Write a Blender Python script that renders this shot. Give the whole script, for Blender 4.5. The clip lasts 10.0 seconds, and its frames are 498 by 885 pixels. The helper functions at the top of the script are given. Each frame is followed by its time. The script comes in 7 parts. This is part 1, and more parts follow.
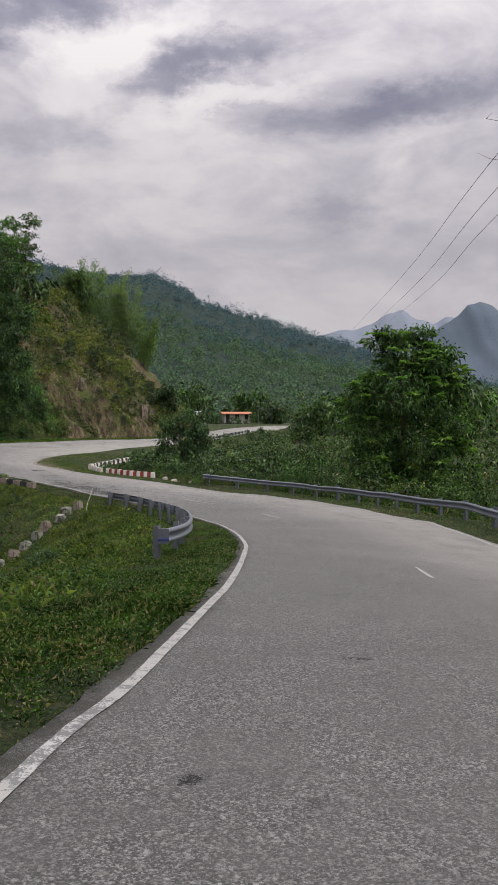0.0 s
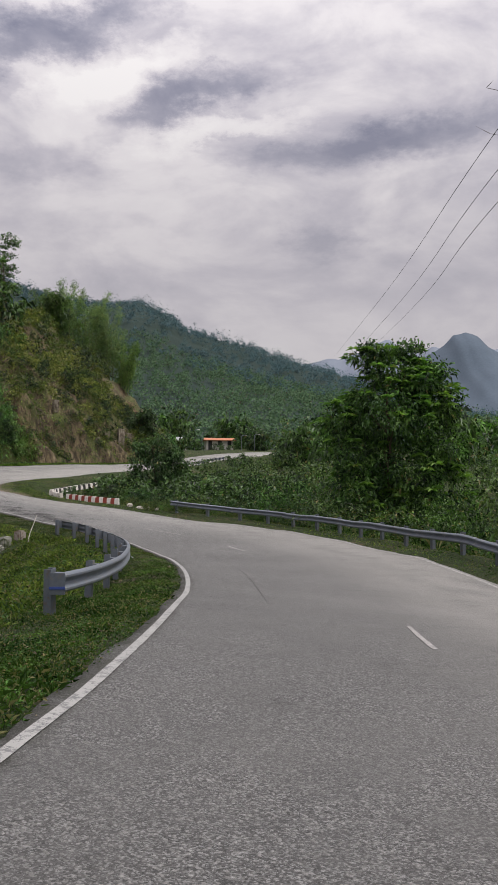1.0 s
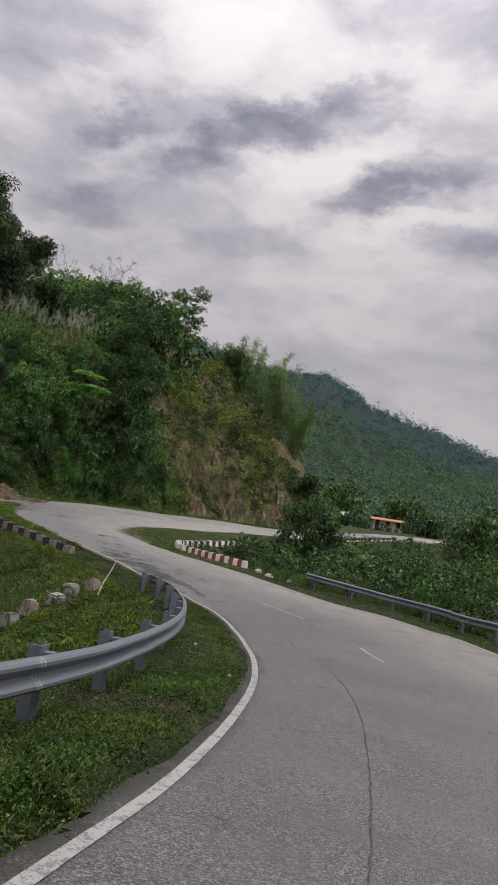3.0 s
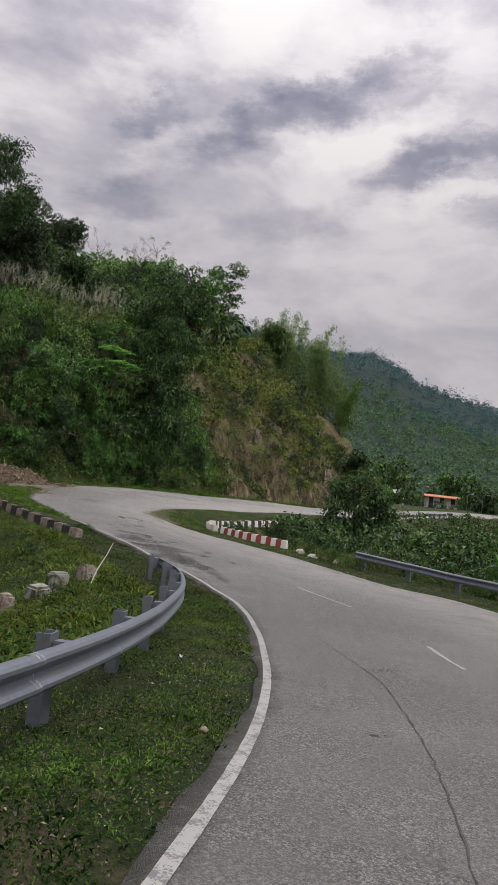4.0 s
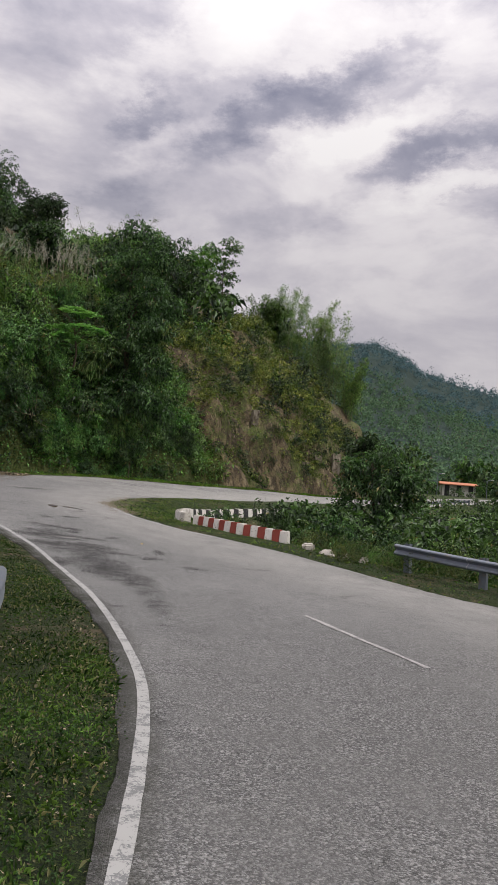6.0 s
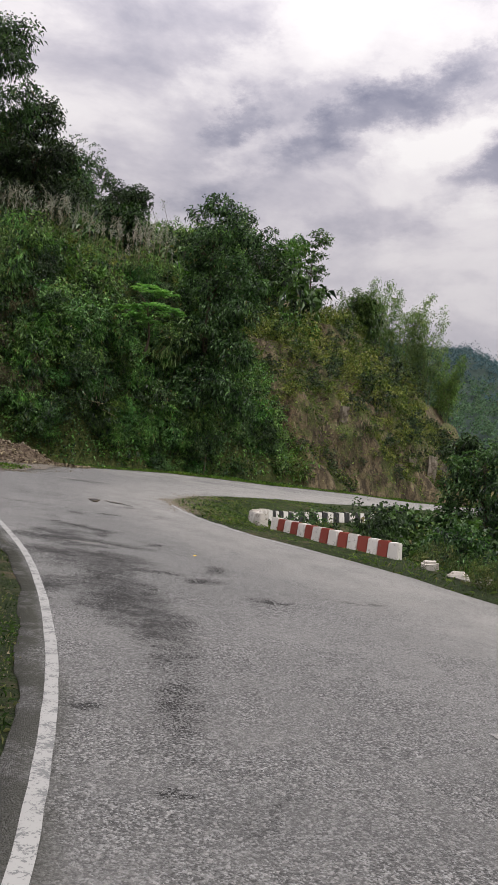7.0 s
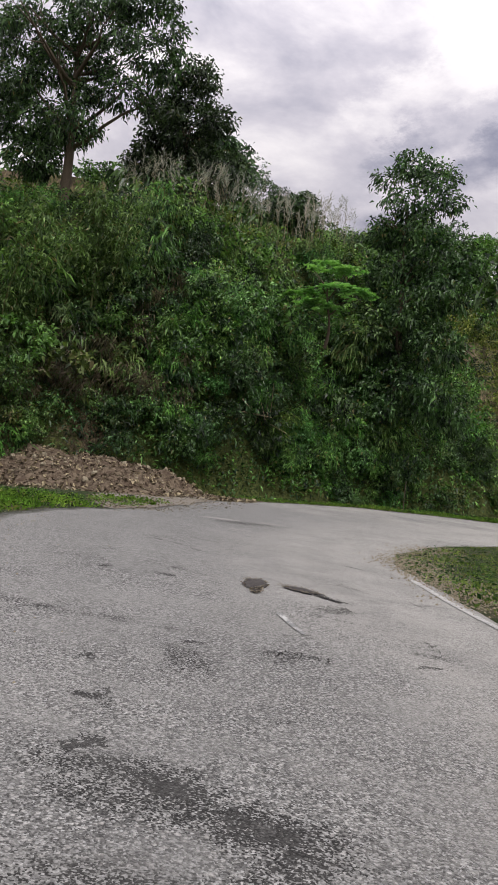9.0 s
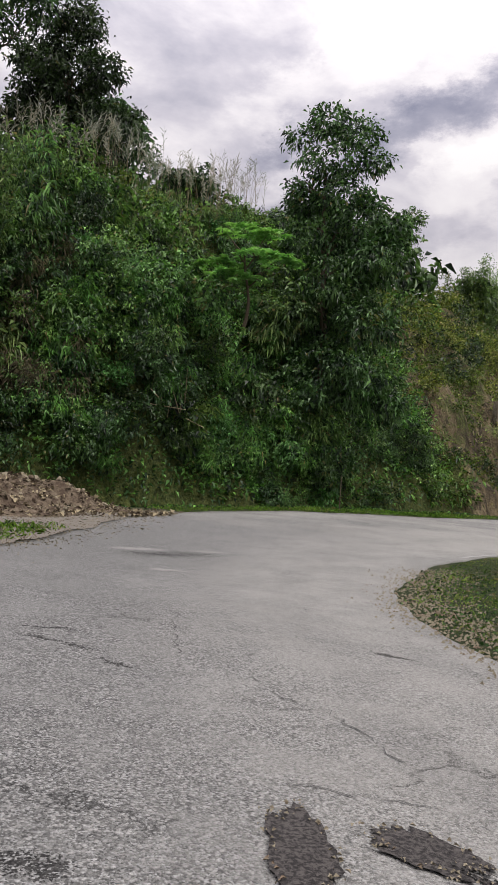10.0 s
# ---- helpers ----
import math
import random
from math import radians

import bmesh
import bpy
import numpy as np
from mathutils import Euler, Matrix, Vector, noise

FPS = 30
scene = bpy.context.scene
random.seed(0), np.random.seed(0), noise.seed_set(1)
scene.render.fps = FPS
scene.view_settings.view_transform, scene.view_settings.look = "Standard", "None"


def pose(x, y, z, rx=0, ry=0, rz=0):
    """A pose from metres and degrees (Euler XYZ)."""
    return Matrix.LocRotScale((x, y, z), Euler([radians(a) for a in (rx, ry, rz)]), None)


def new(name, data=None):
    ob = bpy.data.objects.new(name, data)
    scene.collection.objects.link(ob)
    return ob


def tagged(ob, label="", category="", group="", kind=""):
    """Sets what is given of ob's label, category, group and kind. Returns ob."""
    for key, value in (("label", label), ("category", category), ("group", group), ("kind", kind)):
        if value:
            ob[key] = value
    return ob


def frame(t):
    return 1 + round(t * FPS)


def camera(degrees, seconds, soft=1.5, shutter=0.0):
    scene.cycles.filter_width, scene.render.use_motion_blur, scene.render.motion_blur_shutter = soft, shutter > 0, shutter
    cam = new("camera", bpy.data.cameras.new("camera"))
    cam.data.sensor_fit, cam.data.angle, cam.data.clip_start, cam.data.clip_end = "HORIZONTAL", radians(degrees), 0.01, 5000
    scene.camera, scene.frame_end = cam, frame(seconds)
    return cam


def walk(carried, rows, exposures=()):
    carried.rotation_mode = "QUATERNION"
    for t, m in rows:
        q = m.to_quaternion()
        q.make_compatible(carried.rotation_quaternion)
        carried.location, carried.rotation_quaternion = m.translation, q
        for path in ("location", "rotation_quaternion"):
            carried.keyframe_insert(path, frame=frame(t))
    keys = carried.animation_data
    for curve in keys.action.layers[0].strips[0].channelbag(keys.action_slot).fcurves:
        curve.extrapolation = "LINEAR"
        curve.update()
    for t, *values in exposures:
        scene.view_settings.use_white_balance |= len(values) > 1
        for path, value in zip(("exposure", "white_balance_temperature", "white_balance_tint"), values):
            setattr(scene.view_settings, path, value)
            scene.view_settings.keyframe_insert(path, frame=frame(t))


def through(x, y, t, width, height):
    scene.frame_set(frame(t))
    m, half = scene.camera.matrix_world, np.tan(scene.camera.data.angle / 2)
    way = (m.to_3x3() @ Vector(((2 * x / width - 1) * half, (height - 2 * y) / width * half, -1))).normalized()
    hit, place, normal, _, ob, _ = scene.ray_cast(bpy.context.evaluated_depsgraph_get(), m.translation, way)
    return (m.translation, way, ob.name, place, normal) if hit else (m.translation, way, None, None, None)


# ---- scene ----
cam = camera(35.3, 10.0, 1.0)
METRES, EYE, TILT, LEAN, TURN = 49.0, 1.45, 0.0, 0.0, 0.0
ROWS = [
    (0.0, 0.0, 0.0, 0.0, -0.0, 0.0, 0.0),
    (0.5, 0.0079, 0.0378, -0.0025, -1.86, 1.77, -0.02),
    (1.0, 0.015, 0.0787, -0.0044, -1.0, 2.06, -0.39),
    (1.5, 0.0201, 0.1164, -0.0049, -0.16, 4.33, -4.52),
    (2.0, 0.0235, 0.157, -0.0071, 4.39, 8.88, -6.88),
    (2.5, 0.025, 0.1991, -0.0099, 9.25, 7.78, -7.86),
    (3.0, 0.0247, 0.2427, -0.0126, 11.16, 6.73, -8.66),
    (4.5, 0.0092, 0.3891, -0.021, 15.77, 4.77, -5.89),
    (5.0, 0.0005, 0.4382, -0.0232, 14.46, 4.98, -4.58),
    (6.5, -0.039, 0.5979, -0.0288, 17.46, 4.85, -5.62),
    (7.0, -0.0587, 0.6515, -0.0294, 21.45, 4.66, -6.61),
    (7.5, -0.0827, 0.7034, -0.0288, 26.66, 4.24, -7.17),
    (8.0, -0.1118, 0.7541, -0.0274, 30.12, 3.78, -6.2),
    (8.5, -0.1437, 0.7987, -0.0249, 30.93, 4.68, -6.62),
    (9.0, -0.1801, 0.8428, -0.0215, 33.8, 5.47, -6.62),
    (9.5, -0.2144, 0.8843, -0.0169, 31.82, 5.67, -5.41),
    (10.0, -0.2476, 0.9264, -0.0114, 26.78, 5.73, -3.4),
]
walk(cam, [(t, pose(0, 0, EYE, TILT, LEAN, TURN) @ pose(METRES * x, METRES * y, METRES * z, 90 + pitch, roll, yaw)) for t, x, y, z, yaw, pitch, roll in ROWS],
     [(0.0, -0.06), (1.2, -0.08), (2.5, -0.20), (5.0, -0.09), (6.5, -0.02), (8.0, 0.12), (9.2, 0.17), (10.0, 0.15)])

# ---- sky and light: a broken overcast, brighter towards the zenith ----
world = bpy.data.worlds.new("overcast_sky")
scene.world = world
world.use_nodes = True


class Net:
    """A small builder for node trees."""

    def __init__(self, tree):
        self.tree = tree
        tree.nodes.clear()

    def add(self, kind, values=(), **settings):
        node = self.tree.nodes.new(kind)
        for key, value in settings.items():
            setattr(node, key, value)
        for key, value in dict(values).items():
            if isinstance(value, bpy.types.NodeSocket):
                self.tree.links.new(value, node.inputs[key])
            else:
                node.inputs[key].default_value = value
        return node

    def math(self, op, a, b=0.0, c=0.0, clamp=False):
        return self.add("ShaderNodeMath", {0: a, 1: b, 2: c}, operation=op, use_clamp=clamp).outputs[0]

    def noise(self, vector, scale, detail=4.0, rough=0.55, distort=0.0):
        return self.add("ShaderNodeTexNoise", {"Vector": vector, "Scale": scale, "Detail": detail, "Roughness": rough, "Distortion": distort}).outputs[0]

    def ramp(self, value, stops, mode="LINEAR"):
        node = self.add("ShaderNodeValToRGB", {0: value})
        band = node.color_ramp
        band.interpolation = mode
        while len(band.elements) < len(stops):
            band.elements.new(0.5)
        for el, (pos, col) in zip(band.elements, stops):
            el.position = pos
            el.color = (col, col, col, 1) if isinstance(col, (int, float)) else (*col, 1)
        return node.outputs[0]

    def mix(self, fac, a, b, blend="MIX"):
        return self.add("ShaderNodeMix", {0: fac, 6: a, 7: b}, data_type="RGBA", blend_type=blend, clamp_factor=True).outputs[2]

    def range(self, v, a, b, c=0.0, d=1.0):
        return self.add("ShaderNodeMapRange", {0: v, 1: a, 2: b, 3: c, 4: d}).outputs[0]


# drifting clouds: centre, half length, half width and turn on the cloud layer, and how much lighter (+) or darker (-)
CLOUDS = [
    (-0.31, 1.215, 0.17, 0.050, -24, -0.30), (-0.10, 1.38, 0.17, 0.040, -26, -0.26), (-0.75, 1.45, 0.11, 0.06, -10, -0.20), (0.27, 1.49, 0.22, 0.055, -22, -0.22),
    (0.20, 1.89, 0.07, 0.09, 0, -0.16), (-0.57, 1.19, 0.06, 0.03, -30, -0.14), (0.05, 1.0, 0.22, 0.08, -10, -0.12), (-0.42, 1.56, 0.16, 0.05, -12, -0.10),
    (-0.21, 1.31, 0.13, 0.032, -22, 0.22), (-0.05, 1.48, 0.16, 0.032, -22, 0.18), (-0.42, 1.06, 0.22, 0.06, -15, 0.16), (-0.57, 1.28, 0.14, 0.04, -18, 0.13), (-0.20, 1.10, 0.12, 0.04, -30, 0.14),
]


def sky_nodes():
    n = Net(world.node_tree)
    way = n.add("ShaderNodeTexCoord").outputs["Generated"]
    xyz = n.add("ShaderNodeSeparateXYZ", {0: way})
    up = n.math("MAXIMUM", xyz.outputs[2], 0.0)
    low = n.math("ADD", up, 0.22)
    layer = n.add("ShaderNodeCombineXYZ", {0: n.math("DIVIDE", xyz.outputs[0], low), 1: n.math("DIVIDE", xyz.outputs[1], low), 2: 0.0}).outputs[0]
    stir = n.add("ShaderNodeTexNoise", {"Vector": layer, "Scale": 5.0, "Detail": 8.0, "Roughness": 0.66}).outputs["Color"]
    stir = n.add("ShaderNodeVectorMath", {0: stir, 1: (0.5, 0.5, 0.5)}, operation="SUBTRACT").outputs[0]
    ragged = n.add("ShaderNodeVectorMath", {0: stir, 1: (0.34, 0.28, 0.0), 2: layer}, operation="MULTIPLY_ADD").outputs[0]
    flat = n.add("ShaderNodeMapping", {0: layer, 1: (0.37, 0.2, 0), 2: (0, 0, radians(-25)), 3: (1.0, 1.1, 1)}).outputs[0]
    big = n.noise(flat, 1.7, 2.0, 0.5, 0.1)
    round_ = n.add("ShaderNodeMapping", {0: way, 1: (0.3, 0.1, 0.7), 2: (0, radians(14), 0), 3: (1.0, 1.0, 2.1)}).outputs[0]
    mid = n.noise(round_, 5.2, 9.0, 0.58, 0.25)
    cover = n.math("ADD", n.math("MULTIPLY", big, 0.42), n.math("SUBTRACT", n.math("MULTIPLY", mid, 0.80), 0.10))
    for x, y, a, b, turn, gain in CLOUDS:
        local = n.add("ShaderNodeMapping", {0: ragged, 1: (x, y, 0), 2: (0, 0, radians(turn)), 3: (a, b, 1)}, vector_type="TEXTURE").outputs[0]
        r = n.add("ShaderNodeVectorMath", {0: local}, operation="LENGTH").outputs["Value"]
        soft = n.add("ShaderNodeMapRange", {0: r, 1: 1.7, 2: 0.25, 3: 0.0, 4: gain}, interpolation_type="SMOOTHSTEP").outputs[0]
        cover = n.math("ADD", cover, soft)
    cloud = n.ramp(cover, [(0.18, (0.27, 0.27, 0.36)), (0.32, (0.42, 0.405, 0.49)), (0.46, (0.63, 0.59, 0.66)), (0.58, (0.87, 0.815, 0.85)), (0.74, (1.0, 0.95, 0.96))])
    # the veil thickens towards the horizon
    veil = n.range(up, 0.03, 0.42, 0.88, 0.0)
    cloud = n.mix(veil, cloud, (0.64, 0.598, 0.632, 1))
    air = n.add("ShaderNodeTexSky", sky_type="NISHITA", sun_disc=False, sun_elevation=radians(63), sun_rotation=radians(105)).outputs[0]
    air = n.mix(1.0, air, (0.06, 0.06, 0.06, 1), "MULTIPLY")
    cloud = n.mix(0.05, cloud, air)
    cloud = n.mix(1.0, cloud, (0.99, 1.0, 0.992, 1), "MULTIPLY")
    gain = n.math("ADD", 0.83, n.math("MULTIPLY", n.math("POWER", up, 3.4), 2.6))
    back = n.add("ShaderNodeBackground", {0: cloud, 1: gain})
    n.add("ShaderNodeOutputWorld", {0: back.outputs[0]})


sky_nodes()

sun_data = bpy.data.lights.new("sun", "SUN")
sun_data.energy, sun_data.angle, sun_data.color = 2.9, radians(30), (1.0, 0.965, 0.91)
sun = new("sun", sun_data)
sun.matrix_world = pose(0, 0, 60, 27, 0, 75)

# ---- materials ----


def material(name, rough=0.8):
    mat = bpy.data.materials.new(name)
    mat.use_nodes = True
    n = Net(mat.node_tree)
    out = n.add("ShaderNodeOutputMaterial")
    bsdf = n.add("ShaderNodeBsdfPrincipled", {"Roughness": rough})
    n.tree.links.new(bsdf.outputs[0], out.inputs[0])
    bsdf.inputs["Specular IOR Level"].default_value = 0.22
    n.bsdf, n.out = bsdf, out
    n.place = n.add("ShaderNodeNewGeometry").outputs["Position"]
    return mat, n


def colour(n, value):
    n.tree.links.new(value, n.bsdf.inputs["Base Color"])


def bump(n, height, strength, distance):
    b = n.add("ShaderNodeBump", {"Height": height, "Strength": strength, "Distance": distance})
    n.tree.links.new(b.outputs[0], n.bsdf.inputs["Normal"])


def leaf_material(name, dark, light, dry=(0.20, 0.16, 0.06), dry_share=0.04, gloss=0.5, through=0.25, shine=0.25, glow=(1.12, 1.35, 0.6), vary=(0.92, 1.08), even=False):
    """Leaves: each its own shade, a few dry ones, some light passing through."""
    mat, n = material(name, gloss)
    rnd = n.add("ShaderNodeNewGeometry").outputs["Random Per Island"]
    half = tuple(a * 0.55 + b * 0.45 for a, b in zip(dark, light))
    clump = n.range(n.noise(n.place, 1.5, 3.0, 0.6), 0.32, 0.68)
    blend = n.math("ADD", n.math("MULTIPLY", clump, 0.48), n.math("MULTIPLY", rnd, 0.52))
    # range stretched past the leaves' own tones, adding contrast of lit tops and gaps
    stops = [(0.15, dark), (0.5, half), (0.85, light)] if even else [(0.12, tuple(0.4 * c for c in dark)), (0.30, dark), (0.52, half), (0.76, light), (0.95, tuple(min(1.0, 1.7 * c) for c in light))]
    tone = n.ramp(blend, stops)
    old = n.range(n.math("FRACT", n.math("MULTIPLY", rnd, 17.0)), 1.0 - dry_share, 1.0 - dry_share * 0.8)
    tone = n.mix(old, tone, (*dry, 1))
    whole = n.noise(n.place, 0.35, 3.0)
    tone = n.mix(n.range(whole, 0.38, 0.66, 0.0, 0.7), tone, n.mix(1.0, tone, (0.55, 0.68, 0.50, 1), "MULTIPLY"))
    tint = n.noise(n.place, 0.8, 2.0)
    tone = n.mix(n.range(tint, 0.42, 0.62, 0.0, 0.55), tone, n.mix(1.0, tone, (0.78, 1.0, 1.05, 1), "MULTIPLY"))
    per = n.add("ShaderNodeObjectInfo").outputs["Random"]
    tone = n.add("ShaderNodeHueSaturation", {"Hue": n.range(n.math("FRACT", n.math("MULTIPLY", per, 7.3)), 0, 1, 0.487, 0.52), "Saturation": n.range(n.math("FRACT", n.math("MULTIPLY", per, 3.7)), 0, 1, 0.84, 1.02), "Value": n.range(per, 0, 1, *vary), "Fac": 1.0, "Color": tone}).outputs[0]
    colour(n, tone)
    n.bsdf.inputs["Specular IOR Level"].default_value = shine
    trans = n.add("ShaderNodeBsdfTranslucent", {0: n.mix(1.0, tone, (*glow, 1), "MULTIPLY")})
    both = n.add("ShaderNodeMixShader", {0: through, 1: n.bsdf.outputs[0], 2: trans.outputs[0]})
    n.tree.links.new(both.outputs[0], n.out.inputs[0])
    return mat


def plain(name, base, rough=0.7, vary=0.25, scale=6.0, metal=0.0, relief=0.0, dirt=None, dirt_at=0.62):
    """A surface with two scales of variation and, if given, dirt of another colour."""
    mat, n = material(name, rough)
    n.bsdf.inputs["Metallic"].default_value = metal
    fine = n.noise(n.place, scale * 9, 3.0)
    broad = n.noise(n.place, scale, 4.0)
    tone = n.mix(n.range(fine, 0.3, 0.7, 0, vary), (*base, 1), (*[c * 0.55 for c in base], 1))
    tone = n.mix(n.range(broad, 0.35, 0.7, 0, vary), tone, (*[c * 0.7 for c in base], 1))
    if dirt:
        spots = n.noise(n.place, scale * 2.3, 6.0, 0.65, 0.4)
        tone = n.mix(n.range(spots, dirt_at - 0.08, dirt_at + 0.04), tone, (*dirt, 1))
    colour(n, tone)
    if relief:
        bump(n, fine, 0.6, relief)
    return mat


# dark wear in the surface: place, half length, half width, turn in degrees, strength
OIL = [
    # oil-darkened, ravelled ground before the hairpin
    (-10.65, 43.72, 0.50, 0.15, 12, 1.0), (-10.0, 43.45, 0.34, 0.11, -48, 0.9), (-10.45, 43.0, 0.55, 0.20, 31, 0.55), (-9.8, 42.3, 0.85, 0.27, 31, 0.95), (-10.25, 42.55, 0.40, 0.24, 31, 0.8),
    (-9.25, 42.65, 0.42, 0.06, 31, 0.9), (-9.35, 41.95, 0.35, 0.14, 31, 0.8), (-8.95, 41.2, 0.75, 0.34, 28, 0.95), (-8.45, 40.75, 0.6, 0.35, 40, 0.7), (-7.75, 40.0, 0.95, 0.30, 123, 0.75),
    (-7.0, 39.2, 0.9, 0.34, 123, 0.9), (-6.2, 38.45, 0.75, 0.26, 123, 0.8), (-7.9, 40.95, 0.5, 0.12, 20, 0.8), (-5.6, 37.6, 0.6, 0.16, 123, 0.5), (-4.9, 36.3, 0.7, 0.12, 122, 0.4),
]
# broken places and smears of the bend
WORN = [
    (-13.15, 45.42, 0.45, 0.09, 25, 0.7), (-19.4, 57.0, 0.7, 0.3, 60, 0.5), (-5.9, 40.66, 0.22, 0.08, 17, 1.0), (-11.77, 45.19, 0.24, 0.16, 129, 0.45), (-11.44, 45.94, 0.16, 0.10, 56, 0.6),
    (-12.07, 47.77, 0.16, 0.12, 116, 0.8), (-6.89, 41.1, 0.24, 0.10, 64, 0.8), (-7.3, 42.17, 0.32, 0.12, 114, 0.7), (-8.05, 39.34, 0.43, 0.14, 126, 0.7), (-8.96, 43.43, 0.18, 0.09, 31, 0.9), (0.0, 26.83, 0.36, 0.09, 56, 0.4),
]
# dark drips and dashes
SPOTS = [
    (-13.93, 47.5, 0.10, 0.06, 23, 1.0), (-15.9, 50.05, 0.30, 0.035, 6, 1.0), (-15.3, 49.85, 0.14, 0.03, 0, 1.0), (-14.0, 51.95, 0.20, 0.035, -6, 1.0), (-16.33, 50.4, 0.20, 0.03, 20, 1.0),
    (0.33, 23.3, 0.045, 0.03, 0, 0.9), (-0.23, 3.4, 0.04, 0.03, 12, 1.0), (0.84, 5.83, 0.07, 0.04, 0, 0.8), (0.4, 14.64, 0.06, 0.04, 17, 0.9),
    (-14.4, 47.16, 0.07, 0.05, 64, 1.0), (-12.04, 45.64, 0.06, 0.03, 59, 1.0), (-12.14, 44.72, 0.06, 0.05, 138, 1.0), (-11.68, 44.31, 0.06, 0.04, 49, 1.0), (-11.52, 44.27, 0.05, 0.04, 136, 1.0), (-11.27, 43.86, 0.06, 0.04, 139, 1.0), (-10.77, 46.69, 0.09, 0.03, 52, 0.7), (-5.34, 35.93, 0.06, 0.03, 30, 0.9), (-4.35, 35.15, 0.04, 0.025, 30, 0.9),
]
# places where the top has come off and pale stone shows
BARE = [(-20.2, 57.0, 0.42, 0.16, 40), (-19.2, 57.85, 0.30, 0.10, 40), (-9.5, 42.3, 0.30, 0.10, 31), (-18.4, 55.2, 0.25, 0.12, 40)]


def asphalt_material():
    mat, n = material("worn_asphalt", 0.88)
    p = n.place
    xyz = n.add("ShaderNodeSeparateXYZ", {0: p})
    across = n.add("ShaderNodeAttribute", attribute_name="across").outputs["Fac"]
    broad = n.noise(p, 0.16, 4.0, 0.55, 0.6)
    patch = n.noise(p, 0.9, 5.0, 0.6, 0.3)
    base = n.ramp(broad, [(0.33, (0.140, 0.137, 0.131)), (0.5, (0.176, 0.172, 0.165)), (0.68, (0.214, 0.209, 0.199))])
    # approach darkened in colour for its dimmer exposure; the outer lane smoother and dustier
    approach_dim = n.range(n.math("ADD", xyz.outputs[1], n.math("MULTIPLY", broad, 14.0)), 12.0, 48.0, 0.46, 0.0)
    base = n.mix(approach_dim, base, (0.02, 0.02, 0.02, 1))
    bleached = n.range(n.math("ADD", xyz.outputs[1], n.math("MULTIPLY", patch, 6.0)), 36.0, 45.0)
    base = n.mix(n.math("MULTIPLY", bleached, 0.12), base, (0.180, 0.186, 0.186, 1))
    dusty = n.range(n.math("ADD", across, n.math("MULTIPLY", n.math("SUBTRACT", patch, 0.5), 0.45)), 0.40, 0.74)
    base = n.mix(n.math("MULTIPLY", dusty, n.range(xyz.outputs[1], 20.0, 42.0, 0.52, 0.62)), base, (0.315, 0.303, 0.280, 1))
    tracks = n.math("MULTIPLY", n.math("COSINE", n.math("MULTIPLY", across, 25.0)), 0.5)
    inner = n.math("MULTIPLY", n.range(across, 0.40, 0.10, 0, 0.25), n.range(xyz.outputs[1], 40, 36))
    base = n.mix(inner, base, (0.055, 0.055, 0.055, 1))
    base = n.mix(n.range(tracks, 0.0, 0.5, 0, 0.14), base, (0.085, 0.084, 0.083, 1))
    base = n.mix(n.range(patch, 0.48, 0.70, 0, 0.34), base, (0.080, 0.079, 0.079, 1))
    # aggregate: light and dark chippings of two sizes, coarser where the binder has worn away
    cell = n.add("ShaderNodeTexVoronoi", {"Vector": p, "Scale": 120.0, "Randomness": 1.0})
    chip = n.add("ShaderNodeSeparateColor", {0: cell.outputs["Color"]}).outputs[0]
    cell2 = n.add("ShaderNodeTexVoronoi", {"Vector": p, "Scale": 62.0, "Randomness": 1.0})
    chip2 = n.add("ShaderNodeSeparateColor", {0: cell2.outputs["Color"]}).outputs[1]
    open_ = n.range(n.noise(p, 1.5, 5.0, 0.65, 0.4), 0.40, 0.60, 0.45, 1.0)
    coarse = n.math("MULTIPLY", n.math("MULTIPLY", open_, n.range(xyz.outputs[1], 26.0, 40.0, 0.62, 1.0)), n.math("SUBTRACT", 1.0, n.math("MULTIPLY", dusty, n.range(xyz.outputs[1], 26.0, 40.0, 0.65, 0.35))))
    base = n.mix(n.math("MULTIPLY", n.range(chip, 0.60, 0.85, 0, 0.80), coarse), base, (0.35, 0.35, 0.345, 1))
    base = n.mix(n.math("MULTIPLY", n.range(chip, 0.36, 0.14, 0, 0.90), coarse), base, (0.034, 0.033, 0.033, 1))
    base = n.mix(n.math("MULTIPLY", n.range(chip2, 0.74, 0.95, 0, 0.55), coarse), base, (0.38, 0.37, 0.355, 1))
    base = n.mix(n.math("MULTIPLY", n.range(chip2, 0.30, 0.08, 0, 0.65), coarse), base, (0.036, 0.035, 0.035, 1))
    gap = n.math("MULTIPLY", n.range(cell2.outputs["Distance"], 0.38, 0.70, 0, 0.55), coarse)
    base = n.mix(gap, base, (0.046, 0.045, 0.044, 1))
    # tar, oil and broken places
    stir = n.add("ShaderNodeTexNoise", {"Vector": p, "Scale": 4.0, "Detail": 7.0, "Roughness": 0.72}).outputs["Color"]
    stir = n.add("ShaderNodeVectorMath", {0: stir, 1: (0.5, 0.5, 0.5)}, operation="SUBTRACT").outputs[0]
    torn = n.add("ShaderNodeVectorMath", {0: stir, 1: (0.50, 0.50, 0.0), 2: p}, operation="MULTIPLY_ADD").outputs[0]
    flat = n.add("ShaderNodeVectorMath", {0: torn, 1: (1.0, 1.0, 0.0)}, operation="MULTIPLY").outputs[0]

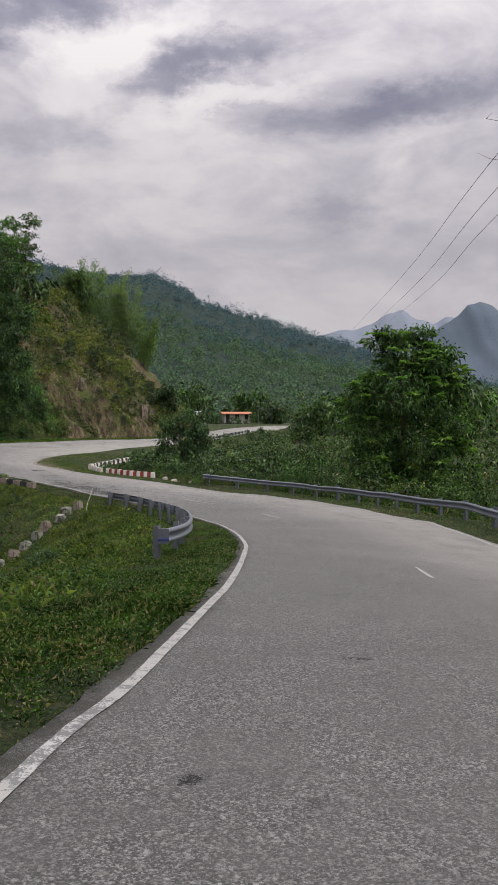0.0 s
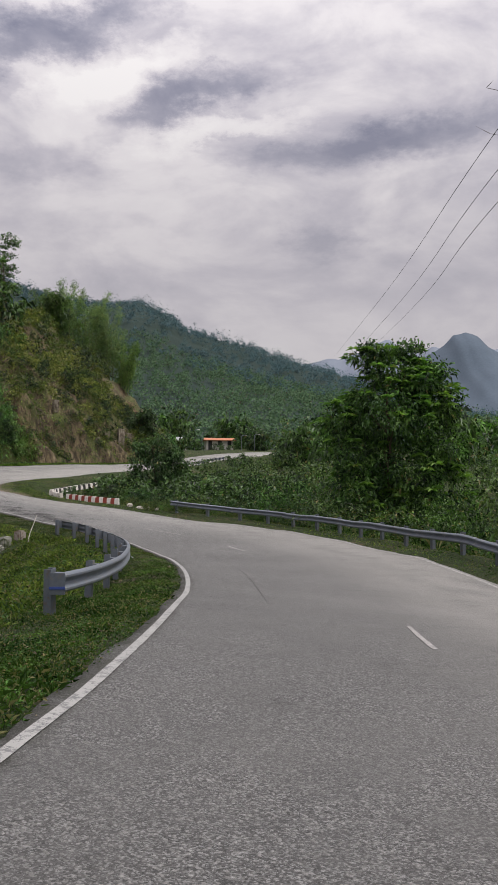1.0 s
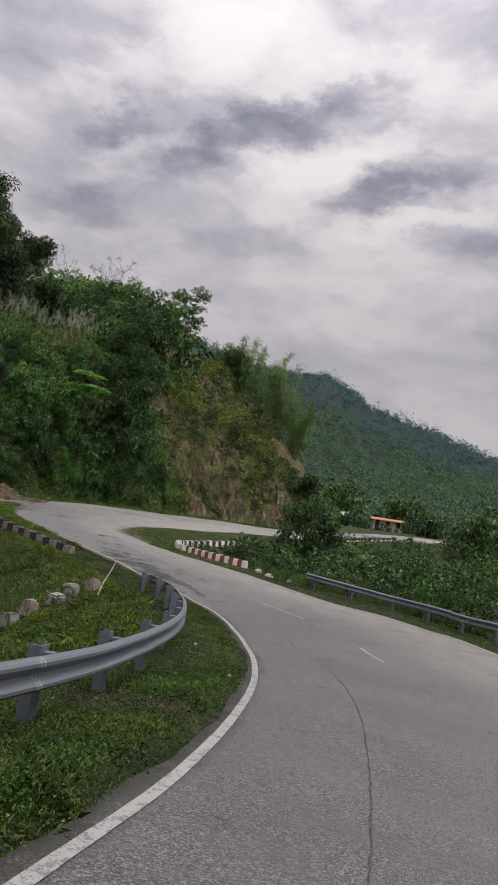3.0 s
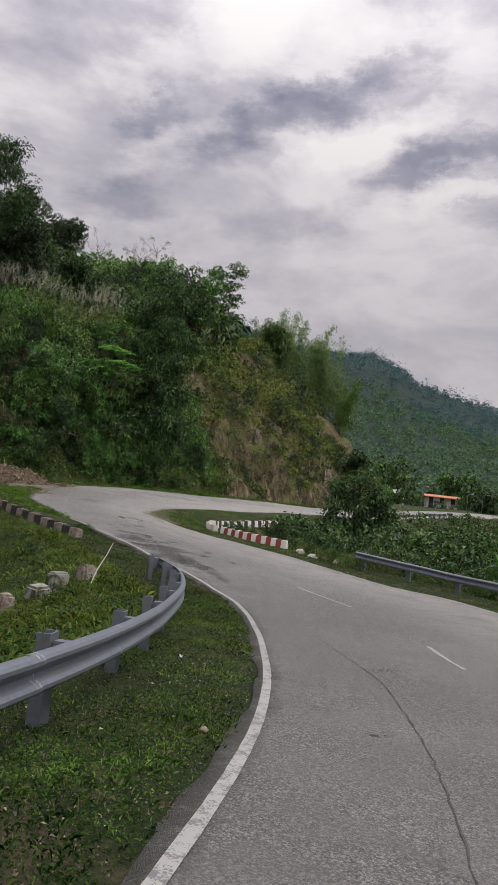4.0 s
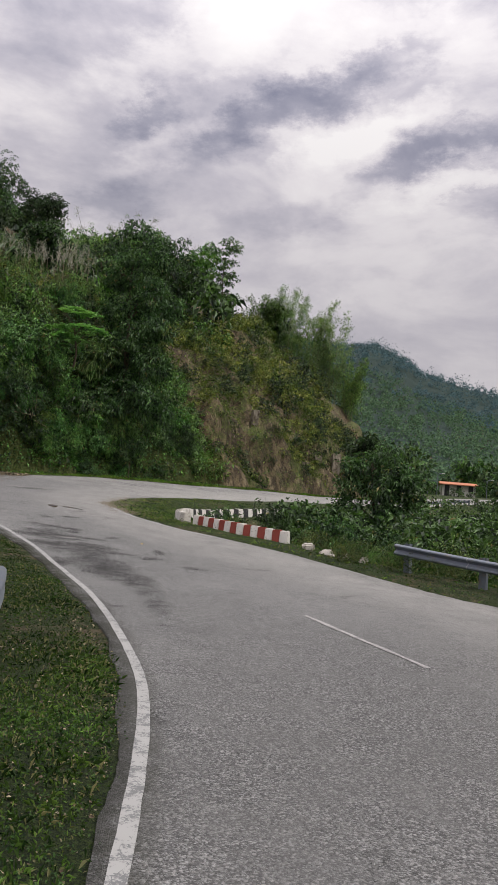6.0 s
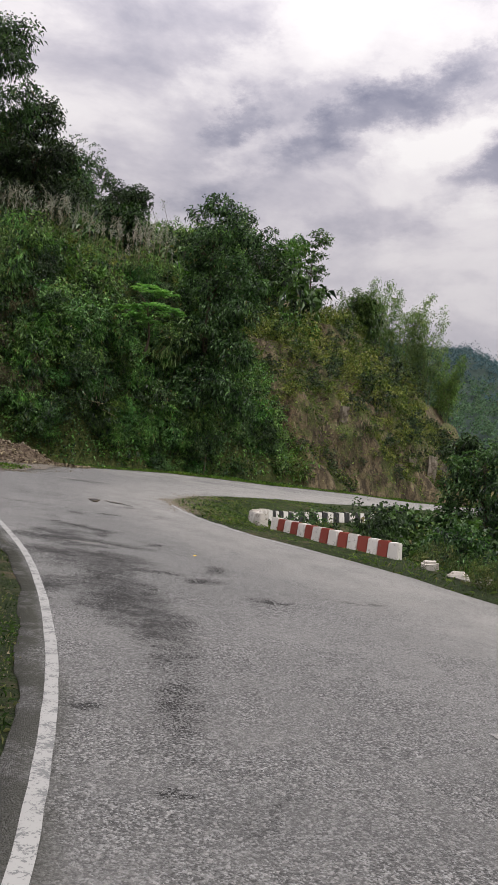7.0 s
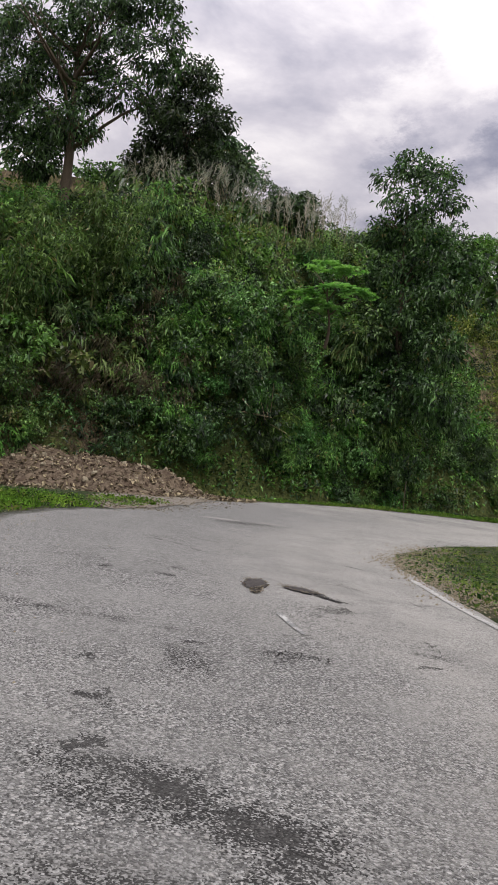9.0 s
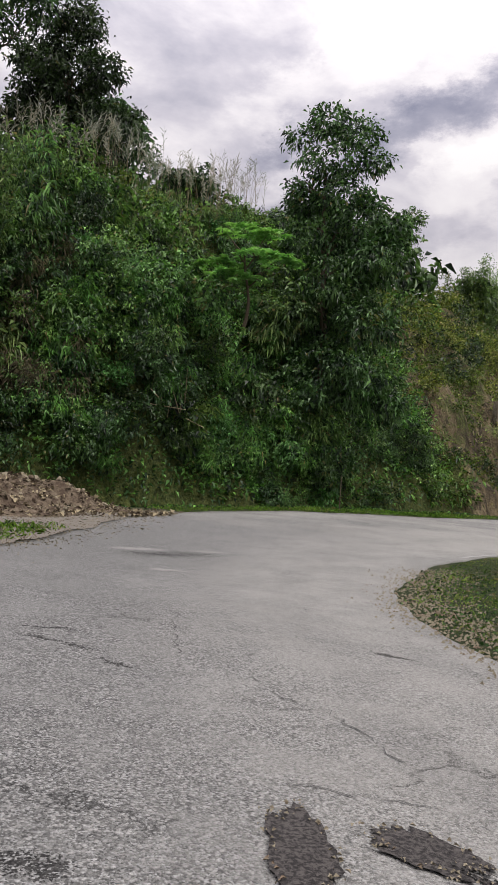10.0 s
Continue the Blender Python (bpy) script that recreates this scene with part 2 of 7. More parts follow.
    def spots(places):
        total = None
        for x, y, a, b, turn, much in places:
            local = n.add("ShaderNodeMapping", {0: flat, 1: (x, y, 0), 2: (0, 0, radians(turn)), 3: (a, b, 1)}, vector_type="TEXTURE").outputs[0]
            r = n.add("ShaderNodeVectorMath", {0: local}, operation="LENGTH").outputs["Value"]
            one = n.range(r, 1.7, 0.5, 0.0, much)
            total = one if total is None else n.math("MAXIMUM", total, one)
        return total

    grit = n.noise(p, 34.0, 4.0, 0.75)
    tatter = n.noise(p, 3.6, 8.0, 0.75)
    worn = n.math("MAXIMUM", spots(SPOTS), n.add("ShaderNodeAttribute", attribute_name="oil").outputs["Fac"])
    rough = n.math("ADD", n.math("MULTIPLY", n.math("SUBTRACT", tatter, 0.5), 1.5), n.math("ADD", n.math("MULTIPLY", n.math("SUBTRACT", grit, 0.5), 1.1), n.math("MULTIPLY", n.math("SUBTRACT", 0.5, chip), 0.55)))
    worn = n.math("MULTIPLY", n.range(n.math("ADD", n.math("MULTIPLY", worn, 1.15), n.math("MULTIPLY", rough, 2.5)), 0.44, 0.62), n.range(worn, 0.02, 0.3))
    base = n.mix(n.math("MULTIPLY", worn, 0.95), base, n.mix(1.0, base, (0.25, 0.245, 0.245, 1), "MULTIPLY"))
    bare = spots([(*q, 1.0) for q in BARE])
    bare = n.math("MULTIPLY", n.range(n.math("ADD", bare, n.math("MULTIPLY", rough, 1.5)), 0.45, 0.8), n.range(bare, 0.05, 0.4))
    base = n.mix(n.math("MULTIPLY", bare, 0.55), base, (0.29, 0.28, 0.26, 1))
    blot = n.math("ADD", n.noise(p, 1.4, 8.0, 0.74, 0.6), n.math("MULTIPLY", n.math("SUBTRACT", grit, 0.5), 0.25))
    base = n.mix(n.math("MULTIPLY", n.range(blot, 0.60, 0.72, 0, 0.55), coarse), base, (0.050, 0.049, 0.049, 1))
    # pale dust towards the outside of the bend
    dust = n.math("MULTIPLY", n.noise(p, 0.5, 4.0), n.range(xyz.outputs[1], 54, 70))
    base = n.mix(n.range(dust, 0.30, 0.60, 0, 0.48), base, (0.30, 0.288, 0.264, 1))
    # short broken cracks
    warp = n.add("ShaderNodeMix", {0: 0.45, 4: p, 5: n.add("ShaderNodeTexNoise", {"Vector": p, "Scale": 2.6, "Detail": 6.0, "Roughness": 0.7}).outputs["Color"]}, data_type="VECTOR").outputs[1]
    crack = n.add("ShaderNodeTexVoronoi", {"Vector": warp, "Scale": 0.9}, feature="DISTANCE_TO_EDGE").outputs["Distance"]
    where = n.math("MULTIPLY", n.range(n.noise(p, 0.9, 3.0), 0.58, 0.64), n.range(xyz.outputs[1], 34, 44, 0.4, 1.0))
    line = n.math("MULTIPLY", n.range(crack, 0.006, 0.002), where)
    base = n.mix(n.math("MULTIPLY", line, 0.6), base, (0.03, 0.029, 0.028, 1))
    # soil and moss creeping over the broken edge outside the line
    edge = n.math("MULTIPLY", n.range(across, 0.040, 0.018), n.range(n.noise(p, 2.2, 6.0, 0.7), 0.30, 0.52))
    base = n.mix(n.math("MULTIPLY", edge, n.range(xyz.outputs[1], 34, 38, 0.75, 1.0)), base, (0.040, 0.040, 0.031, 1))
    colour(n, base)
    tall = n.math("SUBTRACT", n.math("ADD", n.range(cell.outputs["Distance"], 0.0, 0.7, 1.0, 0.0), n.range(cell2.outputs["Distance"], 0.0, 0.7, 0.8, 0.0)), n.math("ADD", n.math("MULTIPLY", line, 4.0), n.math("MULTIPLY", worn, 1.2)))
    bump(n, tall, 0.9, 0.008)
    return mat


def paint_material(name, base, wear=0.56, under=(0.22, 0.215, 0.205)):
    mat, n = material(name, 0.7)
    worn = n.noise(n.place, 9.0, 7.0, 0.72)
    speck = n.noise(n.place, 70.0, 2.0)
    chip = n.add("ShaderNodeSeparateColor", {0: n.add("ShaderNodeTexVoronoi", {"Vector": n.place, "Scale": 95.0}).outputs["Color"]}).outputs[0]
    net = n.add("ShaderNodeTexVoronoi", {"Vector": n.place, "Scale": 11.0}, feature="DISTANCE_TO_EDGE").outputs["Distance"]
    total = n.math("ADD", n.math("MULTIPLY", worn, 0.72), n.math("ADD", n.math("MULTIPLY", speck, 0.18), n.math("MULTIPLY", chip, 0.10)))
    total = n.math("ADD", total, n.range(net, 0.03, 0.0, 0.0, 0.06))
    tone = n.mix(n.range(n.noise(n.place, 1.2, 3.0), 0.3, 0.7, 0, 0.3), (*base, 1), (*[c * 0.72 for c in base], 1))
    tone = n.mix(n.range(total, wear, wear + 0.05), tone, (*under, 1))
    colour(n, tone)
    bump(n, worn, 0.3, 0.004)
    return mat


def ground_material(name, greens, soil, soil_at=0.56):
    mat, n = material(name, 0.95)
    p = n.place
    a = n.noise(p, 0.35, 5.0, 0.6, 0.3)
    b = n.noise(p, 4.0, 6.0, 0.7)
    c = n.noise(p, 38.0, 4.0, 0.7)
    blade = n.noise(n.add("ShaderNodeMapping", {0: p, 2: (0.3, 0.2, 0.7), 3: (1.0, 2.6, 1.0)}).outputs[0], 75.0, 3.0, 0.75, 0.6)
    fine = n.math("ADD", n.math("MULTIPLY", c, 0.45), n.math("MULTIPLY", blade, 0.55))
    tone = n.ramp(fine, [(0.40, tuple(0.5 * g for g in greens[0])), (0.47, greens[0]), (0.53, greens[1]), (0.60, greens[2]), (0.68, tuple(1.7 * g for g in greens[2]))])
    tone = n.mix(n.range(a, 0.4, 0.65, 0, 0.25), tone, (*greens[1], 1))
    mask = n.math("ADD", n.math("MULTIPLY", a, 0.4), n.math("MULTIPLY", b, 0.6))
    tone = n.mix(n.range(mask, soil_at - 0.04, soil_at + 0.08), tone, (*soil, 1))
    tone = n.mix(n.range(c, 0.60, 0.75, 0, 0.5), tone, (*[s * 0.45 for s in soil], 1))
    colour(n, tone)
    bump(n, n.math("ADD", b, n.math("ADD", c, blade)), 0.9, 0.05)
    return mat


def earth_material():
    """The cut slope: ochre earth and weathered rock with plants over it."""
    mat, n = material("cut_earth", 0.93)
    p = n.place
    long = n.add("ShaderNodeMapping", {0: p, 3: (1.0, 1.0, 0.3)}).outputs[0]
    streak = n.noise(long, 0.9, 7.0, 0.65, 0.6)
    tone = n.ramp(streak, [(0.32, (0.026, 0.020, 0.013)), (0.43, (0.074, 0.056, 0.033)), (0.54, (0.130, 0.100, 0.058)), (0.68, (0.235, 0.190, 0.118))])
    rust = n.noise(p, 0.16, 3.0, 0.5)
    tone = n.mix(n.range(rust, 0.55, 0.65, 0, 0.3), tone, (0.170, 0.088, 0.052, 1))
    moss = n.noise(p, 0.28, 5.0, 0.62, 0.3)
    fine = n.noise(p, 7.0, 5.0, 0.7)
    # shaded crevices painted as dark colour; the relief leaves them out
    crevice_shade = n.noise(long, 3.2, 6.0, 0.7, 0.4)
    tone = n.mix(n.range(crevice_shade, 0.54, 0.42, 0, 0.85), tone, (0.028, 0.022, 0.015, 1))
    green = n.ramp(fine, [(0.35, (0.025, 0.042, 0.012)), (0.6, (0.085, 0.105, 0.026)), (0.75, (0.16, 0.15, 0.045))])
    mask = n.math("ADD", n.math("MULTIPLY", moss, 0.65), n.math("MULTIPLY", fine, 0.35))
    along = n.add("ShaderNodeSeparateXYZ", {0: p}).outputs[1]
    # behind the cliff's shrubs this green also stands for dark gaps between leaves
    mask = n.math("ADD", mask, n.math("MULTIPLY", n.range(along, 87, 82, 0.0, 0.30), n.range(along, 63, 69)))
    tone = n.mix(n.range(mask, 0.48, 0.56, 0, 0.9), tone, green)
    colour(n, tone)
    bump(n, n.math("ADD", streak, n.math("MULTIPLY", fine, 0.6)), 0.9, 0.35)
    return mat


ASPHALT = asphalt_material()
WHITE_LINE = paint_material("white_road_paint", (0.285, 0.282, 0.270), 0.515, (0.13, 0.13, 0.13))
FLAKED_LINE = paint_material("flaked_road_paint", (0.325, 0.325, 0.315), 0.455, (0.12, 0.12, 0.12))
FADED_LINE = paint_material("faded_road_paint", (0.31, 0.30, 0.285), 0.49, (0.17, 0.166, 0.16))
BLOCK_WHITE = paint_material("white_kerb_paint", (0.62, 0.59, 0.55), 0.575, (0.28, 0.26, 0.22))
BLOCK_RED = paint_material("red_kerb_paint", (0.235, 0.052, 0.038), 0.60, (0.16, 0.10, 0.075))
BLOCK_BLACK = paint_material("black_kerb_paint", (0.03, 0.03, 0.03), 0.60, (0.22, 0.21, 0.19))
BLOCK_OLD = paint_material("weathered_kerb_paint", (0.25, 0.225, 0.195), 0.50, (0.13, 0.085, 0.065))
BLOCK_CHIPPED = paint_material("chipped_kerb_paint", (0.55, 0.51, 0.46), 0.53, (0.17, 0.15, 0.11))
CONCRETE = plain("mossy_concrete", (0.26, 0.255, 0.225), 0.9, 0.5, 1.2, 0.0, 0.02, (0.05, 0.06, 0.03), 0.55)
STEEL = plain("galvanised_steel", (0.185, 0.208, 0.245), 0.38, 0.45, 2.5, 0.45, 0.0, (0.20, 0.19, 0.18), 0.63)
SEAM = plain("scuffed_zinc", (0.52, 0.52, 0.50), 0.6, 0.5, 14.0, 0.1, 0.0, (0.20, 0.21, 0.23), 0.52)
POST_STEEL = plain("dull_galvanised_steel", (0.165, 0.185, 0.215), 0.55, 0.4, 3.0, 0.4, 0.0, (0.16, 0.14, 0.12), 0.62)
BLUE_TAPE = plain("blue_reflector", (0.05, 0.08, 0.26), 0.4, 0.2, 8.0)
GROUND = ground_material("weedy_ground", [(0.010, 0.019, 0.005), (0.029, 0.047, 0.009), (0.056, 0.080, 0.017)], (0.105, 0.082, 0.050), 0.56)
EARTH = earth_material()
# blue of the distance haze is mixed into this ground colour
FAR_GROUND_HAZED = ground_material("wooded_ground", [(0.014, 0.027, 0.022), (0.017, 0.032, 0.026), (0.021, 0.037, 0.029)], (0.026, 0.034, 0.028), 0.80)
GRAVEL = plain("stony_soil", (0.138, 0.106, 0.074), 0.95, 0.7, 2.5, 0.0, 0.06, (0.055, 0.038, 0.026), 0.52)
STONE = plain("pale_stone", (0.225, 0.195, 0.140), 0.9, 0.5, 3.0, 0.0, 0.02, (0.14, 0.10, 0.07), 0.6)
ROCK = plain("weathered_rock", (0.27, 0.235, 0.185), 0.9, 0.6, 1.2, 0.0, 0.08, (0.10, 0.08, 0.055), 0.55)
APRON = plain("dusty_gravel", (0.165, 0.15, 0.13), 0.95, 0.6, 5.0, 0.0, 0.02, (0.11, 0.09, 0.07), 0.56)
BARK = plain("rough_bark", (0.11, 0.085, 0.06), 0.9, 0.6, 3.0, 0.0, 0.02)
PALE_BARK = plain("pale_bark", (0.26, 0.235, 0.20), 0.85, 0.5, 3.0)
CANE = plain("bamboo_cane", (0.20, 0.21, 0.09), 0.55, 0.4, 2.0)
LEAF_DARK = leaf_material("dark_leaves", (0.009, 0.023, 0.008), (0.094, 0.160, 0.052), dry_share=0.012, gloss=0.45, shine=0.34, vary=(0.6, 1.45))
LEAF_MID = leaf_material("green_leaves", (0.015, 0.042, 0.010), (0.172, 0.292, 0.068), dry_share=0.018, gloss=0.45, shine=0.34, vary=(0.62, 1.45))
LEAF_FIELD = leaf_material("field_leaves", (0.014, 0.034, 0.007), (0.098, 0.168, 0.034), dry_share=0.03, gloss=0.52, shine=0.3, vary=(0.65, 1.5))
LEAF_FRESH = leaf_material("fresh_leaves", (0.040, 0.095, 0.020), (0.140, 0.265, 0.065), dry_share=0.01, gloss=0.48, through=0.3, shine=0.3, vary=(0.7, 1.4))
LEAF_LIGHT = leaf_material("bright_leaves", (0.15, 0.28, 0.06), (0.27, 0.43, 0.13), (0.3, 0.4, 0.1), 0.02, through=0.35)
LEAF_OLIVE = leaf_material("olive_leaves", (0.034, 0.049, 0.010), (0.158, 0.180, 0.040), (0.20, 0.15, 0.075), 0.10)
LEAF_YELLOW = leaf_material("yellowish_leaves", (0.078, 0.102, 0.014), (0.280, 0.302, 0.055), (0.24, 0.18, 0.085), 0.08)
LEAF_SHOOT = leaf_material("young_leaves", (0.085, 0.15, 0.018), (0.21, 0.30, 0.05), (0.3, 0.3, 0.06), 0.03, through=0.35)
LEAF_BAMBOO = leaf_material("bamboo_leaves", (0.044, 0.086, 0.018), (0.200, 0.300, 0.070), vary=(0.8, 1.25))
LEAF_PALE = leaf_material("pale_bamboo_leaves", (0.12, 0.16, 0.06), (0.32, 0.37, 0.18), through=0.5)
# far leaves: haze put into the colours as blue, paleness and low contrast
LEAF_FAR_HAZED = leaf_material("distant_leaves", (0.064, 0.113, 0.067), (0.120, 0.186, 0.096), (0.12, 0.105, 0.075), 0.03, 0.9, 0.3, 0.0, (1.0, 1.0, 1.0), even=True)
LEAF_RIDGE_HAZED = leaf_material("ridge_leaves", (0.074, 0.118, 0.140), (0.099, 0.148, 0.166), (0.09, 0.105, 0.10), 0.02, 0.9, 0.3, 0.0, (1.0, 1.0, 1.0), even=True)
GRASS = leaf_material("grass_blades", (0.016, 0.034, 0.005), (0.074, 0.112, 0.020), (0.22, 0.18, 0.085), 0.20, 0.7, shine=0.1)
WEED = leaf_material("weed_leaves", (0.017, 0.040, 0.008), (0.074, 0.124, 0.026), (0.17, 0.13, 0.065), 0.10, 0.65, shine=0.12)
GRASS_FRESH = leaf_material("fresh_grass_blades", (0.085, 0.140, 0.018), (0.250, 0.350, 0.060), (0.28, 0.24, 0.10), 0.08, 0.7, 0.35, 0.1)
GRASS_BRIGHT = leaf_material("bright_grass_blades", (0.060, 0.100, 0.013), (0.208, 0.280, 0.047), (0.26, 0.22, 0.10), 0.12, 0.7, 0.3, 0.1)
DRY = plain("dry_stalks", (0.30, 0.25, 0.16), 0.9, 0.4, 4.0)
STICK = plain("bleached_wood", (0.52, 0.48, 0.42), 0.8, 0.3, 5.0)
ROOF = plain("orange_roof_sheet", (0.44, 0.17, 0.09), 0.6, 0.25, 1.0)
WALL = plain("pale_plaster", (0.62, 0.60, 0.56), 0.9, 0.3, 1.0)
DARK = plain("dark_opening", (0.03, 0.03, 0.032), 0.5, 0.2, 2.0)
GREY_ROOF = plain("grey_roof_sheet", (0.33, 0.34, 0.35), 0.6, 0.3, 1.0)
WIRE = plain("black_cable", (0.03, 0.03, 0.035), 0.5, 0.1, 5.0)
TAR = plain("broken_tar", (0.085, 0.083, 0.080), 0.9, 0.6, 5.0, 0.0, 0.02, (0.045, 0.044, 0.043), 0.54)

# ---- helpers for building ----
RNG = np.random.default_rng(7)


def mesh_of(name, verts, faces, mats, smooth=False, index=None):
    """A mesh from arrays; faces is an (n, k) array."""
    verts, faces = np.asarray(verts, dtype=np.float32), np.asarray(faces, dtype=np.int32)
    me = bpy.data.meshes.new(name)
    k = faces.shape[1]
    me.vertices.add(len(verts))
    me.vertices.foreach_set("co", verts.ravel())
    me.loops.add(faces.size)
    me.loops.foreach_set("vertex_index", faces.ravel())
    me.polygons.add(len(faces))
    me.polygons.foreach_set("loop_start", np.arange(0, faces.size, k, dtype=np.int32))
    if index is not None:
        me.polygons.foreach_set("material_index", np.asarray(index, dtype=np.int32))
    me.update(calc_edges=True)
    me.shade_smooth() if smooth else me.shade_flat()
    for m in mats if isinstance(mats, (list, tuple)) else [mats]:
        me.materials.append(m)
    return me


def thing(name, me, label, category, at=None, group="", kind=""):
    ob = new(name, me)
    if at is not None:
        ob.matrix_world = at
    return tagged(ob, label, category, group, kind)


def part(name, me, parent, label="", at=None):
    ob = new(name, me)
    ob.parent = parent
    if at is not None:
        ob.matrix_local = at
    return tagged(ob, label)


def from_bm(name, bm, mat, smooth=False):
    me = bpy.data.meshes.new(name)
    bm.to_mesh(me)
    bm.free()
    me.materials.append(mat)
    if smooth:
        me.shade_smooth()
    return me


def box_mesh(name, size, mat, bevel=0.0, jitter=0.0, taper=1.0):
    """A box on its base, bevelled, its corners a little uneven."""
    bm = bmesh.new()
    bmesh.ops.create_cube(bm, size=1.0)
    for v in bm.verts:
        s = taper if v.co.z > 0 else 1.0
        v.co = Vector((v.co.x * size[0] * s, v.co.y * size[1] * s, (v.co.z + 0.5) * size[2]))
        if jitter:
            v.co += Vector(RNG.uniform(-jitter, jitter, 3))
    if bevel:
        bmesh.ops.bevel(bm, geom=bm.edges[:], offset=bevel, segments=2, affect="EDGES")
    return from_bm(name, bm, mat)


def spline(points, step):
    """A smooth line through points, sampled about every step metres."""
    p = np.array(points, dtype=float)
    q = np.vstack([2 * p[0] - p[1], p, 2 * p[-1] - p[-2]])
    out = []
    for i in range(1, len(q) - 2):
        n = max(1, int(round(np.linalg.norm(q[i + 1] - q[i]) / step)))
        for t in np.arange(n) / n:
            out.append(0.5 * (2 * q[i] + (q[i + 1] - q[i - 1]) * t + (2 * q[i - 1] - 5 * q[i] + 4 * q[i + 1] - q[i + 2]) * t * t
                              + (3 * q[i] - q[i - 1] - 3 * q[i + 1] + q[i + 2]) * t ** 3))
    out.append(q[-2])
    return np.array(out)


def evenly(line, n):
    """The line at n even steps of its length."""
    s = np.r_[0, np.cumsum(np.linalg.norm(np.diff(line, axis=0), axis=1))]
    u = np.linspace(0, s[-1], n)
    return np.stack([np.interp(u, s, line[:, k]) for k in range(line.shape[1])], 1)


def offset(line, d):
    """The line moved d metres to its left."""
    t = np.gradient(line, axis=0)
    t /= np.linalg.norm(t, axis=1)[:, None]
    return line + d * np.stack([-t[:, 1], t[:, 0]], 1)


def tube(path, radii, sides=6):
    """Vertices and quads of a tapered tube along a path."""
    path = np.asarray(path, dtype=float)
    n = len(path)
    t = np.gradient(path, axis=0)
    t /= np.linalg.norm(t, axis=1)[:, None] + 1e-9
    ref = np.array([0.31, 0.17, 0.93]) if abs(t[0, 2]) < 0.8 else np.array([1.0, 0.2, 0.0])
    a = np.cross(t, ref)
    a /= np.linalg.norm(a, axis=1)[:, None] + 1e-9
    b = np.cross(t, a)
    ang = np.arange(sides) / sides * 2 * np.pi
    ring = a[:, None] * np.cos(ang)[None, :, None] + b[:, None] * np.sin(ang)[None, :, None]
    verts = (path[:, None] + ring * np.asarray(radii, dtype=float)[:, None, None]).reshape(-1, 3)
    i, j = np.meshgrid(np.arange(n - 1), np.arange(sides), indexing="ij")
    k = (j + 1) % sides
    faces = np.stack([i * sides + j, i * sides + k, (i + 1) * sides + k, (i + 1) * sides + j], -1).reshape(-1, 4)
    return verts, faces


def joined(pieces):
    verts, faces, base = [], [], 0
    for v, f in pieces:
        verts.append(v)
        faces.append(f + base)
        base += len(v)
    return np.vstack(verts), np.vstack(faces)


def wave(x, y, scale, seed=0.0):
    """Smooth unevenness between -1 and 1, for arrays."""
    x, y = x / scale + seed * 1.7, y / scale - seed * 2.3
    return (np.sin(x * 1.0 + 1.3 * np.sin(y * 0.9 + seed)) + np.sin(y * 1.3 + 1.1 * np.sin(x * 0.7 + 2 * seed)) + 0.6 * np.sin(2.3 * x - 1.9 * y + seed)) / 2.6


# ---- the lie of the land ----
ALONG = (-40, 0, 5.7, 9.8, 19, 29.3, 34.5, 39.1, 43.3, 45.4, 48, 52, 56, 61, 66, 70, 75, 80, 95, 110, 140, 170, 260)
HEIGHT = (1.5, .09, -.15, -.42, -.96, -1.30, -1.32, -1.13, -.74, -.50, -.28, -.17, -.09, .22, .45, .68, .97, 1.17, 1.66, 2.4, 4.4, 5.6, 8)


def road_z(x, y):
    """The height of the road's plane, banked in the bends."""
    mid = np.interp(y, (-40, 0, 10, 20, 30, 35, 40, 46, 56, 80, 100, 140), (0, 0, 1.2, .4, -2, -4.2, -7.5, -12.5, -15, -15, -9, 0))
    bank = np.interp(y, (0, 10, 18, 26, 33, 38, 43, 90, 105), (-.02, -.08, -.08, 0, 0, -.02, -.06, -.06, 0))
    return np.interp(y, ALONG, HEIGHT) + bank * np.clip(x - mid, -9, 9)


LEFT_LINE = spline([(-3.2, -30), (-2.2, -15), (-1.45, -2), (-1.0, 3.3), (-.72, 5.0), (-.4, 8.05), (-.25, 9.7), (-.14, 12.4), (-.08, 15), (-.07, 17.2), (-.21, 19.7), (-.46, 22.1), (-.85, 24.3),
                    (-1.4, 26.5), (-2.2, 29.2), (-3.22, 31.9), (-4.2, 33.8), (-5.4, 35.7), (-6.64, 37.4), (-8.1, 39.2), (-9.7, 40.9), (-12.25, 43.3)], 0.4)
OUTER = spline([(-12.25, 43.3), (-15.6, 46.0), (-18.5, 49.3), (-20.9, 53.8), (-22.6, 58), (-24.2, 62.3), (-25.2, 66), (-24.8, 70), (-22.6, 75), (-20.3, 81), (-17.4, 88.5), (-14, 95.3), (-11, 101.5),
                (-8.5, 110), (-6.5, 120), (-3.5, 130), (1.5, 139), (9, 145), (24, 148)], 0.5)
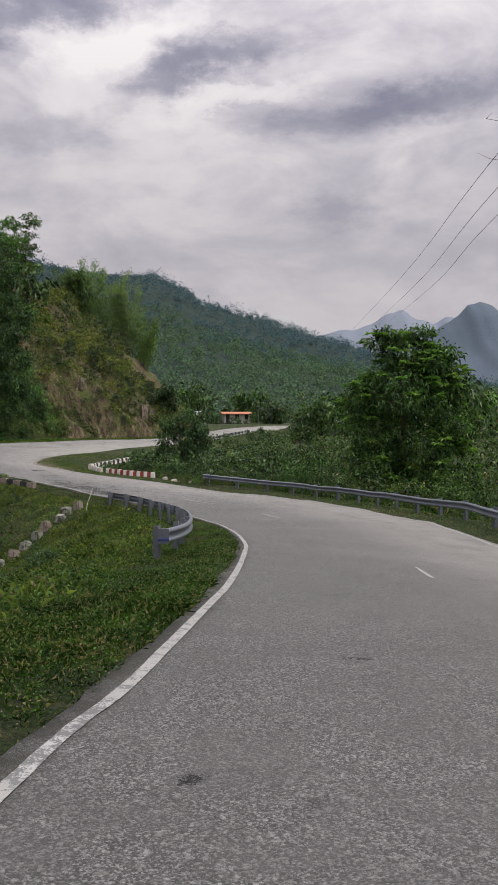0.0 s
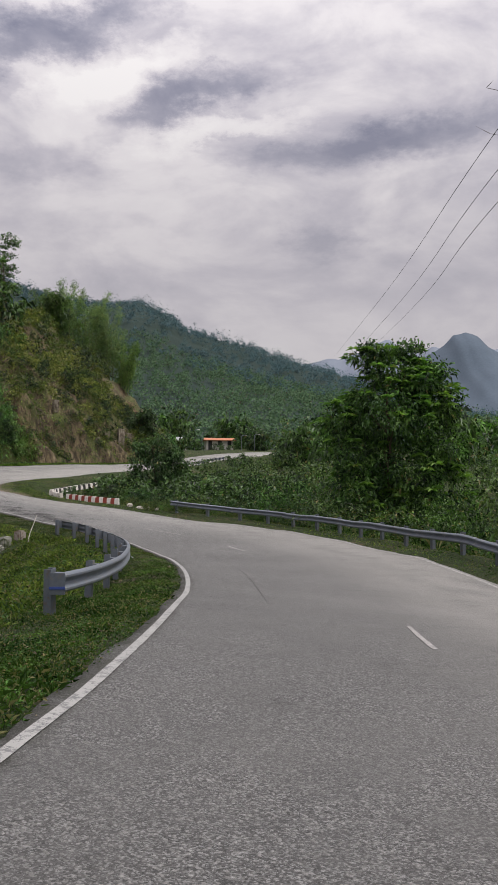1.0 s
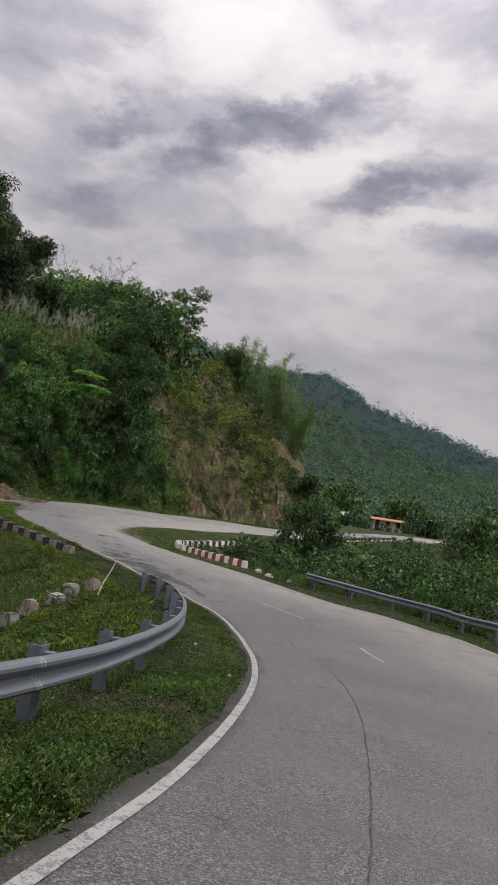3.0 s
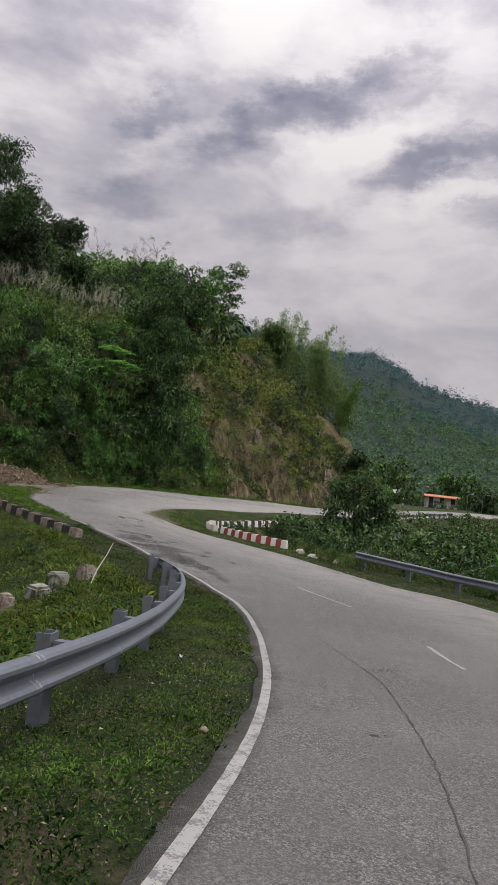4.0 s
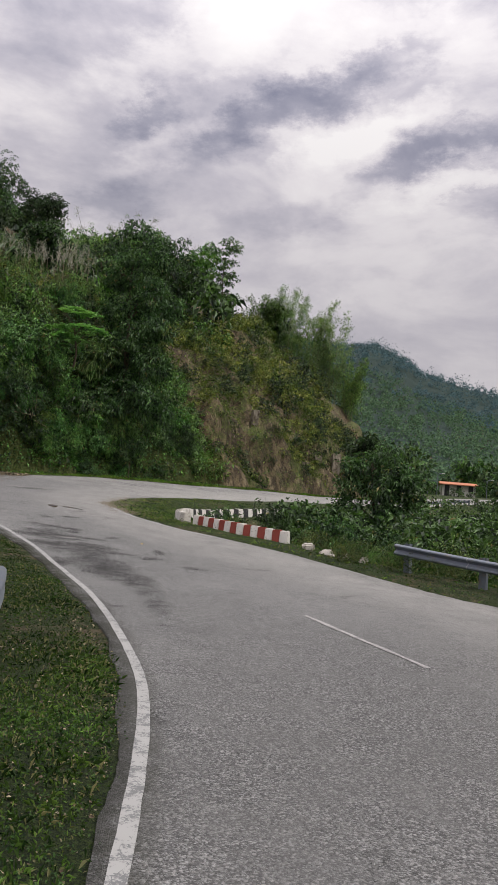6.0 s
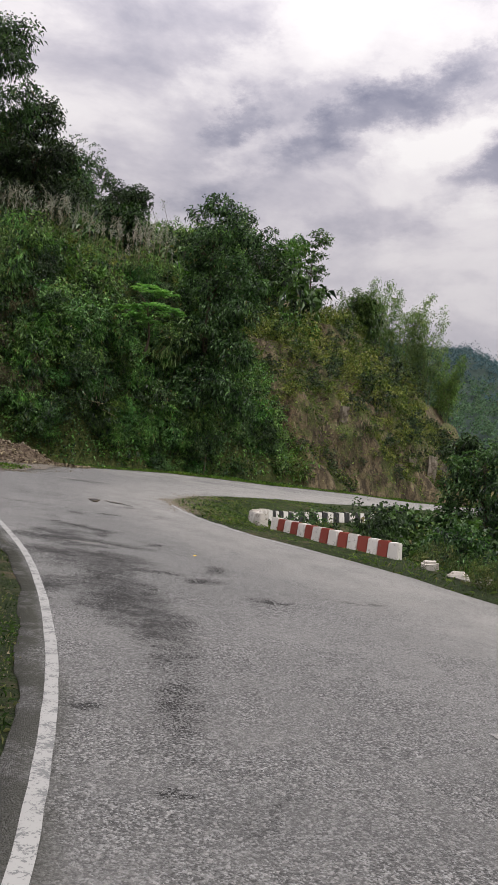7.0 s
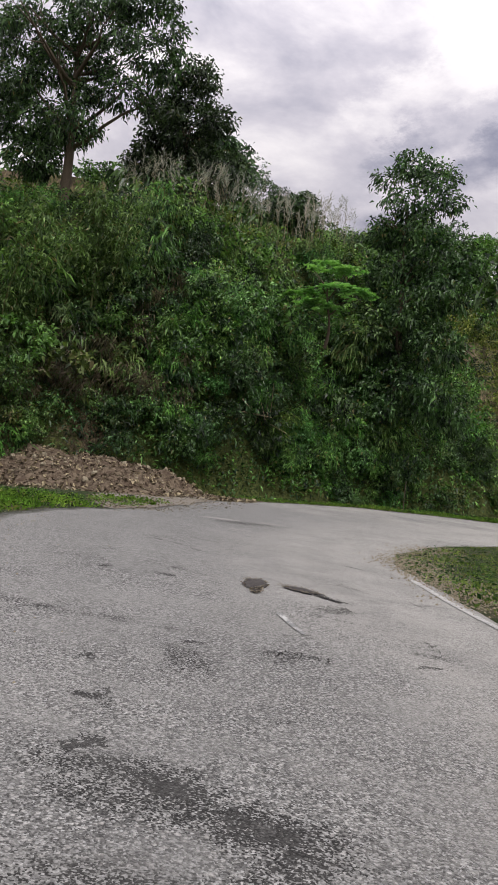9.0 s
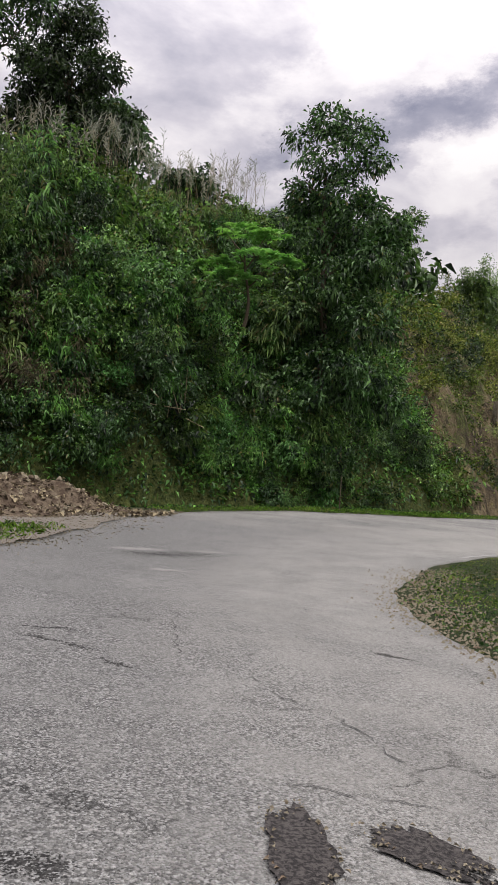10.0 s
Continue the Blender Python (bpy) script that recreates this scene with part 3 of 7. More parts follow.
RIGHT_EDGE = spline([(4.2, -30), (4.9, -15), (5.8, 0), (6.6, 10), (6.9, 17), (6.8, 21.4), (6.2, 25.3), (5.2, 30.3), (3.8, 35.8), (2, 39.7), (0, 42.2), (-1.8, 43.4), (-3, 44.2), (-4.5, 45.2), (-6, 46.2), (-7.6, 46.9), (-9.1, 47.5),
                     (-10.4, 48.6), (-12.1, 50.8), (-13.5, 53), (-14.6, 54.8), (-15.25, 56.3), (-15.6, 58), (-15.75, 60.7), (-15.5, 63.3), (-14.9, 66), (-13.4, 70.6), (-11.4, 80.2), (-8.4, 89), (-5, 98), (-2.5, 108),
                     (0, 118), (4, 127), (10, 133), (24, 136)], 0.4)
SHOULDER = np.interp(LEFT_LINE[:, 1], (2, 10, 18, 26, 32, 37, 41, 43), (0.17, 0.16, 0.16, 0.13, 0.15, 0.22, 0.26, 0.26))[:, None]
LEFT_EDGE = np.vstack([(LEFT_LINE + (offset(LEFT_LINE, 1.0) - LEFT_LINE) * SHOULDER)[:-2], OUTER[1:]])


def to_line(x, y, line):
    """Distance from points to a line, how far along it (as an index) and on which side (left: positive)."""
    best, where, side = np.full(x.shape, 1e9), np.zeros(x.shape), np.zeros(x.shape)
    for i, (a, b) in enumerate(zip(line[:-1], line[1:])):
        d = b - a
        u = np.clip(((x - a[0]) * d[0] + (y - a[1]) * d[1]) / (d @ d), 0, 1)
        ex, ey = x - a[0] - u * d[0], y - a[1] - u * d[1]
        r = np.hypot(ex, ey)
        near = r < best
        best, where, side = np.where(near, r, best), np.where(near, i + u, where), np.where(near, np.sign(d[0] * ey - d[1] * ex), side)
    return best, where, side


def inside(x, y, poly):
    hit = np.zeros(x.shape, dtype=bool)
    for a, b in zip(poly, np.roll(poly, -1, axis=0)):
        if a[1] != b[1]:
            hit ^= ((a[1] > y) != (b[1] > y)) & (x < (b[0] - a[0]) * (y - a[1]) / (b[1] - a[1]) + a[0])
    return hit


ROAD_POLY = np.vstack([LEFT_EDGE[::2], RIGHT_EDGE[::-2]])


def smooth(v, a, b):
    t = np.clip((v - a) / (b - a), 0, 1)
    return t * t * (3 - 2 * t)


def ground_z(x, y):
    """The open ground: verges, the gully on the outside of the first bend, the sunken field within the loop."""
    x, y = np.asarray(x, dtype=float), np.asarray(y, dtype=float)
    dl, _, sl = to_line(x, y, LEFT_EDGE[::3])
    dr, _, sr = to_line(x, y, RIGHT_EDGE[::3])
    road = inside(x, y, ROAD_POLY)
    d = np.where(road, -np.minimum(dl, dr), np.minimum(dl, dr))
    z = road_z(np.clip(x, -60, 60), y)
    west = (dl < dr) & ~road & (y < 46)
    level = np.interp(y, ALONG, HEIGHT) - 0.02
    z = np.where(west & (y < 40), z + (level - z) * smooth(dl, 0.1, 1.2) * (1 - smooth(y, 36, 40)), z)
    gully = 2.6 * smooth(dl, 1.9, 9.0) * smooth(y, -4, 12) * (1 - smooth(y, 41, 47)) * (1 - 0.75 * smooth(dl, 14, 30))
    field = 1.5 * smooth(dr, 1.4, 6.0) * (1 - smooth(dr, 14, 40)) * smooth(y, 5, 22)
    z = z - np.where(west, gully, 0) - np.where((dr <= dl) & ~road, field, 0)
    z = z + np.where(~road, 0.05 * wave(x, y, 0.9) * smooth(d, 0.2, 1.5) + 0.22 * wave(x, y, 5.0, 1) * smooth(d, 2, 7) + 2.5 * wave(x, y, 60.0, 2) * smooth(d, 30, 90), 0)
    z = z - 0.02 - 0.12 * smooth(-d, 0.15, 0.6) + 0.06 * smooth(d, 0.0, 0.35)
    far = np.hypot(x, y - 40)
    return z + 26 * smooth(far, 180, 900) + 12 * smooth(far, 60, 200) * smooth(-x, 40, 140)


def gz(x, y):
    return float(ground_z(np.array([float(x)]), np.array([float(y)]))[0])


def axis(lo, hi, step, reach):
    core = np.arange(lo, hi + step / 2, step)
    grow, s, out_lo, out_hi = 1.22, step, [lo], [hi]
    while out_hi[-1] < reach:
        s *= grow
        out_hi.append(out_hi[-1] + s)
        out_lo.append(out_lo[-1] - s)
    return np.r_[out_lo[:0:-1], core, out_hi[1:]]


def sheet(xs, ys, zfun):
    X, Y = np.meshgrid(xs, ys, indexing="ij")
    Z = zfun(X.ravel(), Y.ravel())
    n, m = X.shape
    i, j = np.meshgrid(np.arange(n - 1), np.arange(m - 1), indexing="ij")
    k = i * m + j
    faces = np.stack([k, k + m, k + m + 1, k + 1], -1).reshape(-1, 4)
    return np.stack([X.ravel(), Y.ravel(), Z], 1), faces


gx, gy = axis(-34, 16, 0.45, 2600), axis(-4, 82, 0.45, 2600)
gx = np.sort(np.r_[gx, (gx[:-1] + 0.225)[(gx[:-1] > -9) & (gx[:-1] < 1.5)]])
gy = np.sort(np.r_[gy, (gy[:-1] + 0.225)[(gy[:-1] > 2) & (gy[:-1] < 42)]])
v, f = sheet(gx, gy, ground_z)
thing("ground", mesh_of("ground", v, f, GROUND, True), "weedy green verge and field with patches of bare soil", "ground", kind="structure")

# ---- the road ----
N_ROAD = 1500
left, right = evenly(LEFT_EDGE, N_ROAD * 2), evenly(RIGHT_EDGE, N_ROAD * 2)


def ruled(a, b, rows):
    """Pairs of points across the road: each point of a with the nearest point of b, never going back."""
    ia = np.linspace(0, len(a) - 1, rows).astype(int)
    out, last = [], 0
    for i in ia:
        d = np.linalg.norm(b - a[i], axis=1)
        d[:last] = 1e9
        last = min(int(np.argmin(d)), last + 24)
        out.append(last)
    ib = np.array(out)
    ib = np.round(np.convolve(np.r_[[ib[0]] * 12, ib, [ib[-1]] * 12], np.ones(25) / 25, "valid")).astype(int)
    return a[ia], b[ib]


ra, rb = ruled(left, right, N_ROAD)
ACROSS = 49
cols = np.linspace(0, 1, ACROSS)
edge_wob = 0.022 * np.sin(np.arange(N_ROAD) * 0.45) + 0.03 * np.sin(np.arange(N_ROAD) * 0.155) + RNG.normal(0, 0.006, N_ROAD)
span = rb - ra
span_n = span / np.linalg.norm(span, axis=1)[:, None]
ra2, rb2 = ra - span_n * edge_wob[:, None], rb + span_n * np.roll(edge_wob, 31)[:, None]
pts = ra2[:, None] * (1 - cols)[None, :, None] + rb2[:, None] * cols[None, :, None]
X, Y = pts[..., 0].ravel(), pts[..., 1].ravel()
Z = road_z(X, Y) + 0.012 * wave(X, Y, 1.1, 3) + 0.004
top = np.stack([X, Y, Z], 1)
i, j = np.meshgrid(np.arange(N_ROAD - 1), np.arange(ACROSS - 1), indexing="ij")
k = i * ACROSS + j
faces = np.stack([k, k + 1, k + ACROSS + 1, k + ACROSS], -1).reshape(-1, 4)
low_l, low_r = top.reshape(N_ROAD, ACROSS, 3)[:, 0] - [0, 0, 0.16], top.reshape(N_ROAD, ACROSS, 3)[:, -1] - [0, 0, 0.16]
base = len(top)
r = np.arange(N_ROAD - 1)
side_l = np.stack([r * ACROSS, (r + 1) * ACROSS, base + r + 1, base + r], 1)
side_r = np.stack([r * ACROSS + ACROSS - 1, base + N_ROAD + r, base + N_ROAD + r + 1, (r + 1) * ACROSS + ACROSS - 1], 1)
road_me = mesh_of("road", np.vstack([top, low_l, low_r]), np.vstack([faces, side_l, side_r]), ASPHALT, True)
lane = road_me.attributes.new("across", "FLOAT", "POINT")
lane.data.foreach_set("value", np.r_[np.tile(cols, N_ROAD), np.zeros(N_ROAD), np.ones(N_ROAD)].astype(np.float32))
stain = np.zeros(len(X))
sx_, sy_ = X + 0.10 * wave(X, Y, 0.35, 2) + 0.05 * wave(X, Y, 0.13, 4), Y + 0.10 * wave(X, Y, 0.3, 5) + 0.05 * wave(X, Y, 0.12, 7)
for ox, oy, oa, ob, turn, much in OIL + WORN:
    c_, s_ = math.cos(radians(turn)), math.sin(radians(turn))
    q_ = np.hypot(((sx_ - ox) * c_ + (sy_ - oy) * s_) / oa, (-(sx_ - ox) * s_ + (sy_ - oy) * c_) / ob)
    stain = np.maximum(stain, much * np.clip((1.7 - q_) / 1.2, 0, 1))
oil = road_me.attributes.new("oil", "FLOAT", "POINT")
oil.data.foreach_set("value", np.r_[stain, np.zeros(2 * N_ROAD)].astype(np.float32))
thing("road", road_me, "worn grey asphalt road winding through a hairpin", "road", kind="structure")


def ribbon(line, width, lift, wob=0.0):
    """A strip laid on the road along a line."""
    a, b = offset(line, width / 2), offset(line, -width / 2)
    if wob:
        w = RNG.uniform(-wob, wob, (len(line), 1))
        a, b = a + w, b + np.roll(w, 3)
    pts = np.stack([a, line, b], 1)
    X, Y = pts[..., 0].ravel(), pts[..., 1].ravel()
    Z = road_z(X, Y) + 0.012 * wave(X, Y, 1.1, 3) + 0.004 + lift
    i, j = np.meshgrid(np.arange(len(line) - 1), np.arange(2), indexing="ij")
    k = i * 3 + j
    return np.stack([X, Y, Z], 1), np.stack([k, k + 1, k + 4, k + 3], -1).reshape(-1, 4)


def line_between(line, a, b):
    s = np.r_[0, np.cumsum(np.linalg.norm(np.diff(line, axis=0), axis=1))]
    u = np.arange(a, b, 0.2)
    return np.stack([np.interp(u, s, line[:, q]) for q in (0, 1)], 1)


LINES = tagged(new("road_markings"), "worn white painted road lines on asphalt", "road markings", kind="structure")
s_left = np.linalg.norm(np.diff(LEFT_LINE, axis=0), axis=1).sum()
S_BREAK = float(np.linalg.norm(np.diff(LEFT_LINE[: int(np.argmin(np.abs(LEFT_LINE[:, 1] - 4.1))) + 1], axis=0), axis=1).sum())
part("edge_line", mesh_of("edge_line", *ribbon(line_between(LEFT_LINE, 0, S_BREAK - 0.5), 0.088, 0.007, 0.002), WHITE_LINE), LINES)
part("edge_line", mesh_of("edge_line", *ribbon(line_between(LEFT_LINE, S_BREAK - 0.72, S_BREAK + 0.8), 0.084, 0.006, 0.006), FLAKED_LINE), LINES, "flaked white line")
part("edge_line", mesh_of("edge_line", *ribbon(line_between(LEFT_LINE, S_BREAK + 0.6, s_left - 0.3), 0.088, 0.007, 0.002), WHITE_LINE), LINES)
part("edge_line", mesh_of("edge_line", *ribbon(line_between(OUTER, 0.3, 5.0), 0.11, 0.007, 0.006), FADED_LINE), LINES)
inner = offset(RIGHT_EDGE, 0.18)
s_right = np.r_[0, np.cumsum(np.linalg.norm(np.diff(RIGHT_EDGE, axis=0), axis=1))]


def reach(y):
    return float(s_right[np.argmin(np.abs(RIGHT_EDGE[:, 1] - y))])


part("edge_line", mesh_of("edge_line", *ribbon(line_between(inner, 20, reach(42)), 0.10, 0.007, 0.006), FADED_LINE), LINES, "faded white line")
part("edge_line", mesh_of("edge_line", *ribbon(line_between(inner, reach(46.6), reach(52.0)), 0.10, 0.007, 0.004), WHITE_LINE), LINES)
part("edge_line", mesh_of("edge_line", *ribbon(line_between(inner, reach(63), reach(88)), 0.10, 0.007, 0.006), FADED_LINE), LINES, "faded white line")
part("edge_line", mesh_of("edge_line", *ribbon(line_between(offset(OUTER, -0.2), 25, 60), 0.10, 0.007, 0.006), FADED_LINE), LINES, "faded white line")
for dash in ([(2.97, 12.6), (3.10, 14.5)], [(1.07, 28.2), (0.5, 30.2)], [(-1.4, 34.9), (-2.3, 36.15), (-3.15, 37.3)], [(-12.3, 47.12), (-11.78, 46.66)]):
    part("centre_dash", mesh_of("centre_dash", *ribbon(spline(dash, 0.2), 0.07 if dash[0][1] < 40 else 0.05, 0.007, 0.012), FADED_LINE if dash[0][1] < 40 else FLAKED_LINE), LINES)


# ---- the hillside above the road ----
HILL_FOOT = spline([(-70, 22), (-50, 40), (-40, 50), (-34, 57.5), (-31, 63), (-28.4, 68.2), (-26.8, 72.3), (-25, 76.5), (-22.9, 82.5), (-19.8, 90.2), (-16.2, 97.2), (-13, 103.5), (-11.3, 110), (-10, 120), (-9.5, 132), (-13, 150), (-35, 178), (-80, 200)], 1.0)
foot_y = HILL_FOOT[:, 1]
HILL_RISE = np.interp(foot_y, (22, 50, 57, 63, 72, 77, 82, 90, 97, 103, 110, 119, 140), (15, 14, 12, 12.5, 13.2, 13.8, 12.8, 12.6, 12.2, 11.5, 9.5, 8, 10))
HILL_RUN = np.interp(foot_y, (22, 50, 57, 63, 68, 77, 82, 90, 103, 119), (10, 10, 8, 5.2, 4.6, 5.0, 8.0, 10, 9, 9))
HILL_BACK = np.interp(foot_y, (22, 60, 80, 90, 103, 119, 150), (0.24, 0.24, 0.24, 0.34, 0.56, 0.95, 0.95))
HILL_POLY = np.vstack([HILL_FOOT, [(-300, 260), (-300, -60)]])


def hill_z(x, y):
    d, w, _ = to_line(x, y, HILL_FOOT)
    ins = inside(x, y, HILL_POLY)
    d = np.where(ins, d, -d)
    d = d + 0.7 * wave(x, y, 2.6, 5) + 0.35 * wave(x, y, 1.0, 8) + (0.28 + 0.40 * smooth(y, 82, 90)) * wave(x, y, 0.55, 3) + 0.9 * smooth(y, 82, 90) * wave(x, y, 1.5, 9)
    rise, run, back = np.interp(w, np.arange(len(foot_y)), HILL_RISE), np.interp(w, np.arange(len(foot_y)), HILL_RUN), np.interp(w, np.arange(len(foot_y)), HILL_BACK)
    q = np.clip(d / run, 0, 1)
    z0 = road_z(np.interp(w, np.arange(len(foot_y)), HILL_FOOT[:, 0]), np.interp(w, np.arange(len(foot_y)), HILL_FOOT[:, 1])) + 0.15
    up = rise * (0.35 * q + 0.65 * q ** 0.8)
    z = z0 + up + np.where(d > run, back * np.clip(d - run, 0, 12) + np.minimum(back, 0.33) * np.clip(d - run - 12, 0, 63), 0) + 0.5 * wave(x, y, 3.4, 4) * smooth(d, 1, 5)
    return np.where(d < 0.0, z0 - 0.6 - 0.5 * np.clip(-d, 0, 3), z), d


def hz(x, y):
    z, d = hill_z(np.array([float(x)]), np.array([float(y)]))
    return float(z[0])


v, f = sheet(np.r_[np.arange(-130, -60, 3.0), np.arange(-60, -8, 0.5)], np.r_[np.arange(20, 50, 1.5), np.arange(50, 122, 0.5), np.arange(122, 215, 3.0)], lambda x, y: hill_z(x, y)[0])
_, dist = hill_z(v[:, 0], v[:, 1])
f = f[(dist[f] > -2.2).all(axis=1)]
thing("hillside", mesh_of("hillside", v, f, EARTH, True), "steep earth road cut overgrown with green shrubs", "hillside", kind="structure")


# ---- leaves and plants ----
def unit(v):
    return v / (np.linalg.norm(v, axis=-1, keepdims=True) + 1e-9)


def leaf_mesh(at, way, length, width, droop=0.25, fold=0.18, face=None):
    """Folded, drooping leaves: four corners and two triangles each."""
    n = len(at)
    way = unit(way)
    hint = np.array([0, 0, 1.0]) if face is None else face * 0.9 + [0, 0, 0.6]
    side = unit(np.cross(way, RNG.normal(0, 0.45, (n, 3)) + hint))
    up = np.cross(side, way)
    length, width = np.broadcast_to(length, n)[:, None], np.broadcast_to(width, n)[:, None]
    mid = at + way * length * 0.45
    tip = at + way * length - np.array([0, 0, 1.0]) * length * droop
    v = np.stack([at, mid + side * width / 2 + up * width * fold, tip, mid - side * width / 2 + up * width * fold], 1).reshape(-1, 3)
    b = np.arange(n)[:, None] * 4
    f = np.concatenate([b + [0, 1, 2], b + [0, 2, 3]], 1).reshape(-1, 3)
    return v, f


def lobes_cloud(n, lobes, shell=0.55):
    """Points in the outer part of several blobs, and the way outwards at each."""
    lobes = np.array(lobes, dtype=float)
    weight = np.prod(lobes[:, 3:6], axis=1) ** (2 / 3)
    pick = RNG.choice(len(lobes), n, p=weight / weight.sum())
    d = unit(RNG.normal(0, 1, (n, 3)))
    r = shell + (1 - shell) * RNG.random(n) ** 0.6
    # clumps: pull leaves towards a few twig ends
    d = unit(d + 0.18 * np.sin(7 * d[:, [1, 2, 0]] + pick[:, None]))
    return lobes[pick, :3] + d * lobes[pick, 3:6] * r[:, None], d


def twig_cloud(n, lobes, per=9, spread=0.22, shell=0.5):
    """Leaves in whorls round twig ends."""
    ends, d = lobes_cloud(max(1, n // per), lobes, shell)
    at = np.repeat(ends, per, axis=0) + RNG.normal(0, spread, (len(ends) * per, 3)) * [1.0, 1.0, 0.6]
    out = np.repeat(d, per, axis=0)
    way = out * 0.6 + RNG.normal(0, 0.65, at.shape)
    return at, way, out


def bush_mesh(name, mat, n, lobes, length, width, droop=0.3, per=9, spread=0.2, hang=0.0):
    at, way, out = twig_cloud(n, lobes, per, spread)
    way = way - np.array([0, 0, hang])
    size = RNG.uniform(0.65, 1.25, len(at))
    return mesh_of(name, *leaf_mesh(at, way, length * size, width * size, droop, 0.18, out), mat)


def random_lobes(count, radius, height, squash=1.0):
    out = [(0, 0, height * 0.5, radius * 0.75, radius * 0.75, height * 0.5)]
    for _ in range(count):
        a, r = RNG.uniform(0, 2 * np.pi), RNG.uniform(0.35, 0.75) * radius
        s = RNG.uniform(0.3, 0.55) * radius
        out.append((r * math.cos(a), r * math.sin(a), RNG.uniform(0.35, 0.95) * height, s, s, s * squash))
    return out


def limbs(height, spread, count, girth, lean=(0, 0), bare=0.4):
    """A tapered trunk with limbs that fork; returns the tubes and the limb ends."""
    z = np.linspace(0, 1, 9)
    trunk = np.stack([lean[0] * z ** 1.5 + 0.12 * np.sin(z * 5), lean[1] * z ** 1.5 + 0.1 * np.sin(z * 4 + 1), z * height * 0.85], 1)
    pieces, ends = [tube(trunk, girth * (1.15 - z) + 0.02, 7)], []
    for q in range(count):
        t = RNG.uniform(bare, 0.95)
        start = np.array([np.interp(t, z, trunk[:, c]) for c in range(3)])
        a = q * 2.4 + RNG.uniform(-0.4, 0.4)
        out = np.array([math.cos(a), math.sin(a), RNG.uniform(0.35, 0.9)])
        reach_ = spread * RNG.uniform(0.6, 1.0) * (1.1 - 0.5 * t)
        s = np.linspace(0, 1, 6)[:, None]
        limb = start + out * s * reach_ + np.array([0, 0, 0.25 * reach_]) * s ** 2 + RNG.normal(0, 0.04 * reach_, (6, 3)) * s
        pieces.append(tube(limb, girth * 0.42 * (1.1 - s[:, 0]) + 0.012, 5))
        ends.append(limb[-1])
        for w in range(2):
            b = limb[3 + w]
            d = unit(out + RNG.normal(0, 0.6, 3))
            twig = b + d * np.linspace(0, 1, 4)[:, None] * reach_ * 0.5
            pieces.append(tube(twig, np.linspace(girth * 0.16, 0.008, 4), 4))
            ends.append(twig[-1])
    return pieces, np.array(ends)


def tree(label, at, height, spread, count, girth, leaf, leaves, length, width, blob=0.9, lean=(0, 0), bare=0.4, bark=None, droop=0.3, turn=0.0, per=9, category="tree"):
    root = tagged(new("tree"), label, category)
    pieces, ends = limbs(height, spread, count, girth, lean, bare)
    part("trunk", mesh_of("trunk", *joined(pieces), bark or BARK, True), root)
    lobes = [(*e, blob * RNG.uniform(0.7, 1.3), blob * RNG.uniform(0.7, 1.3), blob * RNG.uniform(0.5, 0.9)) for e in ends]
    part("crown", bush_mesh("crown", leaf, leaves, lobes, length, width, droop, per, 0.16 * blob), root)
    root.matrix_world = pose(*at, 0, 0, turn)
    return root


def shaped_tree(label, at, trunk_height, girth, lobes, leaf, leaves, length, width, droop=0.35, per=9, shoots=None, lean=(0, 0), count=10, spread=2.0, bark=None, hang=0.0, blobs=(26, 0.35, 0.8)):
    """A tree whose crown fills the given blobs (x, y, z, and three radii)."""
    root = tagged(new("tree"), label, "tree")
    pieces, _ = limbs(trunk_height, spread, count, girth, lean, 0.25)
    part("trunk", mesh_of("trunk", *joined(pieces), bark or BARK, True), root)
    lobes = ragged(lobes, *blobs)
    part("crown", bush_mesh("crown", leaf, leaves, lobes, length, width, droop, per, 0.2, hang), root)
    if shoots:
        mat, n, slen, swid = shoots
        ends, d = lobes_cloud(n, lobes, 1.0)
        keep = d[:, 2] > -0.15
        ends, d = ends[keep], d[keep]
        k = 11
        a = np.tile(np.arange(k) / k * 2 * np.pi, len(ends))
        way = np.stack([np.cos(a), np.sin(a), RNG.uniform(-0.1, 0.5, len(a))], 1)
        base = np.repeat(ends + d * 0.15, k, axis=0)
        part("young_foliage", mesh_of("young_foliage", *leaf_mesh(base, way, slen * RNG.uniform(0.7, 1.2, len(a)), swid, 0.25), mat), root, "bright green young leaf whorls")
    root.matrix_world = pose(*at)
    return root


def ragged(blobs, n, small, big):
    """Many small blobs over the outside of larger ones, for an uneven crown."""
    at, d = lobes_cloud(n, blobs, 0.8)
    r = RNG.uniform(small, big, n)
    return [tuple(b) for b in np.array(blobs) * [1, 1, 1, 0.8, 0.8, 0.8]] + [(*p, q, q, q * 0.8) for p, q in zip(at, r)]

# ---- crash barriers ----
BEAM = [(0.0, 0.0), (0.022, 0.002), (0.050, 0.014), (0.070, 0.034), (0.070, 0.060), (0.046, 0.082), (0.014, 0.102), (0.0, 0.130), (0.014, 0.158), (0.046, 0.178), (0.070, 0.200), (0.070, 0.226), (0.050, 0.246), (0.022, 0.258), (0.0, 0.260)]


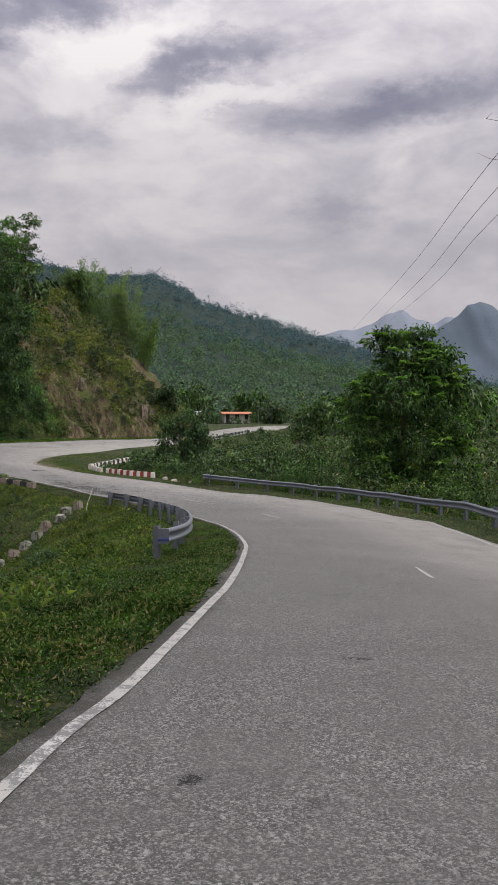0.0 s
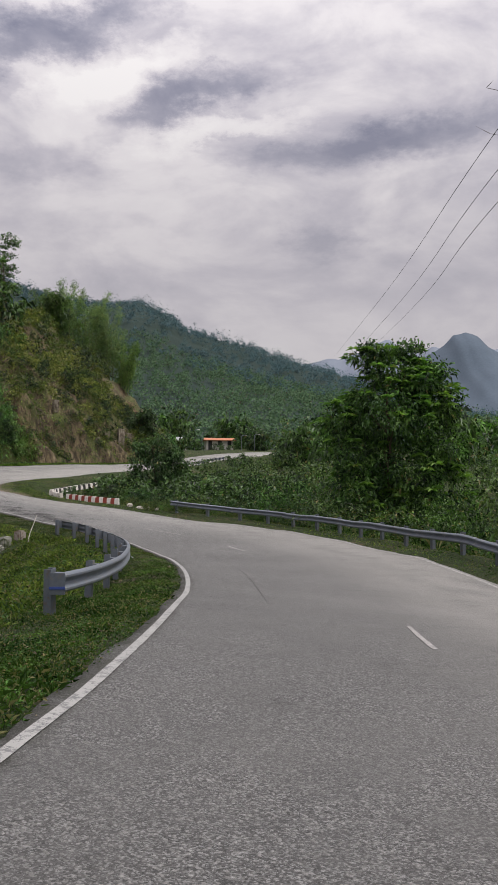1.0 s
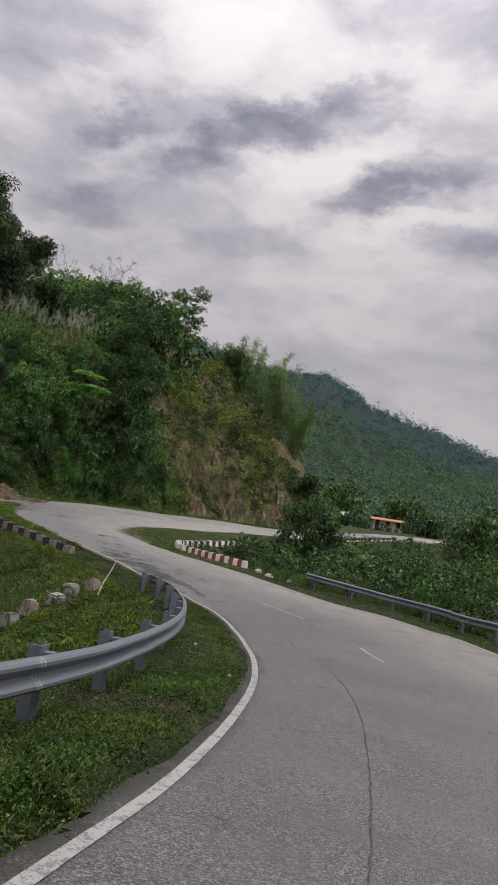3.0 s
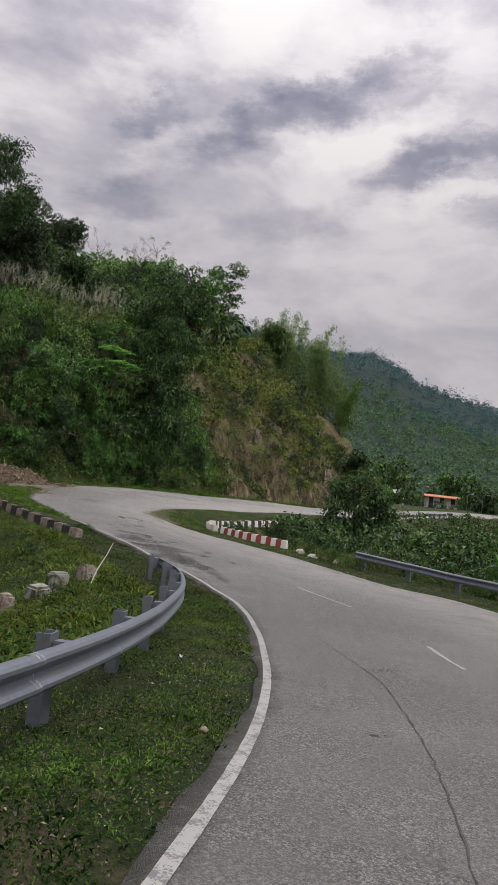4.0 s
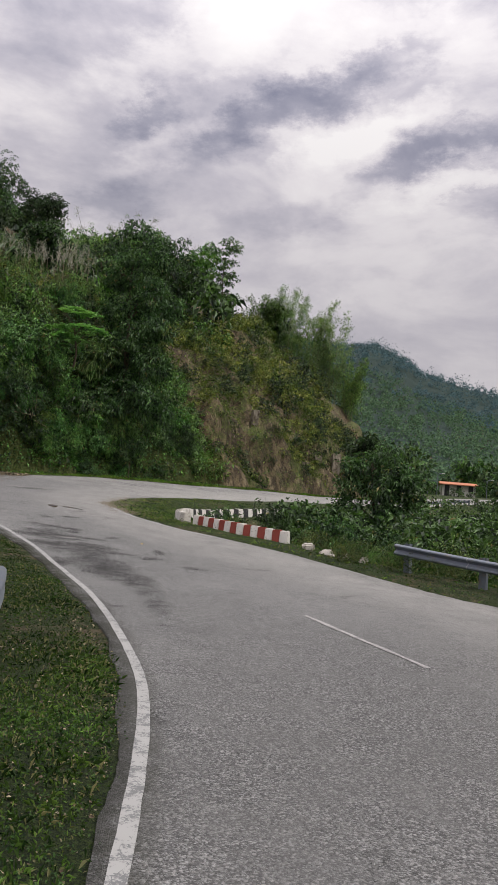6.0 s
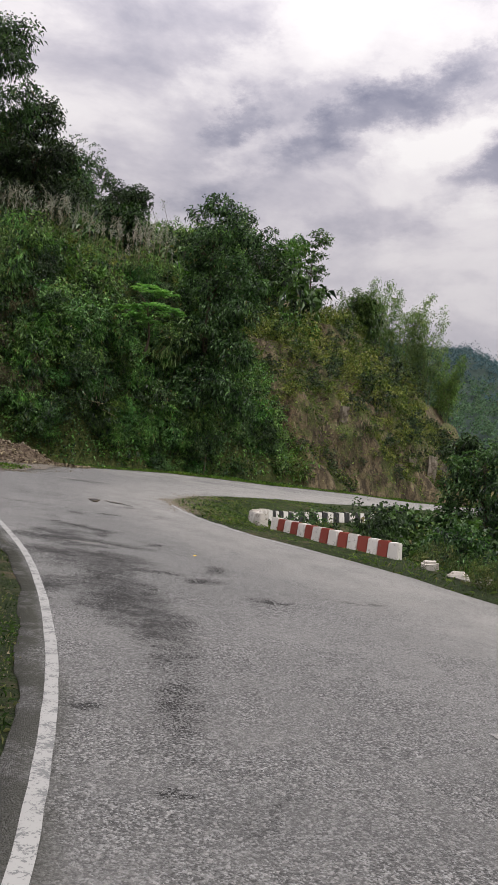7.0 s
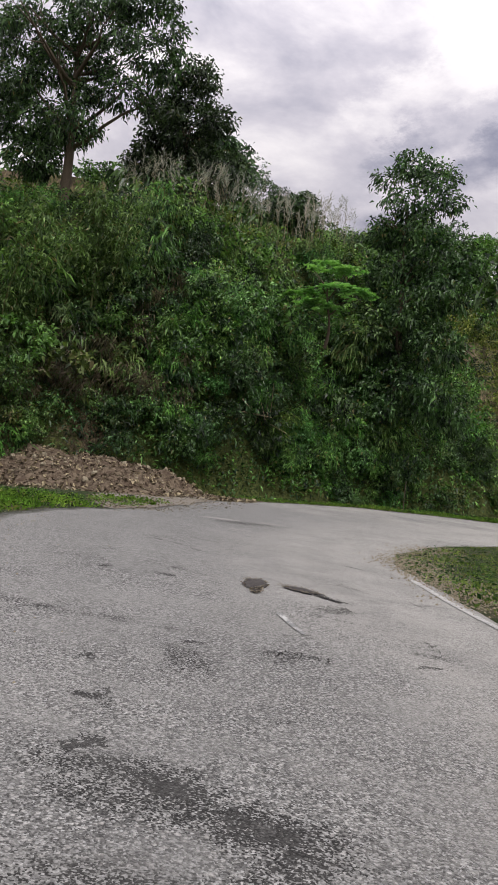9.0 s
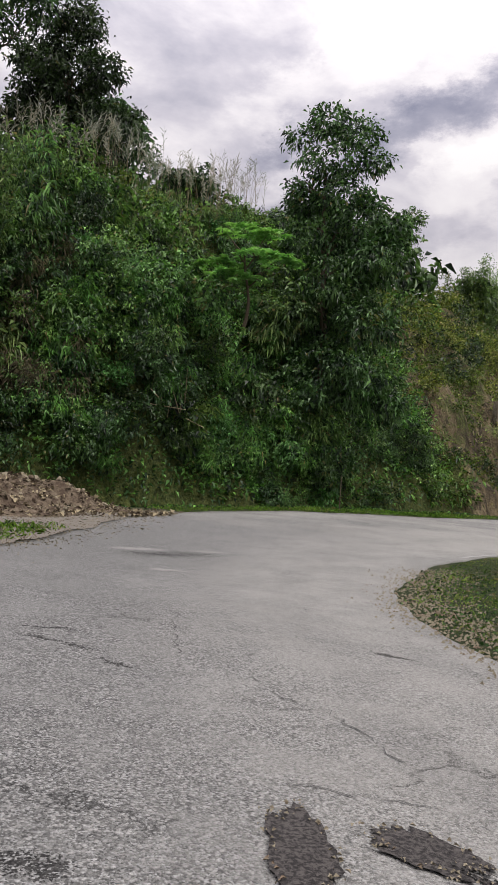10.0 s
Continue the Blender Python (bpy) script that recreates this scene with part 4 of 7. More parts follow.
def crash_barrier(label, line, face, top, posts, reach_out=1.0, ends=False):
    """A W-shaped steel beam along a line, on channel posts. face: +1 if the road lies to the left of the line."""
    root = tagged(new("crash_barrier"), label, "crash barrier")
    s = np.r_[0, np.cumsum(np.linalg.norm(np.diff(line, axis=0), axis=1))]
    total = s[-1]
    n_seg = max(1, int(round(total / 3.8)))
    prof = np.array(BEAM)
    back = np.column_stack([prof[::-1, 0] - 0.006, prof[::-1, 1]])
    ring = np.vstack([prof, back])

    def at(u):
        return np.array([np.interp(u, s, line[:, 0]), np.interp(u, s, line[:, 1])])

    for q in range(n_seg):
        u = np.linspace(total * q / n_seg - (0.12 if q else 0), total * (q + 1) / n_seg, 9)
        pts = np.array([at(w) for w in u])
        tan = unit(np.array([at(min(w + 0.2, total)) - at(max(w - 0.2, 0)) for w in u]))
        nrm = np.stack([-tan[:, 1], tan[:, 0]], 1) * face
        z = np.array([top(p) for p in pts]) - 0.26 + RNG.normal(0, 0.006)
        lap = 0.004 * (q % 2)
        v = np.concatenate([np.column_stack([pts + nrm * (ring[m, 0] + lap), z + ring[m, 1]])[:, None] for m in range(len(ring))], 1).reshape(-1, 3)
        k = len(ring)
        i, j = np.meshgrid(np.arange(8), np.arange(k), indexing="ij")
        jj = (j + 1) % k
        f = np.stack([i * k + j, i * k + jj, (i + 1) * k + jj, (i + 1) * k + j], -1).reshape(-1, 4)
        part("beam", mesh_of("beam", v, f, STEEL, False), root, "galvanised steel W-beam")
        # pale scuffed seams where sheets lap
        for w in (u[0] + 0.05, u[0] + 0.11, u[4] + 0.03):
            strip = []
            for e in (w, w + RNG.uniform(0.012, 0.022)):
                c, t_ = at(e), unit(at(min(e + 0.2, total)) - at(max(e - 0.2, 0)))
                m_ = np.array([-t_[1], t_[0]]) * face
                strip.append(np.column_stack([c + m_ * (prof[:, :1] + lap + 0.003), np.interp(e, u, z) + prof[:, 1]]))
            n_p = len(prof)
            g_ = np.arange(n_p - 1)
            part("lap_seam", mesh_of("lap_seam", np.vstack(strip), np.stack([g_, g_ + 1, n_p + g_ + 1, n_p + g_], 1), SEAM), root, "scuffed pale seam")
        # bolts at the lap
        for hgt in (0.047, 0.213):
            b = box_mesh("bolt", (0.035, 0.035, 0.03), POST_STEEL, 0.006)
            p = pts[0]
            part("bolt", b, root, at=pose(p[0] + nrm[0, 0] * 0.05, p[1] + nrm[0, 1] * 0.05, z[0] + hgt - 0.015))
    for u in posts(total):
        p = at(u)
        t = unit(at(min(u + 0.2, total)) - at(max(u - 0.2, 0)))
        nn = np.array([-t[1], t[0]]) * face
        foot = p - nn * 0.12
        g = gz(*foot)
        zt = top(p)
        h = zt - g + 0.05
        # a channel: web and two flanges
        bm = bmesh.new()
        for sx, sy, ox, oy in ((0.165, 0.012, 0, 0.0), (0.012, 0.10, 0.077, -0.045), (0.012, 0.10, -0.077, -0.045)):
            bmesh.ops.create_cube(bm, size=1.0, matrix=Matrix.Translation((ox, oy, h / 2 - 0.2)) @ Matrix.Diagonal((sx, sy, h + 0.4, 1)))
        m = pose(foot[0], foot[1], g, 0, 0, math.degrees(math.atan2(t[1], t[0])) + (0 if face > 0 else 180))
        part("post", from_bm("post", bm, POST_STEEL), root, at=m @ pose(0, 0, 0, RNG.uniform(-2, 2), RNG.uniform(-2, 2), 0))
        part("spacer", box_mesh("spacer", (0.12, 0.11, 0.26), POST_STEEL, 0.01), root, at=m @ pose(0, 0.062, h - 0.31))
    return root


left_rail = line_between(offset(LEFT_LINE, 1.28), 0, 200)
left_rail = left_rail[(left_rail[:, 1] > 13.85) & (left_rail[:, 1] < 34.6)]
left_rail[:, 0] -= 0.16 * np.clip((16.0 - left_rail[:, 1]) / 2.15, 0, 1) ** 2
LEFT_BARRIER = crash_barrier("galvanised steel crash barrier curving along the grass verge", left_rail, -1, lambda p: float(np.interp(p[1], ALONG, HEIGHT)) + 0.57, lambda L: np.arange(0.15, L, 1.9))
p0 = left_rail[0]
z0 = float(np.interp(p0[1], ALONG, HEIGHT)) + 0.57
part("end_plate", box_mesh("end_plate", (0.20, 0.02, 0.28), STEEL, 0.006), LEFT_BARRIER, "flat steel end plate", pose(p0[0], p0[1] - 0.03, z0 - 0.27))
part("reflector", box_mesh("reflector", (0.202, 0.012, 0.035), BLUE_TAPE, 0.003), LEFT_BARRIER, "blue painted band", pose(p0[0], p0[1] - 0.045, z0 - 0.20))

right_rail = offset(RIGHT_EDGE, -1.15)
right_rail = right_rail[(right_rail[:, 1] > -6) & (right_rail[:, 1] < 45.4)]
right_rail = right_rail[: int(np.argmin(np.hypot(right_rail[:, 0] + 2.75, right_rail[:, 1] - 44.9))) + 1]
crash_barrier("galvanised steel crash barrier before the bushes", right_rail, 1, lambda p: float(road_z(p[0], p[1])) + 0.66, lambda L: np.arange(L - 0.25, 0.5, -2.0)[::-1])

upper_rail = offset(RIGHT_EDGE, -0.9)
upper_rail = upper_rail[(upper_rail[:, 1] > 87) & (upper_rail[:, 1] < 112) & (upper_rail[:, 0] < 1.0)]
crash_barrier("dull steel crash barrier along the upper road", upper_rail, 1, lambda p: float(road_z(p[0], p[1])) + 0.60, lambda L: np.arange(0.3, L, 2.0))

# ---- painted kerb blocks on the inside of the hairpin ----


def kerb_block(width, depth, height, mat):
    bm = bmesh.new()
    bmesh.ops.create_cube(bm, size=1.0)
    for v in bm.verts:
        v.co = Vector((v.co.x * width, v.co.y * depth * (0.72 if v.co.z > 0 else 1.0), (v.co.z + 0.5) * height)) + Vector(RNG.uniform(-0.008, 0.008, 3))
    bmesh.ops.bevel(bm, geom=bm.edges[:], offset=0.018, segments=2, affect="EDGES")
    return from_bm("block", bm, mat)


def block_row(label, line, size, paints, group, sink=0.05):
    """A low kerb wall along a line, made of alternately painted blocks."""
    wall = tagged(new("kerb_wall"), label, "kerb wall", group)
    s = np.r_[0, np.cumsum(np.linalg.norm(np.diff(line, axis=0), axis=1))]
    n = int(s[-1] / size[0])
    for q in range(n):
        u = (q + 0.5) * size[0]
        p = np.array([np.interp(u, s, line[:, 0]), np.interp(u, s, line[:, 1])])
        t = np.array([np.interp(u + 0.1, s, line[:, 0]), np.interp(u + 0.1, s, line[:, 1])]) - p
        if np.linalg.norm(t) < 1e-6:
            t = p - np.array([np.interp(u - 0.1, s, line[:, 0]), np.interp(u - 0.1, s, line[:, 1])])
        m = pose(p[0], p[1], float(road_z(p[0], p[1])) - sink + RNG.uniform(-0.006, 0.006), RNG.uniform(-1, 1), RNG.uniform(-0.6, 0.6), math.degrees(math.atan2(t[1], t[0])))
        part("block", kerb_block(size[0] * 1.0, size[1], size[2], paints[q % len(paints)]), wall, at=m)
    return wall


front_row = spline([(-5.75, 47.75), (-7.2, 48.05), (-8.75, 48.85), (-9.0, 49.02)], 0.1)
block_row("low concrete kerb wall painted in red and white stripes", front_row, (0.225, 0.30, 0.40), [BLOCK_WHITE, BLOCK_WHITE, BLOCK_RED][1:], "kerb walls of the hairpin")
corner_row = spline([(-9.3, 49.3), (-9.95, 50.3), (-10.5, 52.4), (-10.8, 53.6)], 0.1)
block_row("white painted corner kerb blocks, weathered", corner_row, (0.44, 0.28, 0.40), [BLOCK_CHIPPED, BLOCK_WHITE], "kerb walls of the hairpin")
back_row = spline([(-10.9, 53.7), (-11.0, 55.6), (-10.6, 58.2), (-9.6, 62.5)], 0.1)
block_row("low concrete kerb wall painted in black and white stripes", back_row, (0.42, 0.30, 0.36), [BLOCK_WHITE, BLOCK_BLACK], "kerb walls of the hairpin")
west_row = spline([(-10.9, 39.8), (-13.1, 41.2), (-15.4, 42.8), (-18.4, 45.2)], 0.1)
block_row("weathered concrete kerb wall with faded stripes above the gully", west_row, (0.50, 0.30, 0.50), [BLOCK_OLD, BLOCK_BLACK], "kerb walls of the gully", 0.16)

# ---- far hills ----
SKYLINE_X = (-420, -300, -200, -162, -136, -88, -76, -53, -40, 0, 26, 53, 80, 130, 220, 420)
SKYLINE_Z = (180, 165, 149, 140, 133, 130, 131, 121, 109, 94, 86, 79, 73, 58, 36, 22)


def ridge_z(x, y):
    """The wooded ridge across the valley."""
    crest = np.interp(x * 615 / np.clip(y, 300, 900), SKYLINE_X, SKYLINE_Z)
    q = smooth(y, 185, 640)
    low = 5.0 + 0.03 * (y - 185)
    z = low + (crest - low) * (0.55 * q + 0.45 * np.clip((y - 185) / 455, 0, 1)) - np.clip(y - 645, 0, 500) * 0.3
    return z + (4.5 * wave(x, y, 38, 1) + 7 * wave(x, y, 90, 2)) * q * (1 - smooth(y, 560, 630))


def canopy_z(x, y):
    """The ridge with the domes of its tree crowns."""
    domes = 1.6 * np.abs(wave(x, y, 2.6, 3)) + 1.3 * np.abs(wave(x, y, 4.4, 7)) + 1.0 * wave(x, y, 11.0, 5)
    return ridge_z(x, y) + domes * smooth(y, 190, 230) - 0.6


v, f = sheet(np.arange(-330, 331, 3.6), np.arange(185, 690, 3.6), canopy_z)
thing("wooded_ridge", mesh_of("wooded_ridge", v, f, FAR_GROUND_HAZED, True), "long forested ridge beyond the valley", "hill", kind="structure")


def mountain(label, xs, zs_, y, depth, mat, rough):
    """A wooded mountain with a rugged face below its skyline."""
    x = np.linspace(xs[0], xs[-1], 260)
    crest = np.interp(x, xs, zs_) + rough * (0.5 * wave(x, x * 0, 9, 2) + 0.8 * wave(x, x * 0, 24, 5))
    rows = []
    for q in np.linspace(0, 1, 26):
        yy = y - depth * q
        zz = crest * (1 - q) ** (1.0 + 0.25 * wave(x, x * 0, 160, 1)) + rough * (2.5 * wave(x, yy + x * 0, 55, 3) + 1.2 * wave(x, yy + x * 0, 21, 7)) * min(1.0, q * 6)
        rows.append(np.stack([x, np.full_like(x, yy), zz], 1))
    n, m = 26, len(x)
    i, j = np.meshgrid(np.arange(n - 1), np.arange(m - 1), indexing="ij")
    k = i * m + j
    thing("backdrop_mountain", mesh_of("backdrop_mountain", np.array(rows).reshape(-1, 3), np.stack([k, k + 1, k + m + 1, k + m], -1).reshape(-1, 4), mat, True), label, "mountain", kind="structure")


# aerial haze is painted into the mountains' colours, paler for the farther chain
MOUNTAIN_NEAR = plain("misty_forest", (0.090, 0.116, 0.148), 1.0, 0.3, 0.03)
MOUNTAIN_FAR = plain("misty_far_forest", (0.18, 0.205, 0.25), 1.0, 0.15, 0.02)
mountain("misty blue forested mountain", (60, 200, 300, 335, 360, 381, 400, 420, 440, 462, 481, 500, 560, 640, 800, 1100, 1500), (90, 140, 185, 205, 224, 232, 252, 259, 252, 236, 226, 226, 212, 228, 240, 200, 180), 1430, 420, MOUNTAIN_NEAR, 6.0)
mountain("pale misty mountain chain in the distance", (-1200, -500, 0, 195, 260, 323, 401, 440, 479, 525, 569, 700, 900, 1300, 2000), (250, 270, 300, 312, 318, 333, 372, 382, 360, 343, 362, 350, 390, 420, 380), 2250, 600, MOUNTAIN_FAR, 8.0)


def forest(name, label, n, xs, ys, zfun, mat, size, per, leaf):
    """Many small crowns of leaf clumps, joined."""
    cx, cy = RNG.uniform(*xs, n), RNG.uniform(*ys, n)
    cz = zfun(cx, cy)
    scale = RNG.uniform(0.5, 1.0, n) * RNG.choice([0.8, 1.0, 1.6], n, p=[0.4, 0.45, 0.15]) * size
    d = unit(RNG.normal(0, 1, (n * per, 3)))
    d[:, 2] = np.abs(d[:, 2]) * 1.15 - 0.25
    rr = np.repeat(scale, per)[:, None]
    at = np.repeat(np.stack([cx, cy, cz + scale * 0.55], 1), per, axis=0) + d * rr * RNG.uniform(0.55, 1.0, (n * per, 1)) * [0.75, 0.75, 1.0]
    way = d * 0.5 + RNG.normal(0, 0.7, d.shape)
    v, f = leaf_mesh(at, way, leaf * RNG.uniform(0.6, 1.3, n * per), leaf * 0.75, 0.1, 0.1, d * 0.45 + [0.0, -0.55, 0.35])
    return thing(name, mesh_of(name, v, f, mat), label, "forest", kind="stuff")


forest("ridge_forest", "dense forest on the far ridge, its leaf colour blued by haze", 2500, (-300, 190), (380, 652), ridge_z, LEAF_RIDGE_HAZED, 4.6, 38, 1.0)
forest("slope_forest", "dense mixed green forest on the lower slope", 2400, (-130, 170), (188, 420), ridge_z, LEAF_FAR_HAZED, 4.4, 40, 0.95)
forest("crest_trees", "tall uneven trees along the crest of the far ridge", 110, (-230, 160), (606, 650), ridge_z, LEAF_RIDGE_HAZED, 6.0, 120, 1.15)

# ---- plants: kinds ----
KIND = {}
for q in range(3):
    KIND["dark", q] = bush_mesh("shrub", LEAF_DARK, 1150, random_lobes(11, 1.5, 2.6), 0.195, 0.098, 0.35, 12, 0.13, 0.25)
    KIND["mid", q] = bush_mesh("shrub", LEAF_MID, 1150, random_lobes(11, 1.4, 2.3), 0.18, 0.090, 0.3, 12, 0.12, 0.1)
    KIND["hang", q] = bush_mesh("shrub", LEAF_MID if q else LEAF_BAMBOO, 950, random_lobes(11, 1.4, 2.6), 0.31, 0.065, 0.5, 9, 0.15, 0.6)
    KIND["olive", q] = bush_mesh("shrub", LEAF_OLIVE, 290, random_lobes(9, 1.2, 1.9), 0.25, 0.12, 0.25, 10, 0.13)
    KIND["yellow", q] = bush_mesh("shrub", LEAF_YELLOW, 270, random_lobes(8, 1.1, 1.7), 0.24, 0.11, 0.25, 10, 0.13)
    KIND["fresh", q] = bush_mesh("shrub", LEAF_FRESH, 900, random_lobes(9, 1.2, 1.8), 0.20, 0.085, 0.35, 11, 0.12, 0.15)
    KIND["scrub", q] = bush_mesh("shrub", LEAF_DARK if q else LEAF_MID, 280, random_lobes(9, 1.2, 1.9), 0.25, 0.13, 0.3, 10, 0.13)
    KIND["field", q] = bush_mesh("field_bush", LEAF_FIELD, 820, random_lobes(10, 1.7, 1.9), 0.15, 0.066, 0.25, 11, 0.11)
    KIND["fieldolive", q] = bush_mesh("field_bush", LEAF_OLIVE, 720, random_lobes(10, 1.8, 1.6), 0.15, 0.066, 0.25, 11, 0.11)
    KIND["darkfar", q] = bush_mesh("shrub", LEAF_DARK, 300, random_lobes(7, 1.5, 2.6), 0.48, 0.24, 0.35, 10, 0.25, 0.2)
    KIND["midfar", q] = bush_mesh("shrub", LEAF_MID, 300, random_lobes(7, 1.4, 2.3), 0.46, 0.22, 0.3, 10, 0.25, 0.1)
    KIND["hangfar", q] = bush_mesh("shrub", LEAF_BAMBOO, 300, random_lobes(8, 1.4, 2.8), 0.60, 0.16, 0.55, 8, 0.25, 0.5)
    KIND["fieldfar", q] = bush_mesh("field_bush", LEAF_FIELD, 310, random_lobes(9, 1.7, 1.9), 0.29, 0.15, 0.25, 9, 0.2)
LABELS = {"fresh": "bright leafy shrub among darker ones on the cliff", "scrub": "dark green shrub on the earth cut", "dark": "dense dark green shrub on the steep slope", "mid": "leafy green shrub on the steep slope", "hang": "shrub with long drooping leaves hanging over the slope",
          "olive": "olive green shrub on bare earth", "yellow": "yellowish green shrub on the dry cut slope", "field": "low leafy green bush beyond the crash barrier", "fieldolive": "low olive bush in the overgrown field"}
for kind in ("dark", "mid", "hang", "field"):
    LABELS[kind + "far"] = LABELS[kind]
HEAP = {}


def plant(kind, x, y, z, size=1.0, tall=1.0, tip=(0, 0), single=True):
    """A bush of its own, or one of a joined thicket."""
    me = KIND[kind, int(RNG.integers(3))]
    m = pose(x, y, z, tip[0], tip[1], RNG.uniform(0, 360)) @ Matrix.Diagonal((size, size, size * tall, 1))
    if not single:
        HEAP.setdefault(kind, []).append((me, m))
        return None
    ob = thing(me.name.split(".")[0], me, LABELS[kind], "bush", group="bushes of the " + ("field" if kind.startswith("field") else "hillside"))
    ob.matrix_world = m
    return ob


foot_t = unit(np.gradient(HILL_FOOT, axis=0))
foot_n = np.stack([-foot_t[:, 1], foot_t[:, 0]], 1)


def on_slope(y, q, jitter=0.4):
    """A place on the hillside: by its foot's y, and the share q of the steep part climbed."""
    i = int(np.argmin(np.abs(foot_y - y)))
    p = HILL_FOOT[i] + foot_n[i] * (q * HILL_RUN[i]) + RNG.uniform(-jitter, jitter, 2)
    return float(p[0]), float(p[1]), hz(*p)


# the green cliff
for y in np.arange(56.5, 85.5, 1.0):
    for q in np.arange(0.0 if y < 66 else 0.10, 1.15, 0.125):
        bare = y < 64.5 and q < 0.40
        if RNG.random() < (0.22 if bare else 0.03):
            continue
        x_, y_, z_ = on_slope(y, q, 0.5)
        patch = math.sin(y * 0.55 + q * 5.0) + 0.6 * math.sin(y * 1.3 - q * 9.0)
        kind = RNG.choice(["dark", "mid", "hang"], p=[0.60, 0.24, 0.16] if patch > 0 else [0.22, 0.62, 0.16])
        if y < 62:
            kind = RNG.choice(["hang", "olive", "mid"], p=[0.45, 0.20, 0.35])
        if q > 0.95 and 63 < y < 82:
            kind = RNG.choice(["olive", "yellow", "mid"], p=[0.35, 0.40, 0.25])
        if RNG.random() < 0.06 and y < 85:
            kind = "fresh"
        swell = 1.6 * math.sin(y * 1.15 + 1.0) * math.sin(q * 7.0 + y * 0.4) + RNG.uniform(-0.3, 0.3)
        if q < 0.15:
            swell = 0.15
        ni = foot_n[int(np.argmin(np.abs(foot_y - y)))]
        x_, y_ = x_ - ni[0] * swell, y_ - ni[1] * swell
        plant(kind, x_, y_, z_ - (0.7 if q > 0.1 else 0.1), RNG.choice([0.65, 0.9, 1.15, 1.4], p=[0.3, 0.35, 0.25, 0.1]) * (0.7 if q < 0.15 else 0.62 if q > 0.95 else 1.0), RNG.uniform(0.85, 1.2), (RNG.uniform(-14, 14), RNG.uniform(-14, 14)), single=q < 0.8)
# overhanging growth on the bank beside the mound
for q in range(64):
    y, k = RNG.uniform(56, 68), RNG.uniform(0.02, 0.5)
    x_, y_, z_ = on_slope(y, k, 0.4)
    kind = RNG.choice(["hang", "mid", "dark", "olive"], p=[0.34, 0.24, 0.24, 0.18])
    plant(kind, x_ + 0.2, y_ - 0.2, z_ - 0.45, RNG.uniform(0.35, 0.75), RNG.uniform(0.8, 1.1), (RNG.uniform(-25, 25), RNG.uniform(-25, 25)), single=False)
for q in range(120):
    y, k = RNG.uniform(65, 86), RNG.uniform(0.13, 0.62)
    x_, y_, z_ = on_slope(y, k, 0.3)
    ni = foot_n[int(np.argmin(np.abs(foot_y - y)))]
    out_ = RNG.uniform(0.1, 0.7)
    plant(RNG.choice(["hang", "mid", "dark", "fresh"], p=[0.32, 0.32, 0.28, 0.08]), x_ - ni[0] * out_, y_ - ni[1] * out_, z_ - 0.7, RNG.uniform(0.5, 1.0), RNG.uniform(0.8, 1.1), (RNG.uniform(-20, 20), RNG.uniform(-20, 20)), single=False)
# the foot of the cliff
for y in np.arange(65, 112, 0.36):
    x_, y_, z_ = on_slope(y, RNG.uniform(0.08, 0.24), 0.3)
    plant(RNG.choice(["mid", "dark", "fresh"], p=[0.5, 0.35, 0.15]) if y < 88 else RNG.choice(["olive", "scrub"]), x_, y_, z_ - 0.25, RNG.uniform(0.28, 0.6), 0.85, single=False)
# growth over the top of the cliff
for q in range(70):
    x_, y_, z_ = on_slope(RNG.uniform(57, 80), RNG.uniform(1.1, 2.6), 0.5)
    plant(RNG.choice(["mid", "dark", "hangfar"]), x_, y_, z_ - 0.35, RNG.uniform(0.4, 0.7), 0.9, single=False)
# woods on the hill behind
for q in range(60):
    x_, y_ = RNG.uniform(-116, -80), RNG.uniform(100, 128)
    plant(RNG.choice(["midfar", "darkfar"]), x_, y_, hz(x_, y_) - 0.5, RNG.uniform(1.3, 2.2), 1.0, single=False)
# the dry cut
for y in np.arange(84.5, 124, 0.8):
    for q in np.arange(0.04, 1.35, 0.11):
        grown = 0.5 * math.sin(0.9 * y + 5.0 * q) + 0.5 * math.sin(0.47 * y - 8.0 * q + 1.0) + RNG.uniform(-0.45, 0.45)
        if grown < (-0.05 if q < 0.62 else -0.50) - (0.5 if y < 88 else 0.0) + (0.25 if y > 96 and q < 0.35 else 0.0):
            continue
        x_, y_, z_ = on_slope(y, q, 0.5)
        top_ = q > 0.62
        kind = RNG.choice(["olive", "yellow", "scrub"], p=[0.26, 0.58, 0.16] if top_ else [0.40, 0.28, 0.32])
        if y < 88:
            kind = RNG.choice(["mid", "fresh", "olive"], p=[0.5, 0.2, 0.3])
        plant(kind, x_, y_, z_ - 0.25, RNG.uniform(0.45, 1.15), RNG.uniform(0.75, 1.15), single=False)
# dry creepers hanging down the cut
at, way = [], []
for q in range(260):
    x_, y_, z_ = on_slope(RNG.uniform(88, 112), RNG.uniform(0.25, 0.8), 0.5)
    for k in range(int(RNG.integers(4, 10))):
        at.append((x_ + 0.25 + 0.07 * k + RNG.normal(0, 0.10), y_ - 0.15 + RNG.normal(0, 0.10), z_ + 0.2 - 0.18 * k))
        way.append((RNG.normal(0.15, 0.2), RNG.normal(-0.1, 0.2), -1.0))
at, way = np.array(at), np.array(way)
thing("creepers", mesh_of("creepers", *leaf_mesh(at, way, 0.42 * RNG.uniform(0.6, 1.4, len(at)), 0.05, 0.1), DRY), "dry straw-coloured creepers hanging on the cut", "creepers", kind="stuff")
